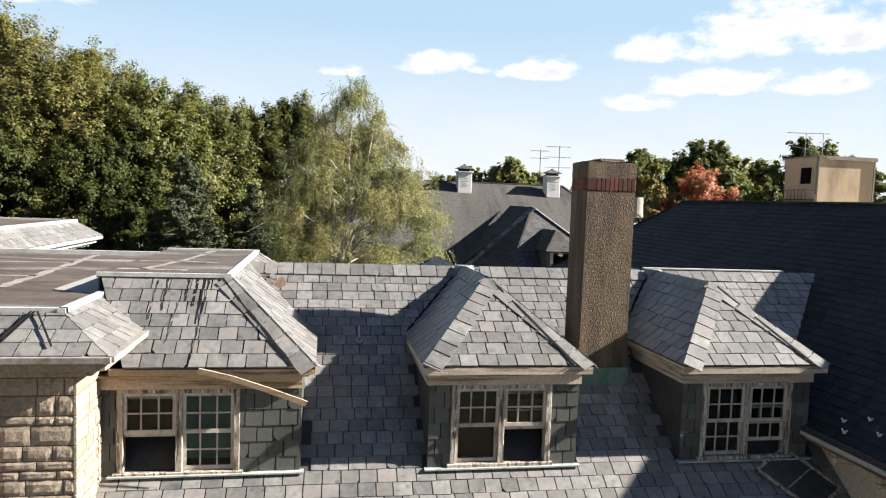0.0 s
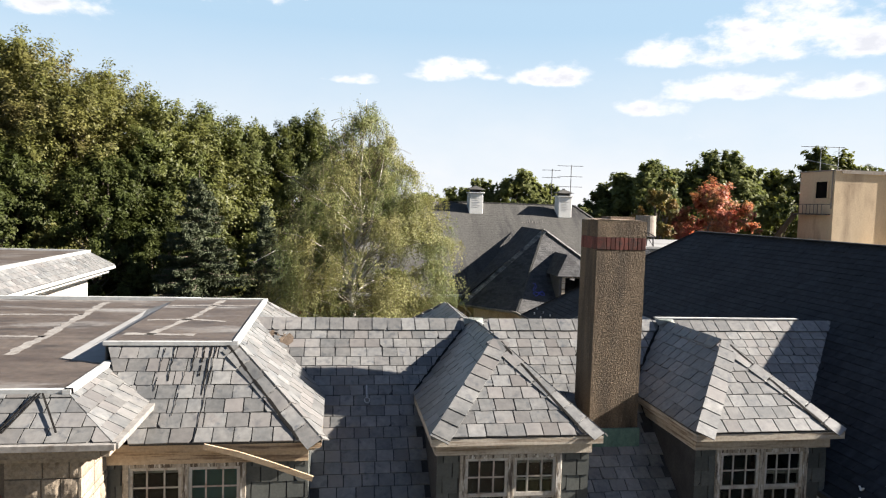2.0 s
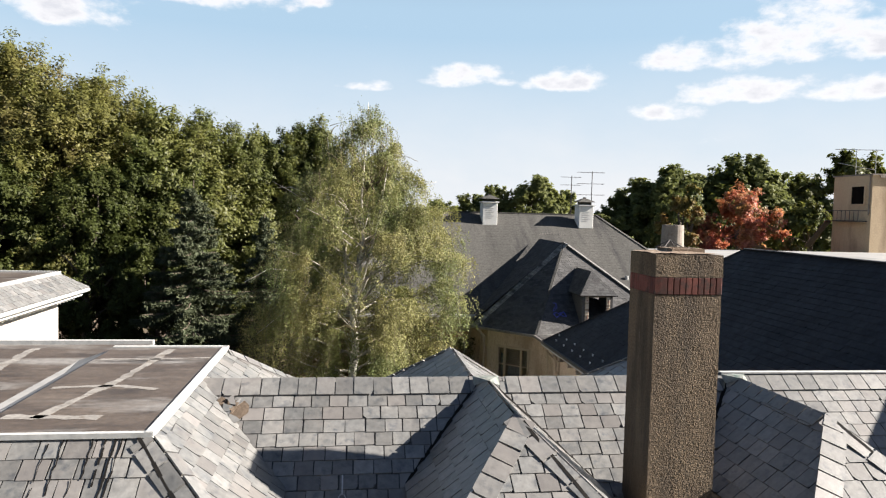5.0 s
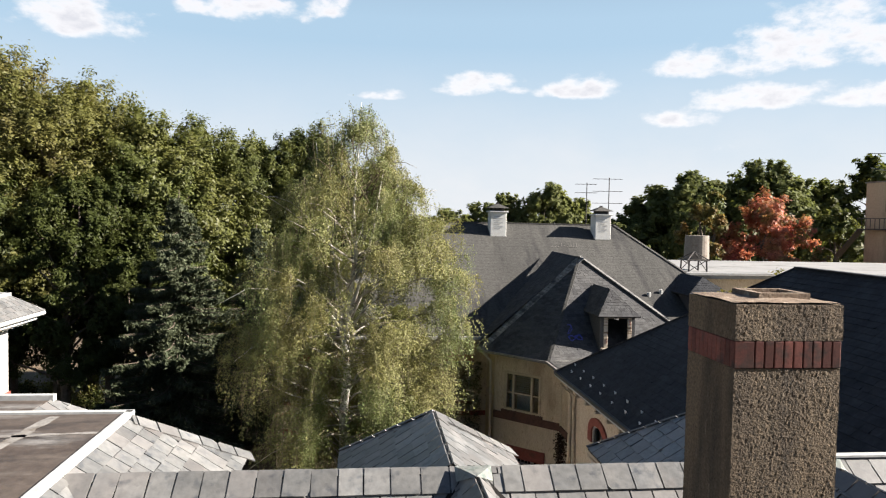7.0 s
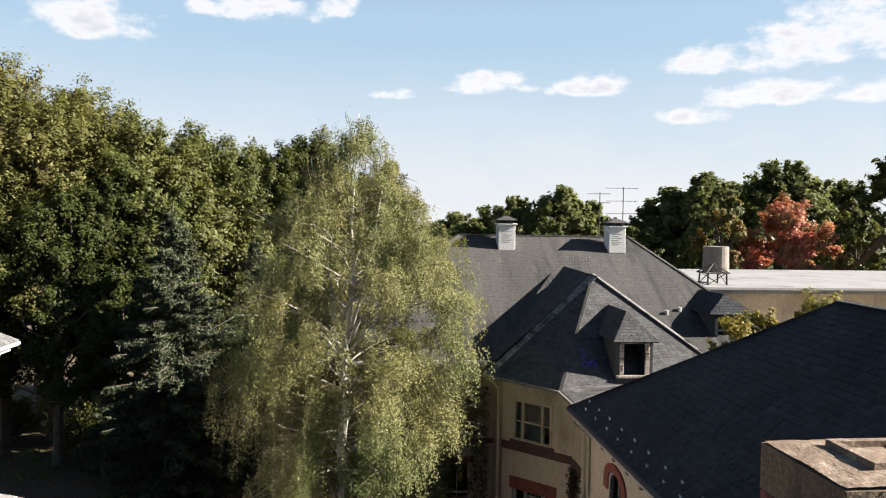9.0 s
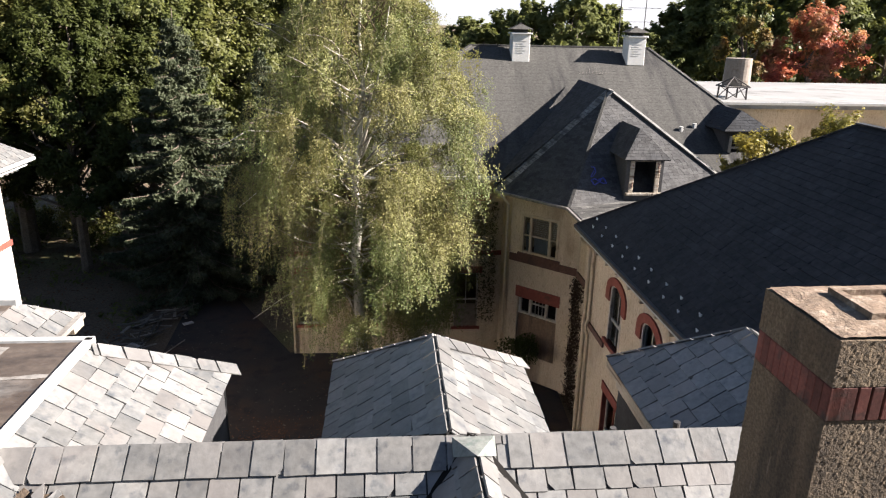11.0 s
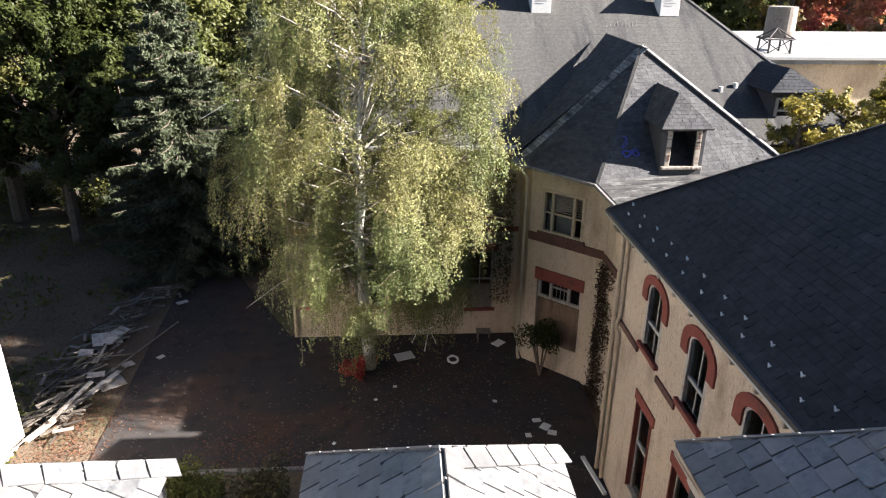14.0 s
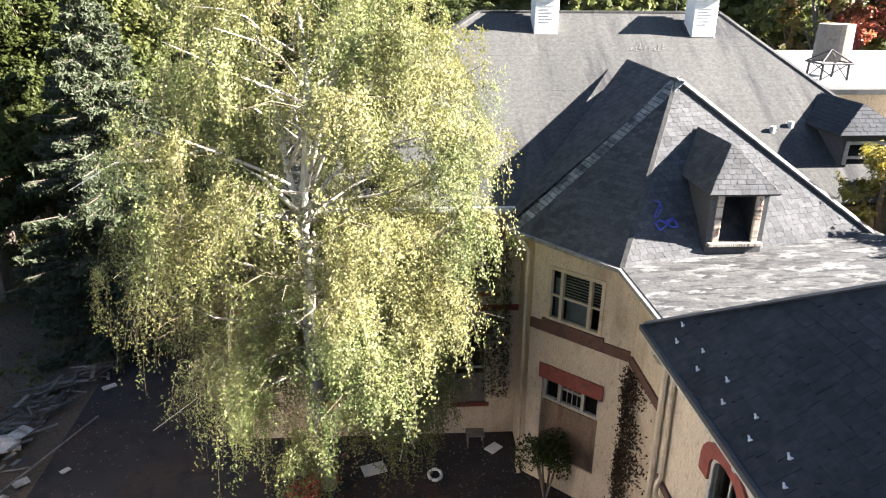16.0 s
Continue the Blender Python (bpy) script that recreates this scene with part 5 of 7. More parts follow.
def snow_guard(at, rnd):
    g = thing("snow_guard", at, "small pale metal snow guard on the dark slates", "snow guard", "snow guards on the dark roof")
    s = rnd.uniform(0.85, 1.15)
    p = Vector(at)
    part("strap", beams((p + Vector((0.09 * s, 0, 0.085 * s)), p, 0.03, 0.012), (p, p + Vector((-0.01, 0, 0.07 * s)), 0.03, 0.014)), METAL, g)
    c = p + Vector((-0.01, 0, 0.06 * s))
    bm = beams((c, c + Vector((-0.01, 0.05 * s, 0.06 * s)), 0.028, 0.014), (c, c + Vector((-0.01, -0.05 * s, 0.06 * s)), 0.028, 0.014), (c + Vector((-0.01, -0.012, 0.0)), c + Vector((-0.01, 0.012, 0.03 * s)), 0.04, 0.02))
    part("pad", bm, PALE, g)


rnd = random.Random(14)
for k in range(12):
    for dx, dy in ((0.46, 0.36), (0.26, 0.0)):
        y = 27.69 - k * 0.9 + dy
        snow_guard((8.08 + dx, y + rnd.uniform(-0.05, 0.05), 8.48 + dx * 0.794 + 0.025), rnd)
for x, y in ((8.3, 9.7), (8.47, 9.2), (8.45, 9.9), (8.62, 9.56)):
    snow_guard((x, y, 8.48 + (x - 8.08) * 0.794 + 0.025), rnd)

# ---------------------------------------------------------------- far house: big hipped roof
far = thing("far_house", (8, 44, 0), "large stucco house with grey hipped roof and white ventilators", "house", kind="structure")
FE, FZ, FR, FT = 36.5, 8.4, 45.0, 13.43
RL, RR = Vector((6.6, FR, FT)), Vector((15.9, FR, FT))
F0, F1, F2, F3 = Vector((-2.4, FE, FZ)), Vector((21.1, FE, FZ)), Vector((21.1, 53.4, FZ)), Vector((-2.4, 53.4, FZ))
froof = part("roof", slabs(0.15, [F0, F1, RR, RL], [F1, F2, RR], [F2, F3, RL, RR], [F3, F0, RL]), FAR_ROOF, far, "weathered grey shingle roof")
part("hip_cap", beams((F1, RR, 0.2, 0.06), (RL, RR, 0.22, 0.06), (F0, RL, 0.2, 0.06)), FAR_ROOF, froof)
part("gutter", beams((F0 + Vector((0, -0.06, -0.04)), Vector((6.9, FE - 0.06, FZ - 0.04)), 0.14, 0.12)), FLASHING, far)
part("fascia", beams((F0 + Vector((0, 0.05, -0.16)), Vector((6.9, FE + 0.05, FZ - 0.16)), 0.06, 0.2)), WOOD, far)
FW = 37.1
FWIN = [(-1.2, 5.4, 7.2), (1.3, 5.4, 7.2), (3.6, 5.4, 7.2), (6.0, 5.4, 7.2), (-1.2, 1.5, 3.9), (1.2, 1.5, 3.9), (3.5, 1.5, 3.9), (5.75, 1.3, 3.9)]
bm = bmesh.new()
for z0, z1, row in ((4.6, 8.3, [w for w in FWIN if w[1] > 4]), (0, 4.6, [w for w in FWIN if w[1] < 4])):
    prev = -2.0
    for x, a, b in row:
        box(bm, (prev, FW, z0), (x - 0.55, FW + 0.25, z1))
        box(bm, (x - 0.55, FW, z0), (x + 0.55, FW + 0.25, a))
        box(bm, (x - 0.55, FW, b), (x + 0.55, FW + 0.25, z1))
        prev = x + 0.55
    box(bm, (prev, FW, z0), (7.4, FW + 0.25, z1))
box(bm, (-2.0, FW + 0.25, 0), (-1.75, 52.8, 8.3))
box(bm, (-1.75, 52.6, 0), (20.7, 52.8, 8.3))
box(bm, (20.5, FW, 0), (20.7, 52.6, 8.3))
box(bm, (12, FW, 0), (20.5, FW + 0.25, 8.3))
part("wall", bm, STUCCO, far, "stained cream stucco wall")
for i, (x, a, b) in enumerate(FWIN):
    win = part("window", boxes(((x - 0.55, FW + 0.08, a), (x - 0.47, FW + 0.16, b)), ((x + 0.47, FW + 0.08, a), (x + 0.55, FW + 0.16, b)), ((x - 0.47, FW + 0.08, b - 0.08), (x + 0.47, FW + 0.16, b)), ((x - 0.47, FW + 0.08, a), (x + 0.47, FW + 0.16, a + 0.08)), ((x - 0.47, FW + 0.09, (a + b) / 2 - 0.03), (x + 0.47, FW + 0.15, (a + b) / 2 + 0.03)), ((x - 0.02, FW + 0.1, a + 0.08), (x + 0.02, FW + 0.14, b - 0.08))), SASH, far)
    part("lintel", boxes(((x - 0.7, FW - 0.03, b), (x + 0.7, FW + 0.05, b + 0.3))), BRICK_TRIM, win, "red brick lintel")
    part("window_sill", boxes(((x - 0.65, FW - 0.08, a - 0.12), (x + 0.65, FW + 0.08, a))), BRICK_TRIM, win)
    if i in (6, 7):
        part("board", boxes(((x - 0.5, FW + 0.06, a), (x + 0.5, FW + 0.08, a + 1.1))), OLD_WOOD, win, "boarded lower sash")
part("string_course", boxes(((-2.05, FW - 0.05, 4.75), (7.25, FW, 4.95))), BRICK_TRIM, far)
bm = bmesh.new()
tube(bm, [(-1.9, FW - 0.1, 8.2), (-1.9, FW - 0.1, 0.2)], 0.06)
part("downpipe", bm, CREAM, far)


def ventilator(cx, cy, base):
    v = thing("roof_ventilator", (cx, cy, base), "white louvred roof ventilator with a small hipped cap", "roof ventilator", "white roof ventilators")
    s = 0.44
    part("body", boxes(((cx - s, cy - s, base - 0.35), (cx + s, cy + s, base + 1.0)), bevel=0.02), PALE, v, "white painted sheet body with scribbled marks")
    part("cornice", boxes(((cx - s - 0.08, cy - s - 0.08, base + 1.0), (cx + s + 0.08, cy + s + 0.08, base + 1.08)), bevel=0.015), PALE, v)
    part("neck", boxes(((cx - s + 0.12, cy - s + 0.12, base + 1.08), (cx + s - 0.12, cy + s - 0.12, base + 1.24))), FAR_ROOF, v)
    e, t = s + 0.12, 0.12
    bm = bmesh.new()
    lo = [bm.verts.new((cx + i * e, cy + j * e, base + 1.24)) for i, j in ((-1, -1), (1, -1), (1, 1), (-1, 1))]
    hi = [bm.verts.new((cx + i * t, cy + j * t, base + 1.46)) for i, j in ((-1, -1), (1, -1), (1, 1), (-1, 1))]
    bm.faces.new(lo[::-1])
    bm.faces.new(hi)
    for k in range(4):
        bm.faces.new((lo[k], lo[(k + 1) % 4], hi[(k + 1) % 4], hi[k]))
    part("cap", bm, FAR_ROOF, v)
    part("finial", boxes(((cx - 0.07, cy - 0.07, base + 1.46), (cx + 0.07, cy + 0.07, base + 1.54))), IRON, v)
    bm = bmesh.new()
    yy = cy - s - 0.008
    for k in range(7):
        a = 0.1 + 0.11 * k
        box(bm, (cx - 0.26, yy, base + a), (cx - 0.26 + (0.5 if k % 2 else 0.36), yy + 0.01, base + a + 0.025))
    tagged(part("marks", bm, METAL, v, "grey scribbled marks"), kind="stuff")
    return v


ventilator(8.95, 44.2, 13.0)
ventilator(14.8, 44.0, 12.95)
# faded chalk writing on the roof, too far off to read
bm = bmesh.new()
rnd = random.Random(4)
fs = (FT - FZ) / (FR - FE)
for k in range(9):
    x, y = 11.75 + 0.17 * k, 42.9 + rnd.uniform(-0.05, 0.05)
    h = rnd.uniform(0.12, 0.34)
    beam(bm, (x, y, FZ + (y - FE) * fs + 0.02), (x + 0.1, y + h, FZ + (y + h - FE) * fs + 0.02), 0.016, 0.006)
    beam(bm, (x, y, FZ + (y - FE) * fs + 0.02), (x + 0.13, y + 0.02, FZ + (y + 0.02 - FE) * fs + 0.02), 0.016, 0.006)
part("chalk_marks", bm, SEALANT, froof, "faded white scrawl on the shingles")
for x, y in ((15.7, 39.2), (16.4, 39.4)):
    z = FZ + (y - FE) * fs
    bm = bmesh.new()
    tube(bm, [(x, y, z - 0.1), (x, y, z + 0.17)], 0.1)
    part("vent_pipe", bm, FLASHING, froof, "short white vent pipe")

# antennas behind the ridge
for ax, ay, top, wdt, rows in ((15.95, 46.0, 16.2, 1.8, (16.12, 15.4, 14.7)), (14.7, 46.3, 15.9, 1.3, (15.8, 15.3))):
    an = thing("antenna", (ax, ay, 13.0), "thin metal television antenna on a mast", "antenna", "television antennas")
    bm = bmesh.new()
    tube(bm, [(ax, ay, 12.5), (ax, ay, top)], 0.025, 6)
    part("mast", bm, IRON, an)
    for z in rows:
        bm = bmesh.new()
        tube(bm, [(ax - wdt * 0.55, ay, z), (ax + wdt * 0.45, ay, z + 0.02)], 0.015, 5)
        for k in range(6):
            x = ax - wdt * 0.5 + wdt * k / 5.5
            tube(bm, [(x, ay - 0.3, z), (x, ay + 0.3, z)], 0.008, 4)
        part("boom", bm, IRON, an)

# ---------------------------------------------------------------- tower with canted wall
tower = thing("corner_tower", (10, 36, 0), "canted stucco corner with steep shingle roof and small dormer", "tower", kind="structure")
A, B = Vector((11.46, 37.09, 11.96)), Vector((11.8, 41.9, 11.62))
E1, E2 = Vector((6.64, 35.7, 8.02)), Vector((8.85, 32.4, 8.15))
RH = Vector((16.2, 34.0, 8.3))
E3, E4 = Vector((9.0, 29.2, 8.05)), Vector((17.0, 28.9, 8.3))
VL, VR = Vector((6.95, 36.6, 8.46)), Vector((17.0, 40.4, 8.3))
troof = part("roof", slabs(0.1, [E1, A, B, VL], [E1, E2, A], [E2, RH, A], [A, RH, VR, B]), UNDERLAY, tower)
cover_with(troof, [VL, E1, A, B], 0.22, 0.15, SHINGLE, seed=231, pick=lambda p: False, name="shingle", thick=0.009, gap=0.003, axis=(0, 1, 0))
cover_with(troof, [E1, E2, A], 0.22, 0.15, SHINGLE, seed=232, pick=lambda p: False, name="shingle", thick=0.009, gap=0.003)
cover_with(troof, [E2, RH, A], 0.22, 0.15, SHINGLE, seed=233, pick=lambda p: False, name="shingle", thick=0.009, gap=0.003)
cover_with(troof, [RH, VR, B, A], 0.22, 0.15, SHINGLE, seed=234, pick=lambda p: False, name="shingle", thick=0.009, gap=0.003, axis=(0, 1, 0))
nsw = (E2 - E1).cross(A - E1)
nsw = nsw if nsw.z > 0 else -nsw
nw = (A - E1).cross(B - E1)
nw = nw if nw.z > 0 else -nw
for nrm, tw in ((nsw, 1), (nw, -1)):
    s = nrm.normalized().cross((A - E1).normalized())
    inside = (E2 if nrm is nsw else VL) - E1
    along(troof, E1, A, nrm, 0.36, 0.16, HIP_WORN_SUNLIT, name="hip_shingle", seed=236, toward=1 if s.dot(inside) > 0 else -1, lift=0.03)
part("hip_cap", beams((E2, A + Vector((0, 0, 0.03)), 0.12, 0.04), (A + Vector((0, 0, 0.03)), B, 0.2, 0.05)), FAR_ROOF, troof)
# Broader and paler than the other hip caps.
part("hip_cap", beams((RH, A + Vector((0, 0, 0.04)), 0.34, 0.05)), PALE_CAP, troof, "broad pale hip cap")
part("saddle", slabs(0.1, [E2 + Vector((0, 0.02, 0.03)), E3 + Vector((0, 0, 0.03)), E4 + Vector((0, 0, 0.03)), RH + Vector((0, 0.3, 0.1))]), WORN_DAPPLED, tower, "worn pale low-pitched saddle roof with painted tree dapple")
part("gutter", beams((E1 + Vector((-0.03, -0.03, -0.04)), E2 + Vector((-0.03, -0.03, -0.04)), 0.12, 0.1), (E2 + Vector((-0.04, 0, -0.04)), E3 + Vector((-0.04, 0, -0.04)), 0.12, 0.1)), SEALANT, tower, "grey gutter")
part("eaves_board", beams((E1 + Vector((0.25, 0.25, -0.12)), E2 + Vector((0.25, 0.25, -0.12)), 0.6, 0.03), (E2 + Vector((0.25, 0, -0.12)), E3 + Vector((0.25, 0, -0.12)), 0.5, 0.03)), WOOD, tower)
T1, T2 = Vector((7.27, 35.06, 0)), Vector((9.55, 32.9, 0))
TD = (T2 - T1).normalized()
TN = Vector((TD.y, -TD.x, 0))
TLEN = (T2 - T1).length


def on_wall(s, z, out=0.0):
    p = T1 + TD * s + TN * out
    return Vector((p.x, p.y, z))


def wall_box(bm, s0, s1, z0, z1, o0, o1):
    vs = [bm.verts.new(on_wall(s, z, o)) for o in (o0, o1) for s, z in ((s0, z0), (s1, z0), (s1, z1), (s0, z1))]
    for f in ((3, 2, 1, 0), (4, 5, 6, 7), (0, 1, 5, 4), (1, 2, 6, 5), (2, 3, 7, 6), (3, 0, 4, 7)):
        bm.faces.new([vs[i] for i in f])


def wall_boxes(*rows):
    bm = bmesh.new()
    for r in rows:
        wall_box(bm, *r)
    bmesh.ops.recalc_face_normals(bm, faces=bm.faces)
    return bm


SA, SB, SZ0, SZ1 = 0.5, 2.22, 5.68, 7.3
LA, LBB, LZ0, LZ1 = 0.5, 2.36, 1.2, 3.8
part("wall", wall_boxes((0, SA, 4.6, 8.05, -0.25, 0), (SB, TLEN, 4.6, 8.05, -0.25, 0), (SA, SB, 4.6, SZ0, -0.25, 0), (SA, SB, SZ1, 8.05, -0.25, 0),
                        (0, LA, 0, 4.6, -0.25, 0), (LBB, TLEN, 0, 4.6, -0.25, 0), (LA, LBB, 0, LZ0, -0.25, 0), (LA, LBB, LZ1, 4.6, -0.25, 0), (LA, LBB, LZ0, 3.0, -0.25, -0.1)), STUCCO, tower, "rough cream pebbledash wall")
part("side_wall", boxes(((9.52, 28.3, 0), (9.77, 32.93, 8.02)), ((7.27, 35.1, 0), (7.47, 37.2, 8.0))), STUCCO, tower, "stained shaded stucco wall")
win = part("window", wall_boxes((SA, SA + 0.1, SZ0, SZ1, -0.12, 0.03), (SB - 0.1, SB, SZ0, SZ1, -0.12, 0.03), (SA + 0.1, SB - 0.1, SZ1 - 0.1, SZ1, -0.12, 0.03), (SA + 0.1, SB - 0.1, SZ0, SZ0 + 0.08, -0.12, 0.03), (SA + 0.38, SA + 0.47, SZ0 + 0.08, SZ1 - 0.1, -0.12, 0.02), (SB - 0.47, SB - 0.38, SZ0 + 0.08, SZ1 - 0.1, -0.12, 0.02),
                                (SA + 0.1, SA + 0.38, 6.4, 6.45, -0.1, -0.02), (SA + 0.47, SB - 0.47, 6.4, 6.46, -0.1, -0.02), (SB - 0.38, SB - 0.1, 6.4, 6.45, -0.1, -0.02)), CREAM, tower, "cream triple sash window with broken blinds")
g = part("pane", wall_boxes((SA + 0.05, SB - 0.05, SZ0, SZ1, -0.08, -0.075)), GLASS, win)
g.visible_shadow = False
bm = bmesh.new()
for k in range(9):
    z = 6.5 + k * 0.085
    wall_box(bm, SA + 0.48, SB - 0.48, z, z + 0.018, -0.16, -0.14)
    wall_box(bm, SB - 0.37, SB - 0.12, z, z + 0.018, -0.16, -0.14)
bmesh.ops.recalc_face_normals(bm, faces=bm.faces)
part("blind", bm, BLIND, win, "bent white blind slats")
# Sky reflection in the panes, given by pale colour on an added sheet.
part("curtain", wall_boxes((SA + 0.5, SB - 0.5, SZ0 + 0.05, 6.42, -0.21, -0.2), (SA + 0.12, SA + 0.36, SZ0 + 0.05, 6.9, -0.21, -0.2)), SKY_REFLECTION, win, "pale grey sheet painted as sky reflected in the lower panes")
part("window_sill", wall_boxes((0.0, TLEN, SZ0 - 0.42, SZ0 - 0.12, 0.0, 0.06), (SA - 0.1, SB + 0.1, SZ0 - 0.12, SZ0, -0.1, 0.1)), BROWN_TRIM, win, "brown-red brick sill band")
part("lintel", wall_boxes((LA - 0.1, LBB + 0.1, LZ1 - 0.05, LZ1 + 0.42, 0.0, 0.05)), BRICK_TRIM, tower, "red brick lintel")
part("boarding", wall_boxes((LA + 0.02, LBB - 0.02, LZ0, 2.98, -0.1, -0.05)), BOARDING, tower, "brown boards closing the lower window")
# Darkness in the opening is a near-black sheet, not depth.
part("opening", wall_boxes((LA, LBB, 3.0, LZ1, -0.24, -0.22)), ROOM_DARK, tower, "near-black sheet painted as a broken window's darkness")
win = part("window", wall_boxes((LA, LA + 0.1, 3.0, LZ1 - 0.05, -0.2, -0.1), (LBB - 0.1, LBB, 3.0, LZ1 - 0.05, -0.2, -0.1), (LA + 0.5, LA + 0.6, 3.0, LZ1 - 0.05, -0.2, -0.08), (LBB - 0.6, LBB - 0.5, 3.0, LZ1 - 0.05, -0.2, -0.08), (LA + 0.1, LBB - 0.1, 3.0, 3.08, -0.2, -0.1), (LA + 0.6, LBB - 0.6, 3.5, 3.55, -0.18, -0.12)), SASH, tower, "white boarded-up window with a small open top")
bm = bmesh.new()
for i in range(1, 4):
    wall_box(bm, LA + 0.6 + i * 0.165, LA + 0.612 + i * 0.165, 3.08, LZ1 - 0.1, -0.17, -0.15)
bmesh.ops.recalc_face_normals(bm, faces=bm.faces)
part("muntin", bm, SASH, win)
bm = bmesh.new()
p = on_wall(-0.12, 0, 0.14)
tube(bm, [(6.8, 35.3, 7.95), (p.x, p.y, 7.6), (p.x, p.y, 4.9), (p.x, p.y, 0.3), (p.x + 0.05, p.y - 0.12, 0.12)], 0.06)
part("downpipe", bm, CREAM, tower, "cream painted downpipe")
bm = bmesh.new()
p = on_wall(TLEN + 0.05, 0, 0.1)
tube(bm, [(p.x, p.y, 8.0), (p.x, p.y, 0.2)], 0.05)
part("corner_pipe", bm, CREAM, tower)
part("string_course", boxes(((9.46, 28.4, 5.25), (9.52, 32.85, 5.52))), BROWN_TRIM, tower)
# graffiti dormer
td = thing("roof_dormer", (11.8, 33.0, 8.5), "small weathered dormer with graffiti round an empty window", "dormer")
DX0, DX1, DY, DB, DT = 11.08, 12.5, 33.0, 8.42, 9.86
def south_y(z):
    return E2.y + (z - E2.z) * (A.y - E2.y) / (A.z - E2.z)
part("wall", boxes(((DX0, DY, DB - 0.3), (DX0 + 0.2, DY + 0.12, DT)), ((DX1 - 0.2, DY, DB - 0.3), (DX1, DY + 0.12, DT)), ((DX0 + 0.2, DY, DB - 0.3), (DX1 - 0.2, DY + 0.12, DB + 0.15)), ((DX0 + 0.2, DY, DT - 0.12), (DX1 - 0.2, DY + 0.12, DT)),
                   ((DX0, DY + 0.12, DB - 0.3), (DX0 + 0.1, 34.5, DT)), ((DX1 - 0.1, DY + 0.12, DB - 0.3), (DX1, 34.5, DT))), SHINGLE, td)
win = part("window", boxes(((DX0 + 0.14, DY - 0.04, DB + 0.15), (DX0 + 0.3, DY + 0.05, DT - 0.1)), ((DX1 - 0.3, DY - 0.04, DB + 0.15), (DX1 - 0.14, DY + 0.05, DT - 0.1)), ((DX0 + 0.14, DY - 0.04, DT - 0.1), (DX1 - 0.14, DY + 0.05, DT - 0.02)), bevel=0.01), WOOD, td, "peeling window frame daubed with graffiti")
part("window_sill", boxes(((DX0 + 0.02, DY - 0.12, DB + 0.06), (DX1 - 0.02, DY + 0.05, DB + 0.15)), bevel=0.01), FRAME_WOOD, win)
bm = bmesh.new()
rnd = random.Random(3)
for k in range(14):
    x = rnd.choice((DX0 + 0.22, DX1 - 0.22)) + rnd.uniform(-0.05, 0.05)
    z = rnd.uniform(DB + 0.25, DT - 0.2)
    beam(bm, (x, DY - 0.045, z), (x + rnd.uniform(-0.05, 0.05), DY - 0.045, z + rnd.uniform(0.03, 0.12)), 0.01, 0.02, (0, 1, 0))
part("graffiti", bm, BRICK_TRIM, win, "scrawled paint marks")
dl, dr = Vector((DX0 - 0.16, DY - 0.2, DT - 0.02)), Vector((DX1 + 0.16, DY - 0.2, DT - 0.02))
dap, drt = Vector((11.72, 33.75, 10.85)), Vector((11.72, south_y(10.85) + 0.1, 10.85))
dbl, dbr = Vector((DX0 - 0.16, south_y(DT) + 0.1, DT - 0.02)), Vector((DX1 + 0.16, south_y(DT) + 0.1, DT - 0.02))
droof = part("roof", slabs(0.06, [dl, dr, dap], [dl, dap, drt, dbl], [dr, dap, drt, dbr]), UNDERLAY, td)
for k, f in enumerate(([dl, dr, dap], [dbl, dl, dap, drt], [dr, dbr, drt, dap])):
    cover_with(droof, f, 0.2, 0.14, SHINGLE, seed=250 + k, pick=lambda p: False, name="shingle", thick=0.009, gap=0.003)
bm = bmesh.new()
nS = (RH - E2).cross(A - E2).normalized()
nS = nS if nS.z > 0 else -nS
uS = (RH - E2).normalized()
vS = nS.cross(uS)
cS = Vector((10.2, 33.45, 8.87)) + nS * 0.05
loop = [cS + uS * (0.3 * math.sin(k * 0.9)) + vS * (0.16 * math.sin(k * 1.7 + 0.5)) for k in range(10)]
for p, q in zip(loop, loop[1:]):
    beam(bm, p, q, 0.05, 0.006, nS)
for k in range(16):
    c = Vector((9.55, 33.05, 8.55)) + uS * (0.05 * k - 0.35) + vS * (0.07 * math.sin(k * 2.3)) + nS * 0.05
    beam(bm, c, c + uS * 0.16 + vS * (0.05 * math.cos(k * 1.9)), 0.1, 0.006, nS)
loop = [cS - uS * 0.1 + vS * 0.45 + uS * (0.16 * math.sin(k * 1.1)) + vS * (0.24 * math.cos(k * 0.8)) for k in range(9)]
for p, q in zip(loop, loop[1:]):
    beam(bm, p, q, 0.03, 0.006, nS)
part("graffiti", bm, BLUE_PAINT, tower, "blue spray-painted scrawl")
# second dormer of the far house, partly behind the yellow tree
rd = thing("roof_dormer", (18.0, 38.0, 8.8), "shaded dark slate dormer on the far roof", "dormer")
part("wall", boxes(((17.25, 37.90, 8.3), (17.40, 41.30, 10.25)), ((18.75, 37.90, 8.3), (18.90, 41.30, 10.25)), ((17.40, 37.90, 8.3), (18.75, 38.02, 8.95)), ((17.40, 37.90, 9.95), (18.75, 38.02, 10.25))), SHINGLE, rd)
win = part("window", boxes(((17.40, 37.86, 8.95), (17.52, 37.96, 9.95)), ((18.63, 37.86, 8.95), (18.75, 37.96, 9.95)), ((17.52, 37.86, 9.4), (18.63, 37.94, 9.48)), ((17.52, 37.86, 9.85), (18.63, 37.94, 9.95))), SASH, rd, "weathered pale window frame")
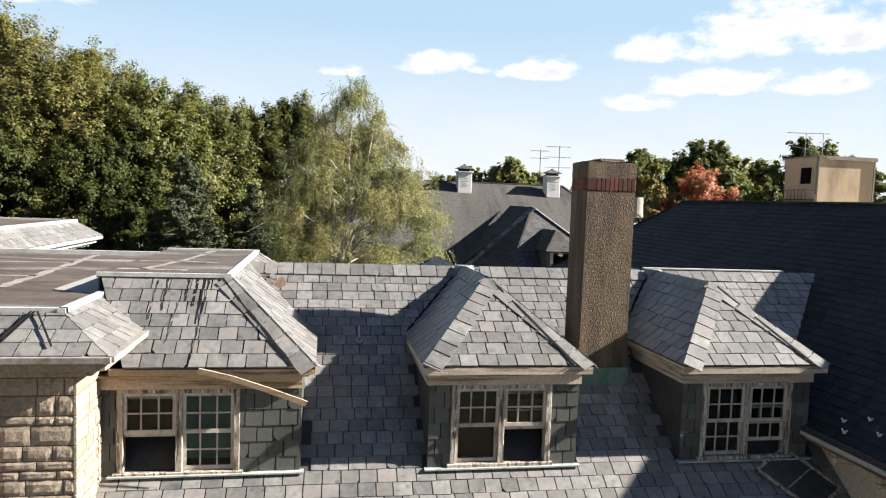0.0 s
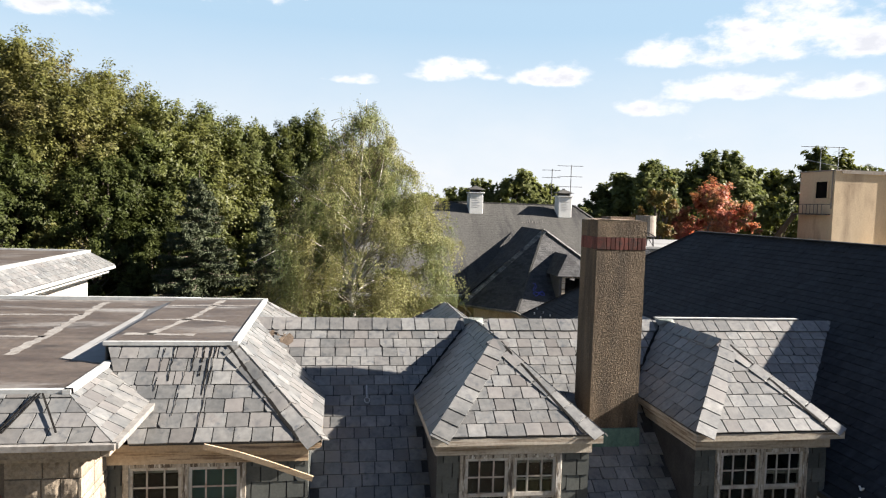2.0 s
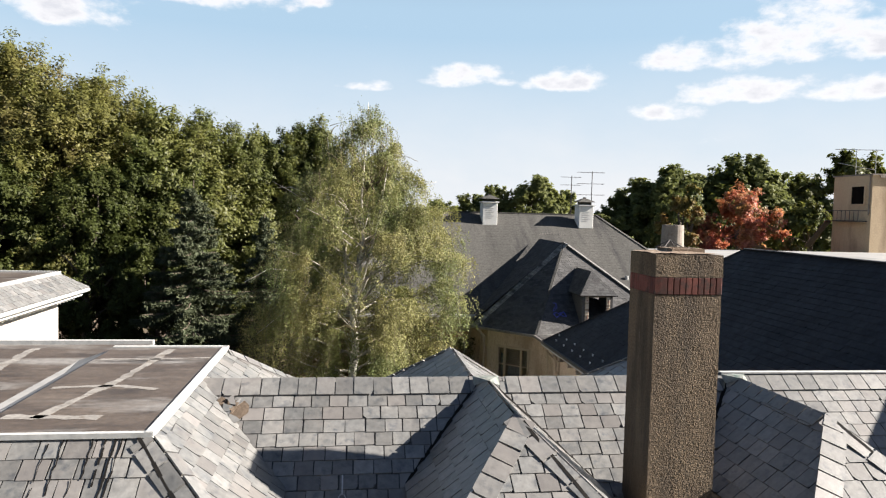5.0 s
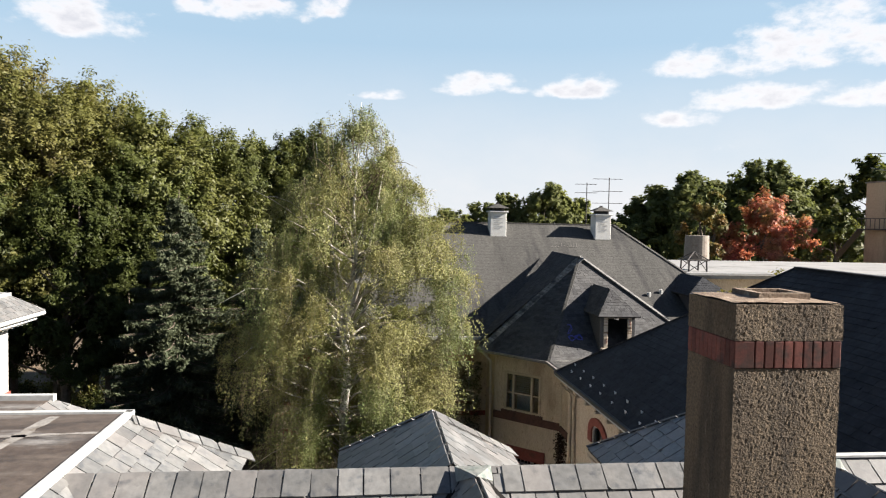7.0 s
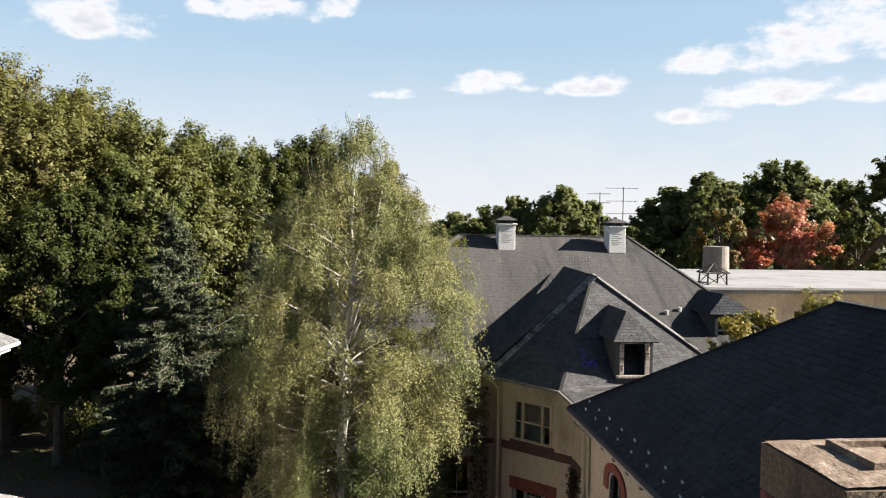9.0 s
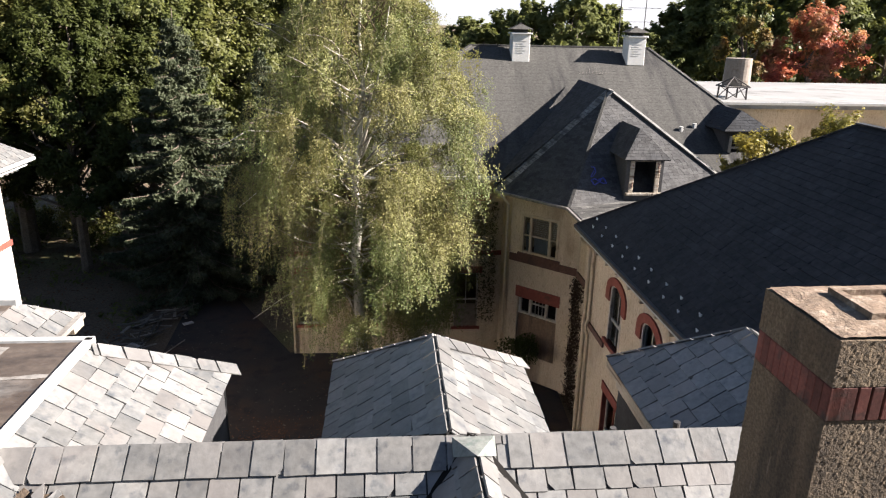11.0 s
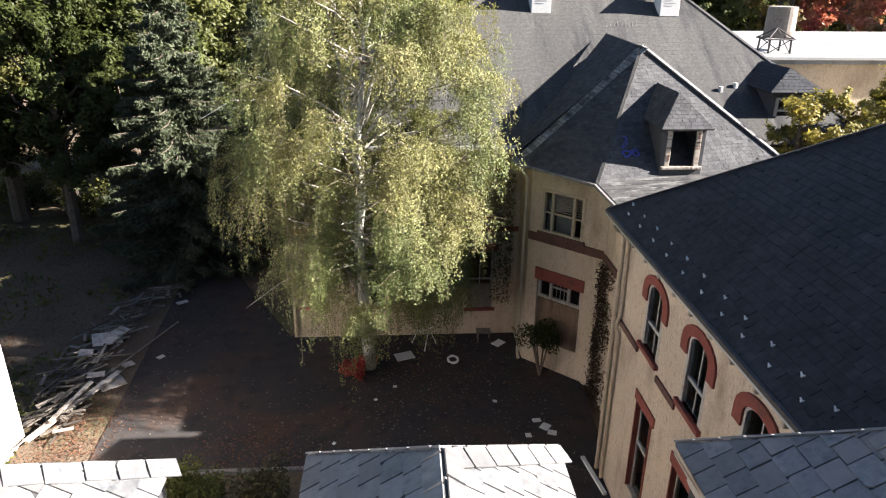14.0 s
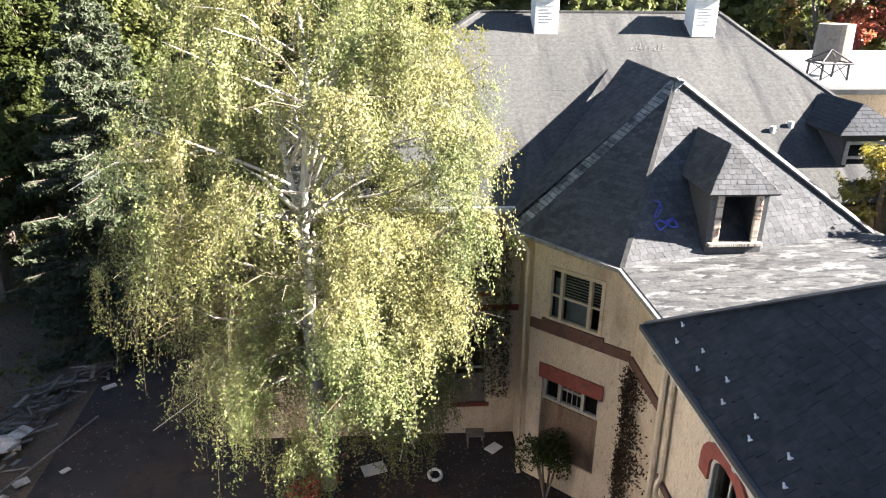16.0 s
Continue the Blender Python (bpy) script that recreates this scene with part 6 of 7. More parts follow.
part("window_sill", boxes(((17.30, 37.78, 8.87), (18.85, 38.00, 8.95))), PALE, win)
part("inner_wall", boxes(((17.40, 38.70, 8.6), (18.75, 38.75, 10.2))), ROOM_DARK, rd)
ra, rb, rc = Vector((16.95, 37.55, 10.2)), Vector((19.20, 37.55, 10.2)), Vector((18.07, 38.45, 11.0))
rr, rl, rq = Vector((18.07, 40.80, 11.0)), Vector((16.95, 39.50, 10.2)), Vector((19.20, 39.50, 10.2))
rdr = part("roof", slabs(0.08, [ra, rb, rc], [ra, rc, rr, rl], [rb, rc, rr, rq]), UNDERLAY, rd)
for k, f in enumerate(([ra, rb, rc], [rl, ra, rc, rr], [rb, rq, rr, rc])):
    cover_with(rdr, f, 0.22, 0.16, DARK_FIELD, seed=260 + k, pick=lambda p: False, name="shingle", thick=0.012, gap=0.004)

# ---------------------------------------------------------------- white flat roof, water tank, tan block
annex = thing("flat_roofed_annex", (30, 50, 0), "low tan annex with a white membrane roof", "building", kind="structure")
part("roof", slabs(0.25, [(19.4, 43.3, 10.78), (48, 43.3, 10.78), (48, 58, 10.78), (19.4, 58, 10.78)]), MEMBRANE, annex)
part("wall", boxes(((19.7, 43.6, 0), (47.7, 57.7, 10.53))), STUCCO, annex)
part("coping", beams(((19.3, 43.3, 10.8), (48, 43.3, 10.8), 0.2, 0.12), ((19.4, 43.3, 10.8), (19.4, 58, 10.8), 0.2, 0.12)), METAL, annex)
tank = thing("water_tank", (21.7, 46.6, 10.78), "grey cylindrical roof tank on a braced iron stand", "water tank")
bm = bmesh.new()
bmesh.ops.create_cone(bm, cap_ends=True, segments=24, radius1=0.74, radius2=0.7, depth=1.5, matrix=Matrix.Translation((22.0, 47.0, 12.15)))
part("tank", bm, RUSTY, tank, "weathered grey-brown tank")
def iron(name, p, q, r):
    bm = bmesh.new()
    tube(bm, [p, q], r, 6)
    part(name, bm, IRON, tank)


for i, j in ((-1, -1), (1, -1), (1, 1), (-1, 1)):
    iron("leg", (21.3 + i * 0.56, 45.9 + j * 0.54, 10.78), (21.3 + i * 0.54, 45.9 + j * 0.5, 11.5), 0.05)
    iron("rafter", (21.3 + i * 0.68, 45.9 + j * 0.6, 11.45), (21.3, 45.9, 11.95), 0.035)
for a, b in (((-1, -1), (1, -1)), ((1, -1), (1, 1)), ((1, 1), (-1, 1)), ((-1, 1), (-1, -1))):
    iron("rail", (21.3 + a[0] * 0.68, 45.9 + a[1] * 0.6, 11.45), (21.3 + b[0] * 0.68, 45.9 + b[1] * 0.6, 11.45), 0.04)
    iron("brace", (21.3 + a[0] * 0.56, 45.9 + a[1] * 0.54, 10.8), (21.3 + b[0] * 0.54, 45.9 + b[1] * 0.5, 11.45), 0.025)
tan = thing("tan_block", (50, 62, 0), "tan stucco stair tower with an iron fire escape", "building", kind="structure")
TX, TX2, TY, TY2, TT = 45.4, 51.3, 58.0, 62.8, 17.5
part("wall", boxes(((TX, TY, 0), (TX2, TY2, TT))), TAN_STUCCO, tan)
part("coping", boxes(((TX - 0.1, TY - 0.12, TT), (TX2 + 0.1, TY2 + 0.1, TT + 0.12)), ((TX + 0.6, TY - 0.16, TT - 0.22), (TX2 + 0.12, TY - 0.12, TT + 0.02))), RUSTY, tan, "weathered brown coping")
# The opening's shade is painted as a near-black panel on the wall.
win = part("window", boxes(((TX - 0.04, 58.85, 15.0), (TX + 0.02, 60.4, 16.55))), ROOM_DARK, tan, "near-black panel painted as an unlit window opening")
part("window_frame", boxes(((TX - 0.1, 58.7, 14.9), (TX - 0.02, 58.85, 16.65)), ((TX - 0.1, 60.4, 14.9), (TX - 0.02, 60.55, 16.65)), ((TX - 0.1, 58.85, 16.55), (TX - 0.02, 60.4, 16.65)), ((TX - 0.14, 58.85, 14.88), (TX - 0.02, 60.4, 15.0))), TAN_STUCCO, win)
part("downpipe", boxes(((TX2 - 0.2, TY - 0.16, 0), (TX2 - 0.06, TY - 0.02, TT - 0.2)), ((TX - 0.12, TY + 0.15, 14.0), (TX - 0.02, TY + 0.25, TT))), RUSTY, tan)
bm = bmesh.new()
for z in (13.5, 14.4):
    beam(bm, (TX - 0.9, 58.4, z), (TX - 0.9, 62.6, z), 0.06, 0.06)
    beam(bm, (TX - 0.9, 58.4, z), (TX, 58.4, z), 0.06, 0.06)
for k in range(9):
    y = 58.4 + k * 0.525
    beam(bm, (TX - 0.9, y, 13.5), (TX - 0.9, y, 14.4), 0.035, 0.035, (0, 1, 0))
beam(bm, (TX - 0.45, 58.4, 13.45), (TX - 0.45, 62.6, 13.45), 0.9, 0.06)
beam(bm, (TX - 0.6, 62.6, 13.4), (TX - 0.6, 65.4, 10.9), 0.6, 0.1)
part("fire_escape", bm, IRON, tan, "dark iron fire escape landing")
an = thing("antenna", (46.0, 60.0, TT), "wide television antenna on two thin masts", "antenna", "television antennas")
bm = bmesh.new()
tube(bm, [(45.7, 60.5, TT), (45.7, 60.5, 19.9)], 0.035, 6)
part("mast", bm, METAL, an)
bm = bmesh.new()
tube(bm, [(46.4, 59.0, TT), (46.4, 59.0, 19.8)], 0.035, 6)
part("mast", bm, METAL, an)
bm = bmesh.new()
tube(bm, [(43.9, 60.9, 19.9), (46.9, 58.9, 19.75)], 0.03, 5)
tube(bm, [(44.2, 60.9, 18.7), (46.4, 59.0, 18.0)], 0.025, 5)
for k in range(7):
    w = k / 6
    x, y = 43.9 + 3.0 * w, 60.9 - 2.0 * w
    tube(bm, [(x - 0.2, y - 0.3, 19.9 - 0.15 * w), (x + 0.2, y + 0.3, 19.9 - 0.15 * w)], 0.015, 4)
part("boom", bm, METAL, an)

# ---------------------------------------------------------------- pale west wing
west = thing("west_wing", (-12, 24, 0), "pale stucco wing with slate skirt and white dentilled cornice", "house wing", kind="structure")
part("wall", boxes(((-20, 18.6, 0), (-10.0, 30.85, 9.85))), PALE_WALL, west)
part("string_course", boxes(((-20, 18.6, 7.33), (-9.95, 30.9, 7.52))), BRICK_TRIM, west, "red brick band")
part("cornice", boxes(((-20, 18.6, 9.85), (-9.3, 31.35, 9.99)), bevel=0.03), PALE, west, "white cornice")
part("gutter", boxes(((-20, 18.6, 10.01), (-9.1, 31.55, 10.14)), bevel=0.03), FLASHING, west)
bm = bmesh.new()
for k in range(38):
    y = 20 + k * 0.3
    box(bm, (-9.97, y, 9.72), (-9.55, y + 0.12, 9.84))
for k in range(8):
    x = -9.75 - k * 0.3
    box(bm, (x, 31.02, 9.72), (x + 0.12, 31.24, 9.84))
part("dentils", bm, PALE, west, "row of white dentil blocks")
wr = part("roof", slabs(0.05, [(-9.13, 18.6, 10.16), (-9.13, 31.52, 10.16), (-9.9, 30.7, 10.76), (-9.9, 18.6, 10.76)], [(-9.13, 31.52, 10.16), (-20, 31.52, 10.16), (-20, 30.7, 10.76), (-9.9, 30.7, 10.76)]), UNDERLAY, west)
cover_with(wr, [(-9.13, 18.6, 10.16), (-9.13, 31.52, 10.16), (-9.9, 30.7, 10.76), (-9.9, 18.6, 10.76)], 0.28, 0.23, SLATE_FIELD, seed=281, pick=lambda p: False)
cover_with(wr, [(-9.13, 31.52, 10.16), (-14, 31.52, 10.16), (-14, 30.7, 10.76), (-9.9, 30.7, 10.76)], 0.28, 0.23, SLATE_FIELD, seed=282, pick=lambda p: False)
part("deck", slabs(0.06, [(-20, 18.6, 10.78), (-9.95, 18.6, 10.78), (-9.95, 30.65, 10.78), (-20, 30.65, 10.78)]), TAR, west)
part("edge_flashing", beams(((-9.9, 18.6, 10.79), (-9.9, 30.72, 10.79), 0.14, 0.1), ((-9.85, 30.7, 10.79), (-20, 30.7, 10.79), 0.14, 0.1)), FLASHING, west)


# ---------------------------------------------------------------- trees
def leaf_part(name, at, size, material, parent, seed, long=1.35, flat=0.0, label="", face=None):
    """Many small pointed leaves, each facing its own way; flat pulls their faces upward."""
    rng = np.random.default_rng(seed)
    n = len(at)
    up = rng.normal(size=(n, 3)) * 0.6 + np.array([0, 0, flat]) + (0.0 if face is None else face)
    a = np.cross(up, rng.normal(size=(n, 3)))
    a /= np.linalg.norm(a, axis=1)[:, None] + 1e-9
    b = np.cross(a, up)
    b /= np.linalg.norm(b, axis=1)[:, None] + 1e-9
    s = np.asarray(size) * rng.uniform(0.65, 1.25, n)
    a, b = a * (s * long * 0.5)[:, None], b * (s * 0.5)[:, None]
    co = np.stack([at - a, at + a * 0.25 + b, at + a - b * 0.45], axis=1).reshape(-1, 3)
    me = bpy.data.meshes.new(name)
    me.vertices.add(3 * n)
    me.vertices.foreach_set("co", co.astype(np.float32).ravel())
    me.loops.add(3 * n)
    me.loops.foreach_set("vertex_index", np.arange(3 * n, dtype=np.int32))
    me.polygons.add(n)
    me.polygons.foreach_set("loop_start", np.arange(0, 3 * n, 3, dtype=np.int32))
    me.update(calc_edges=True)
    me.materials.append(material)
    return tagged(attach(new(name, me), parent), label)


def bent(p, q, sag, rng, k=5):
    p, q = np.array(p, float), np.array(q, float)
    side = rng.normal(size=3) * 0.12 * np.linalg.norm(q - p)
    return [tuple(p + (q - p) * t + side * math.sin(t * 3.1) + np.array([0, 0, sag * 4 * t * (1 - t)])) for t in np.linspace(0, 1, k)]


def broadleaf(at, height, radius, material, seed, label, clumps=70, per=330, leaf=0.3, low=0.22, bark=None):
    """A broadleaf tree: boughs spread over an uneven envelope, each carrying sprays of leaves that point outward and up."""
    rng = np.random.default_rng(seed)
    t = thing("tree", (0, 0, 0), label, "tree")
    bm = bmesh.new()
    top = height * 0.72
    tube(bm, [(0, 0, -0.3), (0.1, 0.05, height * 0.2), (-0.1, 0.1, height * 0.45), (0.1, 0, top)], [radius * 0.085, radius * 0.065, radius * 0.05, 0.05], 8)
    boughs = max(14, clumps // 9)
    pts, faces = [], []
    for k in range(boughs):
        z = low + 0.06 + (0.89 - low) * ((k + rng.uniform(0.1, 0.9)) / boughs) ** 0.85
        prof = math.sin(min(1, (1.04 - z) / 0.48) * 1.5) ** 0.85 * (0.7 + 0.3 * min(1, (z - low) / 0.2))
        a = k * 2.4 + rng.uniform(-0.5, 0.5)
        size = radius * rng.uniform(0.28, 0.42)
        reach = max(0.0, radius * prof * rng.uniform(0.82, 1.12) - size * 0.75)
        c = np.array([reach * math.cos(a), reach * math.sin(a), height * z * 0.93 - 0.3 * size])
        out = np.array([math.cos(a) * (1 - 0.6 * z), math.sin(a) * (1 - 0.6 * z), 0.15 + 0.9 * z])
        out /= np.linalg.norm(out)
        tube(bm, bent((0, 0, min(c[2] * 0.72, top)), tuple(c), 0.3, rng), [0.15, 0.12, 0.09, 0.06, 0.03], 5)
        for s in range(max(5, clumps // boughs)):
            d = rng.normal(size=3) + out * 0.9
            d /= np.linalg.norm(d)
            ln = size * rng.uniform(0.75, 1.2)
            w = rng.uniform(0.25, 1.0, per) ** 0.8
            spread = size * 0.17 * (1.25 - 0.75 * w)
            line = c + d * (ln * w)[:, None] + np.array([0, 0, 0.22 * ln]) * (w ** 2)[:, None]
            jit = rng.normal(size=(per, 3)) * spread[:, None] * np.array([1.0, 1.0, 0.75])
            pts.append(line + jit)
            faces.append(np.repeat((d * 0.75 + out * 0.55)[None], per, 0) + jit / (size * 0.4))
            if s % 4 == 0:
                tube(bm, [tuple(c), tuple(c + d * ln * 0.5), tuple(c + d * ln * 0.95)], [0.04, 0.025, 0.01], 4)
    part("trunk", bm, bark or BARK, t)
    leaf_part("crown", np.concatenate(pts), leaf, material, t, seed + 1, flat=0.3, face=np.concatenate(faces))
    t.matrix_basis = pose(*at, 0, 0, math.degrees(rng.uniform(0, 6.28)))
    return t


def spruce(at, height, radius, seed, label):
    rng = np.random.default_rng(seed)
    t = thing("spruce", (0, 0, 0), label, "conifer")
    bm = bmesh.new()
    tube(bm, [(0, 0, -0.3), (0, 0, height * 0.5), (0, 0, height)], [0.28, 0.16, 0.02], 8)
    pts, sizes = [], []
    z = 1.2
    while z < height - 0.2:
        reach = radius * (1 - z / height) ** 0.8 + 0.12
        count = int(6 + 5 * (1 - z / height))
        for k in range(count):
            a = rng.uniform(0, math.tau)
            ln = reach * rng.uniform(0.75, 1.1)
            m = int(55 + 130 * ln)
            s = rng.uniform(0, 1, m) ** 0.7
            drop = -0.35 * ln * s + 0.22 * ln * s ** 3
            wid = rng.normal(size=m) * (0.16 * ln * (1 - s) + 0.05)
            pts.append(np.stack([math.cos(a) * ln * s - math.sin(a) * wid, math.sin(a) * ln * s + math.cos(a) * wid, z + drop - np.abs(rng.normal(size=m)) * 0.12], 1))
            tube(bm, [(0, 0, z), (math.cos(a) * ln * 0.5, math.sin(a) * ln * 0.5, z - 0.15 * ln), (math.cos(a) * ln, math.sin(a) * ln, z - 0.13 * ln)], [0.04, 0.03, 0.01], 4)
        z += rng.uniform(0.28, 0.42)
    part("trunk", bm, BARK, t)
    leaf_part("needles", np.concatenate(pts), 0.125, NEEDLE, t, seed + 1, long=2.3)
    t.matrix_basis = pose(*at)
    return t


def birch(at, height, seed):
    """A weeping birch: pale forked trunk, arching limbs, and hanging strands of small leaves gathered in tresses."""
    rng = np.random.default_rng(seed)
    t = thing("birch", (0, 0, 0), "tall weeping birch with white trunk and yellow-green leaves", "tree")
    bm = bmesh.new()
    trunk = [(0.3, -0.1, -0.3), (0.15, 0, 2.5), (0.0, 0.1, 5.5), (0.16, 0, 7.2), (0.02, 0.05, 8.6), (0.22, 0.1, 10.2), (0.42, 0.05, 12.0), (0.3, 0.0, 14.0), (0.45, 0.1, 16.2), (0.55, 0.1, height)]
    tube(bm, trunk, [0.26, 0.22, 0.18, 0.16, 0.14, 0.11, 0.085, 0.055, 0.03, 0.008], 9)
    part("trunk", bm, BIRCH_BARK, t, "white forked birch trunk", smooth=True)
    stems = []

    def stem(name, path, r0, r1, material):
        b = bmesh.new()
        k = len(path) - 1
        tube(b, path, [r0 + (r1 - r0) * i / k for i in range(k + 1)], 7)
        part(name, b, material, t, smooth=True)
        stems.append(path)

    stem("leader", [(0.05, 0.05, 8.4), (-0.25, 0.1, 10.0), (-0.5, 0.2, 12.0), (-1.0, 0.25, 14.5), (-1.25, 0.3, 16.6)], 0.11, 0.012, BIRCH_BARK)
    stem("leader", [(0.2, 0.05, 9.6), (0.75, -0.1, 11.4), (1.15, 0.0, 13.4), (1.5, 0.1, 15.6)], 0.085, 0.012, BIRCH_BARK)
    for path, r0 in (([(0.03, 0.0, 8.8), (-0.7, -0.5, 9.9), (-1.7, -1.2, 10.9), (-2.5, -1.9, 10.8), (-3.4, -2.5, 10.9), (-4.3, -2.9, 10.4)], 0.075),
                     ([(0.0, 0.0, 8.2), (-0.8, -0.7, 9.0), (-1.8, -1.5, 9.3), (-2.9, -2.2, 9.0), (-3.9, -2.5, 8.2)], 0.06),
                     ([(0.1, 0.0, 8.9), (0.9, -0.7, 10.0), (1.9, -1.5, 10.9), (3.0, -2.1, 11.3), (4.2, -2.5, 11.2)], 0.07),
                     ([(0.1, 0.0, 7.4), (1.2, -0.9, 8.0), (2.4, -1.7, 8.3), (3.8, -2.2, 7.9)], 0.06),
                     ([(0.05, 0.0, 4.8), (-1.4, -1.2, 5.0), (-2.6, -1.9, 4.6), (-3.7, -2.3, 3.9)], 0.03),
                     ([(0.1, 0.0, 4.2), (1.5, -0.8, 4.6), (2.6, -1.4, 4.4), (3.6, -1.7, 4.0)], 0.03)):
        stem("limb", path, r0 * 0.95, 0.008 if r0 > 0.04 else 0.006, BIRCH_BARK if r0 > 0.04 else LIMB)
    levels, reach_at = (1.0, 4, 6.7, 10, 12, 14, 15.5, 16.6, 17.6, 18.6), (2.5, 4.3, 5.2, 5.4, 5.0, 3.8, 2.4, 1.4, 0.7, 0.2)
    for k in range(110):
        z0 = 2.6 + (height - 3.6) * (k / 110) ** 0.84
        a = k * 2.399 + rng.uniform(-0.4, 0.4)
        ln = float(np.interp(min(z0 + 1.2, 18.6), levels, reach_at)) * rng.uniform(0.5, 0.88)
        rise = ln * (rng.uniform(0.1, 0.45) + 0.55 * min(1.0, max(0.0, (z0 - 8.5) / 6.0)))
        lean = 0.3 if k % 3 == 0 else (-1.0 * max(0.0, (z0 - 8) / 8) if k % 3 == 1 else 1.1 * max(0.0, (z0 - 9) / 6))
        base = (lean, 0.08, z0)
        tip = (base[0] * 0.6 + 0.3 + math.cos(a) * ln, 0.08 + math.sin(a) * ln, min(z0 + rise, height - 0.3))
        r = 0.018 + 0.0075 * ln
        stem("limb", bent(base, tip, 0.1 * ln, rng, 6), r, 0.006, LIMB if z0 < 13 else TWIG)
    for k in range(26):
        z0 = rng.uniform(3.2, 9.5)
        a = rng.uniform(0, math.tau)
        ln = rng.uniform(1.2, 3.4)
        stem("limb", bent((0.1, 0.08, z0), (0.5 + math.cos(a) * ln, math.sin(a) * ln, z0 + rng.uniform(-0.3, 0.7)), 0.3, rng, 5), 0.028, 0.006, LIMB)

    def axis(z):
        """How far the crown's middle stands off the trunk at the height z."""
        return float(np.interp(z, (0, 8, 13, 16, 18.6), (0.4, 0.4, 0.8, 0.55, 0.45)))

    pts, faces = [], []
    twig = bmesh.new()
    for path in stems:
        p = np.array(path)
        seg = np.linalg.norm(np.diff(p, axis=0), axis=1)
        ln = float(seg.sum())
        for s in range(int(4 + 2.9 * ln)):
            u = rng.uniform(0.25, 1.0) ** 0.75 * (len(p) - 1)
            i = min(int(u), len(p) - 2)
            node = p[i] + (p[i + 1] - p[i]) * (u - i)
            out = np.array([node[0] - 0.15, node[1], 0.0])
            out = out / (np.linalg.norm(out) + 0.2) + rng.normal(size=3) * np.array([0.7, 0.7, 0.0])
            far = rng.uniform(0.35, 1.25) * (0.7 if node[2] > 15 else 1.0)
            up = rng.uniform(0.1, 0.5) if node[2] < 13.5 else rng.uniform(0.5, 1.2)
            elbow = node + out * far * 0.6 + np.array([0, 0, up * 0.8])
            end = node + out * far + np.array([0, 0, up * (0.6 if node[2] < 14.5 else 1.1)])
            if math.hypot(end[0] - axis(end[2]), end[1]) > float(np.interp(end[2], levels, reach_at)) * rng.uniform(0.9, 1.08):
                continue
            tube(twig, [tuple(node), tuple(elbow), tuple(end)], [0.012, 0.008, 0.005], 3)
            for h in range(rng.integers(5, 9)):
                start = elbow + (end - elbow) * rng.uniform(-0.5, 1.05) + rng.normal(size=3) * np.array([0.13, 0.13, 0.08])
                if abs(start[0] - 0.2) < 0.75 and start[1] < 0.4 and 4.5 < start[2] < 13.5 and rng.random() < 0.8:
                    continue
                if math.hypot(start[0] - axis(start[2]), start[1]) > float(np.interp(start[2], levels, reach_at)) * rng.uniform(0.86, 1.06):
                    continue
                hang = rng.uniform(0.4, 1.7) * (1.2 - 0.5 * start[2] / height)
                if start[2] < 10 and rng.random() < (0.15 if abs(start[0] - 0.6) > 2.6 else 0.3):
                    hang *= rng.uniform(1.2, 2.0)
                floor = 1.0 + 1.15 * max(0.0, abs(start[0] - 0.6) - 1.5) + rng.uniform(-0.5, 0.9)
                if start[2] < floor + 0.5:
                    if rng.random() < 0.5:
                        continue
                    floor = start[2] - 0.6
                hang = min(hang, start[2] - floor)
                if start[2] > 15.5:
                    hang *= 0.55
                m = int(13 + 40 * hang)
                if start[0] < -1.3 and start[2] < 8:
                    m = m // 3
                w = np.sort(rng.uniform(0, 1, m))
                sway = rng.normal(size=2) * 0.14
                line = start + np.stack([out[0] * 0.25 * np.sqrt(w) + sway[0] * w, out[1] * 0.25 * np.sqrt(w) + sway[1] * w, 0.1 * np.sin(w * 3) - hang * w ** 1.3], 1)
                pts.append(line + rng.normal(size=(m, 3)) * np.array([0.07, 0.07, 0.06]))
                faces.append(np.repeat((out * 0.8)[None], m, 0))
                if h % 2 == 0:
                    q = line[:: max(1, m // 4)]
                    if len(q) > 2:
                        tube(twig, [tuple(x) for x in q], 0.005, 3)
    # bare-tipped upright shoots at the top
    for k in range(46):
        z = rng.uniform(14.5, 17.2)
        env = float(np.interp(z, levels, reach_at))
        a = rng.uniform(0, math.tau)
        r = 0.8 * env * math.sqrt(rng.uniform(0, 1))
        foot = np.array([0.4 + r * math.cos(a), r * math.sin(a), z])
        tip = foot + np.array([0.3 * math.cos(a), 0.3 * math.sin(a), rng.uniform(0.7, 1.5)])
        tube(twig, [tuple(foot), tuple((foot + tip) / 2 + rng.normal(size=3) * 0.05), tuple(tip)], [0.012, 0.008, 0.004], 3)
        w = rng.uniform(0, 1, 60) ** 1.3
        pts.append(foot + (tip - foot) * w[:, None] + rng.normal(size=(60, 3)) * np.array([0.1, 0.1, 0.08]))
        faces.append(np.zeros((60, 3)))
    tagged(part("twig", twig, TWIG, t), kind="stuff")
    leaf_part("crown", np.concatenate(pts), 0.057, LEAF_BIRCH, t, seed + 1, long=1.4, face=np.concatenate(faces), flat=0.25, label="hanging curtains of yellow-green leaves")
    t.matrix_basis = pose(*at)
    return t


birch((0.95, 34.7, 0.0), 18.2, 7)
spruce((-4.6, 47.8, 0.0), 13.0, 3.8, 22, "dark green spruce behind the birch")
spruce((-8.45, 45.8, 0.0), 14.9, 5.2, 21, "blue-green spruce among broadleaf trees")
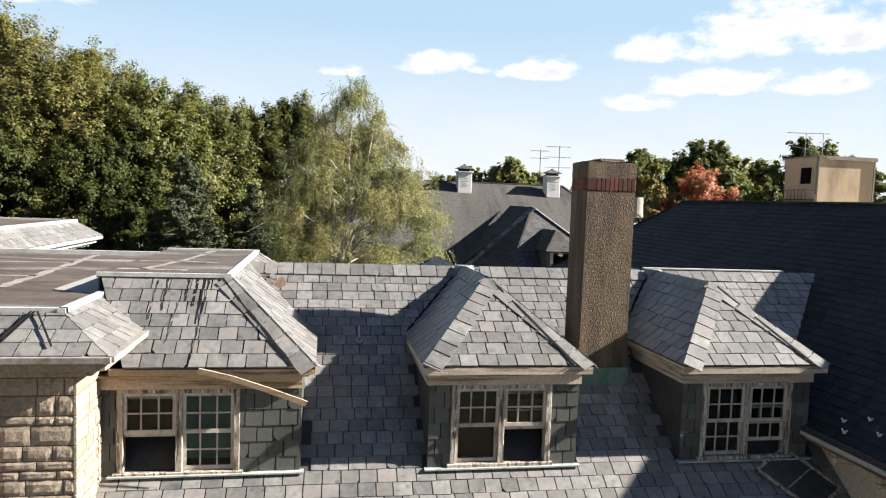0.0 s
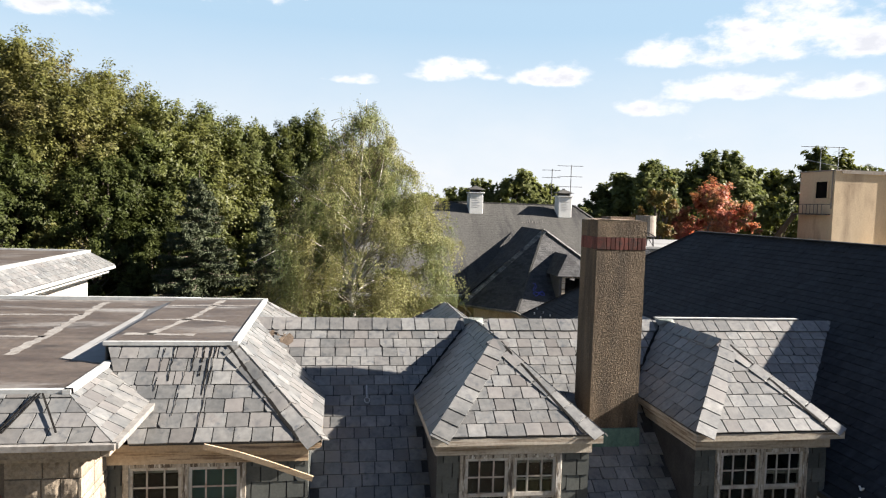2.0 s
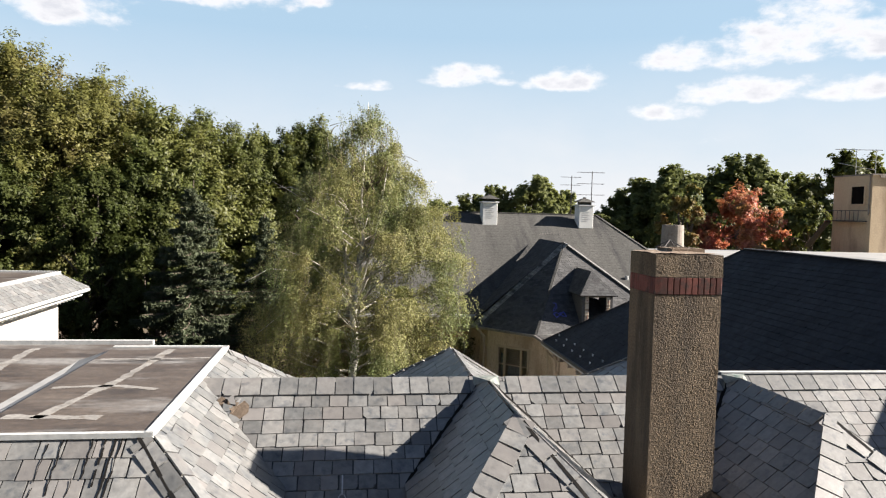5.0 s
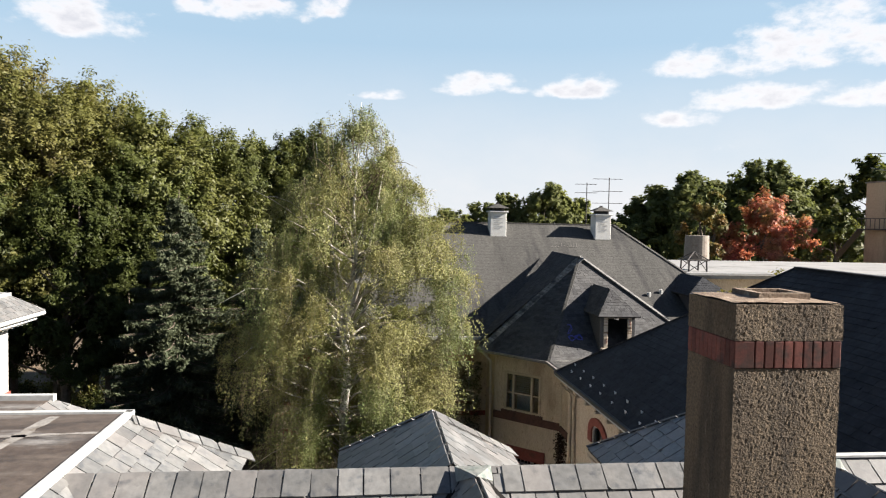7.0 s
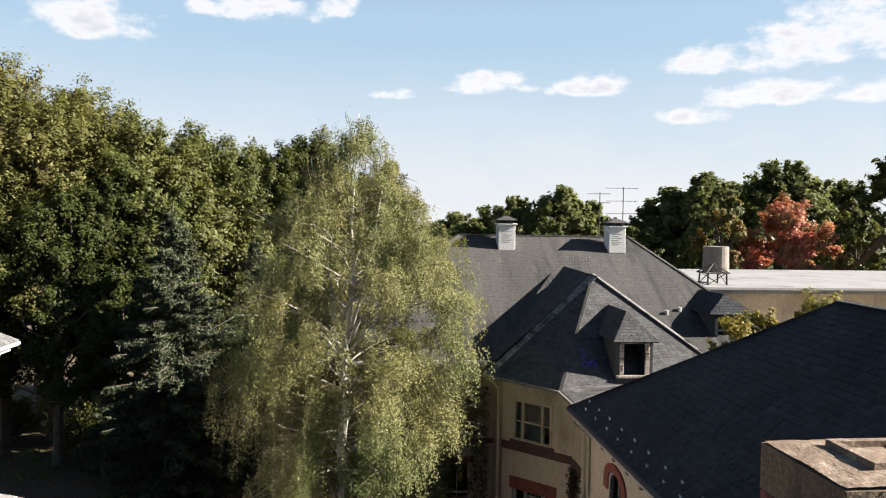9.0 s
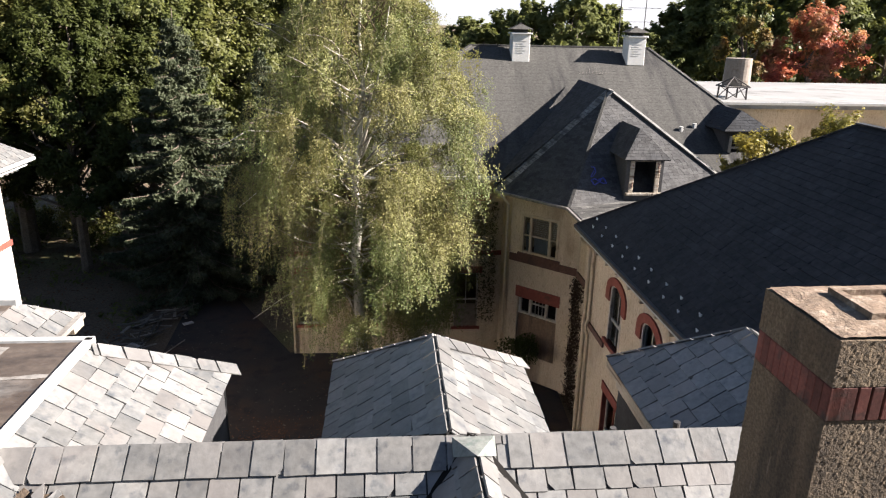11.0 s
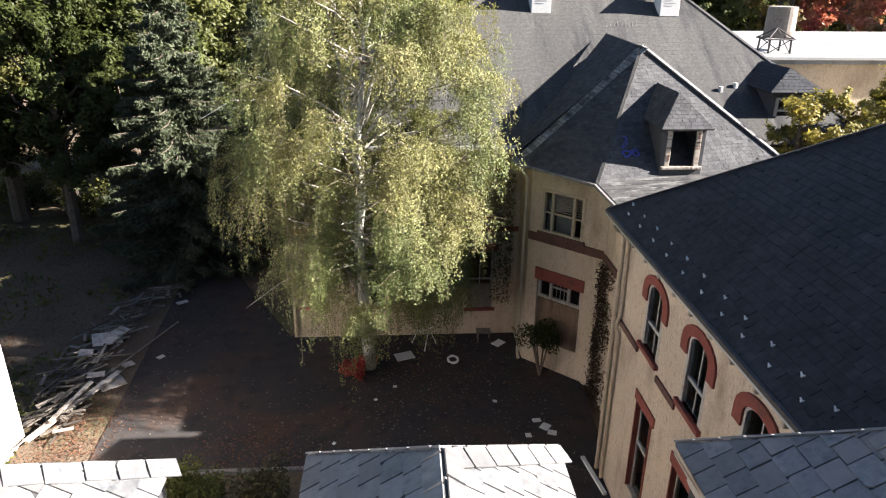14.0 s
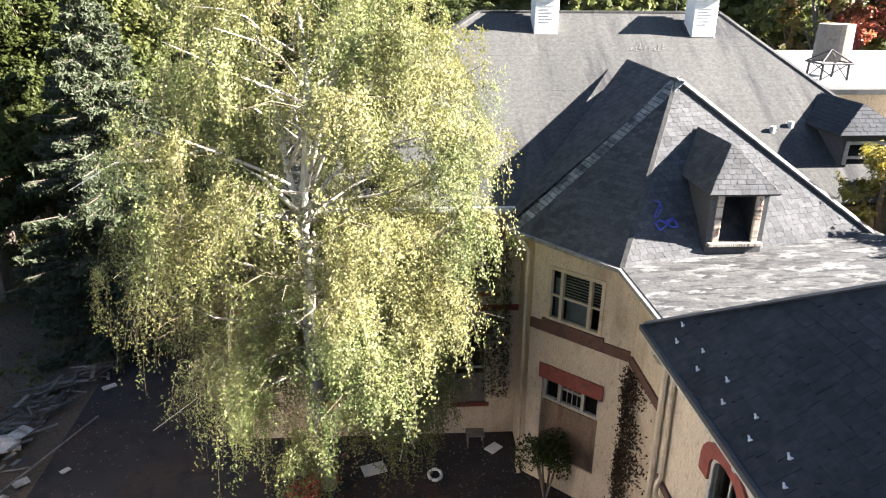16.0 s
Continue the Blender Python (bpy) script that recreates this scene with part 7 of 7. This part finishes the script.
# wood beyond the courtyard: x, y, height, radius
oak = broadleaf((-13.0, 55.0, 0), 21.6, 6.2, LEAF_OAK, 41, "large green oak turning yellow-brown", clumps=360, per=190, leaf=0.205)
oak2 = broadleaf((-22.5, 56.0, 0), 26.2, 6.8, LEAF_BRONZE, 43, "tall oak with olive and bronze leaves", clumps=360, per=190, leaf=0.205)
deep = broadleaf((-4.5, 60.0, 0), 20.8, 5.2, LEAF_DEEP, 45, "dark green broadleaf tree", clumps=280, per=180, leaf=0.22)


def again(tree, x, y, h, turn, wide=1.0):
    """The same tree again, scaled to another height."""
    t = copy_thing(tree, pose(x, y, 0, 0, 0, turn))
    t.matrix_basis = pose(x, y, 0, 0, 0, turn) @ Matrix.Diagonal((h * wide, h * wide, h, 1))
    return t


for src, x, y, h, turn, wide in ((oak, -7.6, 58.5, 0.95, 10, 0.95), (oak2, -17.5, 57.5, 0.93, 320, 1.05), (oak2, -26.5, 59, 1.02, 77, 1.1), (deep, -14.0, 51.5, 0.84, 205, 1.0), (oak2, -20.5, 52.5, 0.8, 290, 1.15), (deep, -11.5, 50, 0.62, 120, 1.0), (oak, -2.5, 60, 1.0, 111, 0.8), (oak2, -31, 54, 1.0, 60, 1.0), (oak2, -17.8, 53.5, 0.88, 130, 1.0), (oak, -11.0, 58, 0.99, 80, 1.05), (deep, -15.5, 48.5, 0.8, 300, 0.95), (deep, -20.5, 47.5, 0.83, 40, 0.95),
                                 (deep, -25.5, 47, 0.86, 190, 0.95), (deep, -31, 46, 0.88, 20, 1.0), (deep, 2.5, 62, 0.93, 150, 0.9),
                                 (deep, 6, 75, 0.72, 10, 1.4)):
    again(src, x, y, h, turn, wide)
# right-hand distance
far_tree = broadleaf((28.3, 106, 0), 20.0, 6.6, LEAF_FAR, 47, "distant dark green broadleaf tree", clumps=190, per=100, leaf=0.55)
far_oak = broadleaf((73, 108, 0), 21.5, 7.2, LEAF_OAK, 48, "distant olive-brown oak at the horizon", clumps=190, per=100, leaf=0.55)
maple = broadleaf((38.2, 66, 0), 17.3, 5.0, LEAF_RED, 51, "red and orange autumn maple", clumps=190, per=180, leaf=0.25)
broadleaf((32.6, 66, 0), 18.0, 3.2, LEAF_ORANGE, 52, "autumn maple turning from green to orange", clumps=130, per=150, leaf=0.25)
for src, x, y, h, turn, wide in ((far_tree, 22.5, 108, 0.86, 110, 0.8), (far_tree, 34.5, 112, 0.84, 200, 1.0), (far_tree, 42, 106, 0.72, 300, 1.1), (far_tree, 51, 106, 1.05, 10, 1.0), (far_tree, 62.6, 106, 1.15, 60, 1.05), (far_tree, 57, 112, 1.0, 160, 1.2),
                                 (far_oak, 83, 108, 1.12, 260, 1.1), (far_tree, 45, 92, 0.84, 270, 0.8), (far_oak, 95, 112, 1.0, 20, 1.2), (far_tree, 21, 118, 0.8, 70, 1.2), (far_tree, 14, 112, 0.74, 150, 1.3), (far_oak, 64, 92, 0.72, 35, 1.0), (far_tree, 70, 114, 1.05, 335, 1.2), (far_tree, 47, 110, 0.95, 120, 1.2), (far_tree, 37, 104, 0.66, 220, 1.2), (far_oak, 59, 104, 0.98, 75, 1.0)):
    again(src, x, y, h * 1.07, turn, wide)
yel = broadleaf((20.9, 35.6, 0), 12.0, 3.0, LEAF_YELLOW, 61, "small yellow autumn tree in front of the annex", clumps=140, per=190, leaf=0.13, low=0.4)
broadleaf((18.9, 32.9, 0), 11.6, 2.3, LEAF_YELLOW, 65, "yellow-green sapling leaning over the saddle roof", clumps=90, per=90, leaf=0.13, low=0.4)
broadleaf((17.6, 35.5, 0), 11.8, 2.4, LEAF_YELLOW, 63, "thin yellow-green tree growing beside the far roof", clumps=115, per=150, leaf=0.12, low=0.35)
# low distant woods close the horizon
rng = np.random.default_rng(99)
ang = rng.uniform(-1.4, 1.6, 26000)
dist = rng.uniform(150, 230, 26000)
hgt = (9 + 4 * np.sin(ang * 17) + 2.5 * np.sin(ang * 41 + 1)) * rng.uniform(0.05, 1, 26000) ** 0.6
leaf_ob = leaf_part("distant_woods", np.stack([np.sin(ang) * dist, np.cos(ang) * dist, hgt], 1), 1.9, LEAF_DEEP, None, 98)
tagged(leaf_ob, "low line of distant green woods", "woods", kind="stuff")

# bushes by the tower and on the near side
for bx, by, bz, r, mat_, lab in ((7.75, 33.75, 1.85, 0.72, LEAF_DEEP, "dark bush growing against the canted wall"), (-3.9, 27.3, 0.95, 0.7, LEAF_OAK, "round bright green shrub beside the kerb"), (-3.15, 26.9, 0.85, 0.65, LEAF_OAK, "clipped green shrub in the planting bed"), (-1.5, 27.2, 0.8, 0.8, IVY, "low dark shrub in the planting bed"), (0.72, 34.1, 0.4, 0.42, SCARLET, "small scarlet shrub at the foot of the birch")):
    b = thing("bush", (bx, by, 0.0), lab, "bush")
    rng = np.random.default_rng(int(bx * 10 + 100))
    bm = bmesh.new()
    for k in range(6):
        a = rng.uniform(0, 6.28)
        tube(bm, [(bx, by, 0.0), (bx + 0.3 * math.cos(a), by + 0.3 * math.sin(a), bz * 0.7), (bx + r * 0.7 * math.cos(a), by + r * 0.7 * math.sin(a), bz + 0.2)], [0.04, 0.03, 0.01], 5)
    part("stems", bm, BARK, b)
    d = rng.normal(size=(2600, 3))
    d /= np.linalg.norm(d, axis=1)[:, None]
    d *= (r * rng.uniform(0.3, 1.25, 2600))[:, None] * np.array([1, 1, 0.55 if bx > 5 else 0.75]) * (1 + 0.3 * np.sin(5 * d[:, :1]))
    leaf_part("foliage", np.array([bx, by, bz]) + d, 0.09, mat_, b, 5)

# undergrowth below the wood
rng = np.random.default_rng(211)
for k in range(16):
    bx, by = -27.5 + 1.15 * k + rng.uniform(-0.6, 0.6), (53.8, 57.5, 55.4)[k % 3] + rng.uniform(-0.8, 0.8)
    tall, r = rng.uniform(1.4, 2.6), rng.uniform(1.2, 1.9)
    b = thing("undergrowth_bush", (bx, by, 0.0), "loose yellow-green bush in the undergrowth" if k % 3 else "dark green bush under the oaks", "bush", "bushes below the wood")
    bm = bmesh.new()
    for a in np.linspace(0, 5.4, 7):
        a = a + rng.uniform(-0.3, 0.3)
        tube(bm, [(bx, by, -0.05), (bx + 0.4 * r * math.cos(a), by + 0.4 * r * math.sin(a), tall * 0.55), (bx + 0.9 * r * math.cos(a), by + 0.9 * r * math.sin(a), tall * rng.uniform(0.8, 1.1))], [0.035, 0.02, 0.008], 4)
    part("stems", bm, BARK, b)
    clump = rng.normal(size=(26, 3)) * np.array([0.5 * r, 0.5 * r, 0.26 * tall]) + np.array([bx, by, 0.55 * tall])
    at = np.repeat(clump, 60, 0) + rng.normal(size=(1560, 3)) * 0.2
    at[:, 2] = np.maximum(at[:, 2], 0.06)
    leaf_part("foliage", at, 0.14, LEAF_BRONZE if k % 3 else LEAF_DEEP, b, 212 + k, flat=0.4)
# thin grass and fallen leaves on the bare ground
n = 6000
gx_, gy_ = rng.uniform(-24, -9.9, n), 29.5 + 24 * rng.uniform(0, 1, n) ** 1.5
patch = np.sin(gx_ * 1.1 + 0.8 * np.sin(gy_ * 0.6)) + np.sin(gy_ * 0.9 + 1.7) > 0.1
gr = leaf_part("grass", np.stack([gx_, gy_, np.full(n, 0.09)], 1)[patch], 0.16, LEAF_OAK, None, 240, long=2.2)
tagged(gr, "thin tufts of grass on bare ground", "grass", kind="stuff")
fl = leaf_part("fallen_leaves", np.stack([gx_, gy_, np.full(n, 0.06)], 1)[~patch], 0.13, DRY_LEAF, None, 241, flat=2.5)
tagged(fl, "fallen brown leaves under the trees", "leaves", kind="stuff")

# ---------------------------------------------------------------- courtyard clutter
rnd = random.Random(77)


def verge(s):
    """The heap's middle line along the courtyard's edge, from the near end to the far end."""
    return (float(np.interp(s, (0, 0.35, 0.6, 0.8, 1), (-9.2, -9.55, -9.6, -9.1, -8.1))), 30.6 + 11.4 * s)


for k in range(150):
    s = rnd.random() ** 0.9
    x, y = verge(s)
    x, y = x + rnd.gauss(-0.2, 0.5), y + rnd.gauss(0, 0.4)
    ln, a = rnd.uniform(0.25, 1.6), rnd.gauss(1.25 if rnd.random() < 0.5 else 0.5, 0.5)
    z = 0.1 + rnd.random() * 0.35
    bm = bmesh.new()
    dx, dy = math.cos(a) * ln / 2, math.sin(a) * ln / 2
    beam(bm, (x - dx, y - dy, z), (x + dx, y + dy, z + rnd.uniform(-0.08, 0.14)), rnd.choice((0.06, 0.08, 0.1, 0.14)), 0.03)
    tagged(part("plank", bm, OLD_WOOD), "broken grey board lying in a debris heap", "board", "debris boards along the courtyard")
for x, y, w, h, a, tilt in ((-9.5, 36.7, 1.1, 0.8, 25, 12), (-9.2, 37.3, 0.7, 0.5, 70, 8), (-8.2, 35.2, 0.45, 0.3, 50, 10), (-8.35, 33.9, 0.9, 0.7, 40, 5), (-8.9, 34.0, 0.6, 0.3, 15, 6), (-7.6, 40.5, 0.5, 0.25, 40, 4), (-9.9, 35.6, 0.5, 0.4, 10, 14), (-7.1, 35.7, 0.3, 0.2, 55, 4)):
    bm = boxes(((-w / 2, -h / 2, 0), (w / 2, h / 2, 0.03)), bevel=0.006)
    bmesh.ops.transform(bm, matrix=pose(x, y, 0.42 if abs(x + 9.5) < 0.6 else 0.1, tilt, tilt * 0.5, a), verts=bm.verts)
    tagged(part("panel", bm, SCRAP), "pale torn wall panel thrown on the debris heap", "panel", "pale panels in the debris")
for p, q, w in (((-9.75, 30.4, 0.25), (-8.2, 34.4, 0.3), 0.24), ((-9.3, 31.2, 0.42), (-8.9, 33.6, 0.4), 0.14)):
    bm = bmesh.new()
    beam(bm, p, q, w, 0.06)
    tagged(part("plank", bm, SCRAP), "long pale timber lying by the debris heap", "board", "debris boards along the courtyard")
for p, q in (((-8.4, 34.2, 0.45), (-7.25, 38.6, 0.12)), ((-10.1, 29.2, 0.3), (-8.9, 33.2, 0.35))):
    bm = bmesh.new()
    tube(bm, [p, q], 0.03, 6)
    tagged(part("pole", bm, OLD_WOOD), "long thin pale pole lying beside the debris", "pole", "debris boards along the courtyard")
SCATTER = [(2.58, 35.34, 0.75, 0.5, 20), (7.33, 30.54, 0.35, 0.3, 50), (7.1, 30.9, 0.3, 0.2, 10), (6.67, 30.1, 0.2, 0.2, 0), (7.5, 30.2, 0.25, 0.3, 70), (6.5, 36.2, 0.5, 0.4, 40), (2.2, 33.2, 0.15, 0.1, 0), (1.5, 32.4, 0.12, 0.1, 30), (0.2, 30.0, 0.12, 0.1, 60), (5.8, 32.1, 0.15, 0.12, 0)]
for x, y, w, h, a in SCATTER:
    bm = boxes(((-w / 2, -h / 2, 0), (w / 2, h / 2, 0.035)), bevel=0.008)
    bmesh.ops.transform(bm, matrix=pose(x, y, 0.08, rnd.uniform(-4, 6), rnd.uniform(-4, 4), a), verts=bm.verts)
    tagged(part("litter_sheet", bm, PALE), "pale scrap of board dropped on the asphalt", "scrap", "scraps on the courtyard")
bm = bmesh.new()
ring = [(4.5 + 0.2 * math.cos(k * math.tau / 16), 34.93 + 0.26 * math.sin(k * math.tau / 16), 0.14) for k in range(17)]
tube(bm, ring, 0.05, 6)
tagged(part("ring", bm, PALE), "white plastic ring lying on the courtyard", "ring")
bm = boxes(((1.0, 34.6, 0.06), (1.5, 35.0, 0.45)), bevel=0.08)
tagged(part("crate", bm, RED_PAINT), "red plastic crate under the birch", "crate")
chair = thing("chair", (5.9, 36.5, 0.07), "broken wooden chair by the house wall", "chair")
part("seat", boxes(((5.6, 36.25, 0.5), (6.2, 36.7, 0.55)), bevel=0.01), OLD_WOOD, chair)
for x, y in ((5.63, 36.28), (6.14, 36.28), (5.63, 36.64), (6.14, 36.64)):
    part("leg", boxes(((x, y, 0.07), (x + 0.04, y + 0.04, 0.5))), OLD_WOOD, chair)
bm = bmesh.new()
for p, q in (((2.9, 36.4, 0.08), (3.2, 36.4, 0.75)), ((3.9, 36.3, 0.08), (3.6, 36.5, 0.8)), ((3.0, 36.4, 0.5), (3.8, 36.45, 0.8)), ((3.4, 35.7, 0.08), (3.6, 36.4, 0.7))):
    tube(bm, [p, q], 0.025, 6)
tagged(part("trestle", bm, PALE), "bent white tubular frame leaning by the wall", "frame")
bm = bmesh.new()
beam(bm, (8.2, 28.9, 0.12), (8.45, 27.2, 0.12), 0.12, 0.08)
tagged(part("plank", bm, PALE), "pale board lying at the foot of the wing", "board", "debris boards along the courtyard")
# small scraps and dead leaves strewn over the courtyard
rng = np.random.default_rng(31)
n = 1500
sx_ = np.concatenate([rng.uniform(1.5, 8.3, n // 2), rng.normal(size=n // 4) * 2.2 - 1.0, rng.normal(size=n // 4) * 1.6 - 7.6])
sy_ = np.concatenate([rng.uniform(27.0, 36.6, n // 2), rng.uniform(22, 34, n // 4), rng.uniform(28, 40, n // 4)])
lit = leaf_part("litter", np.stack([sx_, sy_, 0.085 + 0.02 * rng.uniform(0, 1, n)], 1), 0.075, OLD_WOOD, None, 32, flat=3.0)
tagged(lit, "small scraps and dead leaves strewn on asphalt", "litter", kind="stuff")
# drifts of dry leaves blown over the asphalt
n = 3600
px_ = np.concatenate([rng.normal(size=n // 2) * 0.75 - 8.5, rng.normal(size=n // 4) * 1.2 - 2.3, rng.normal(size=n // 4) * 1.8 + 3.5])
py_ = np.concatenate([rng.normal(size=n // 2) * 1.6 + 31.0, rng.normal(size=n // 4) * 1.0 + 29.6, rng.normal(size=n // 4) * 1.5 + 33.6])
lit = leaf_part("dry_leaves", np.stack([px_, py_, 0.082 + 0.015 * rng.uniform(0, 1, n)], 1), 0.075, DRY_LEAF, None, 33, flat=2.5)
tagged(lit, "drifts of rust-brown dry leaves on the asphalt", "leaves", kind="stuff")
# hanging ivy on the far wall
rng = np.random.default_rng(12)
n = 5000
xs = rng.choice([2.4, 2.65, 2.8, 4.15, 4.3, 4.75, 4.9, 5.15, 6.3, 6.5, 6.75, 6.9], n) + rng.normal(size=n) * 0.07
zs = 7.2 * rng.uniform(0.15, 1, n) ** 0.8
iv = leaf_part("ivy", np.stack([np.clip(xs, -1.5, 7.1), 36.98 - np.abs(rng.normal(size=n)) * 0.06, zs], 1), 0.08, IVY, None, 13)
tagged(iv, "straggling ivy on the stained stucco wall", "ivy", kind="stuff")
n = 4200
zv = 5.3 * rng.uniform(0.0, 1, n)
yv = 32.85 - np.abs(rng.normal(size=n)) * (0.35 + 0.5 * np.abs(np.sin(zv * 1.3 + 0.4))) - 0.1 * np.abs(np.sin(zv * 3.7))
iv = leaf_part("ivy", np.stack([9.47 - np.abs(rng.normal(size=n)) * 0.1, np.clip(yv, 29.0, 32.86), zv], 1), 0.075, IVY_RED, None, 14)
tagged(iv, "brown ivy climbing the tower corner", "ivy", kind="stuff")
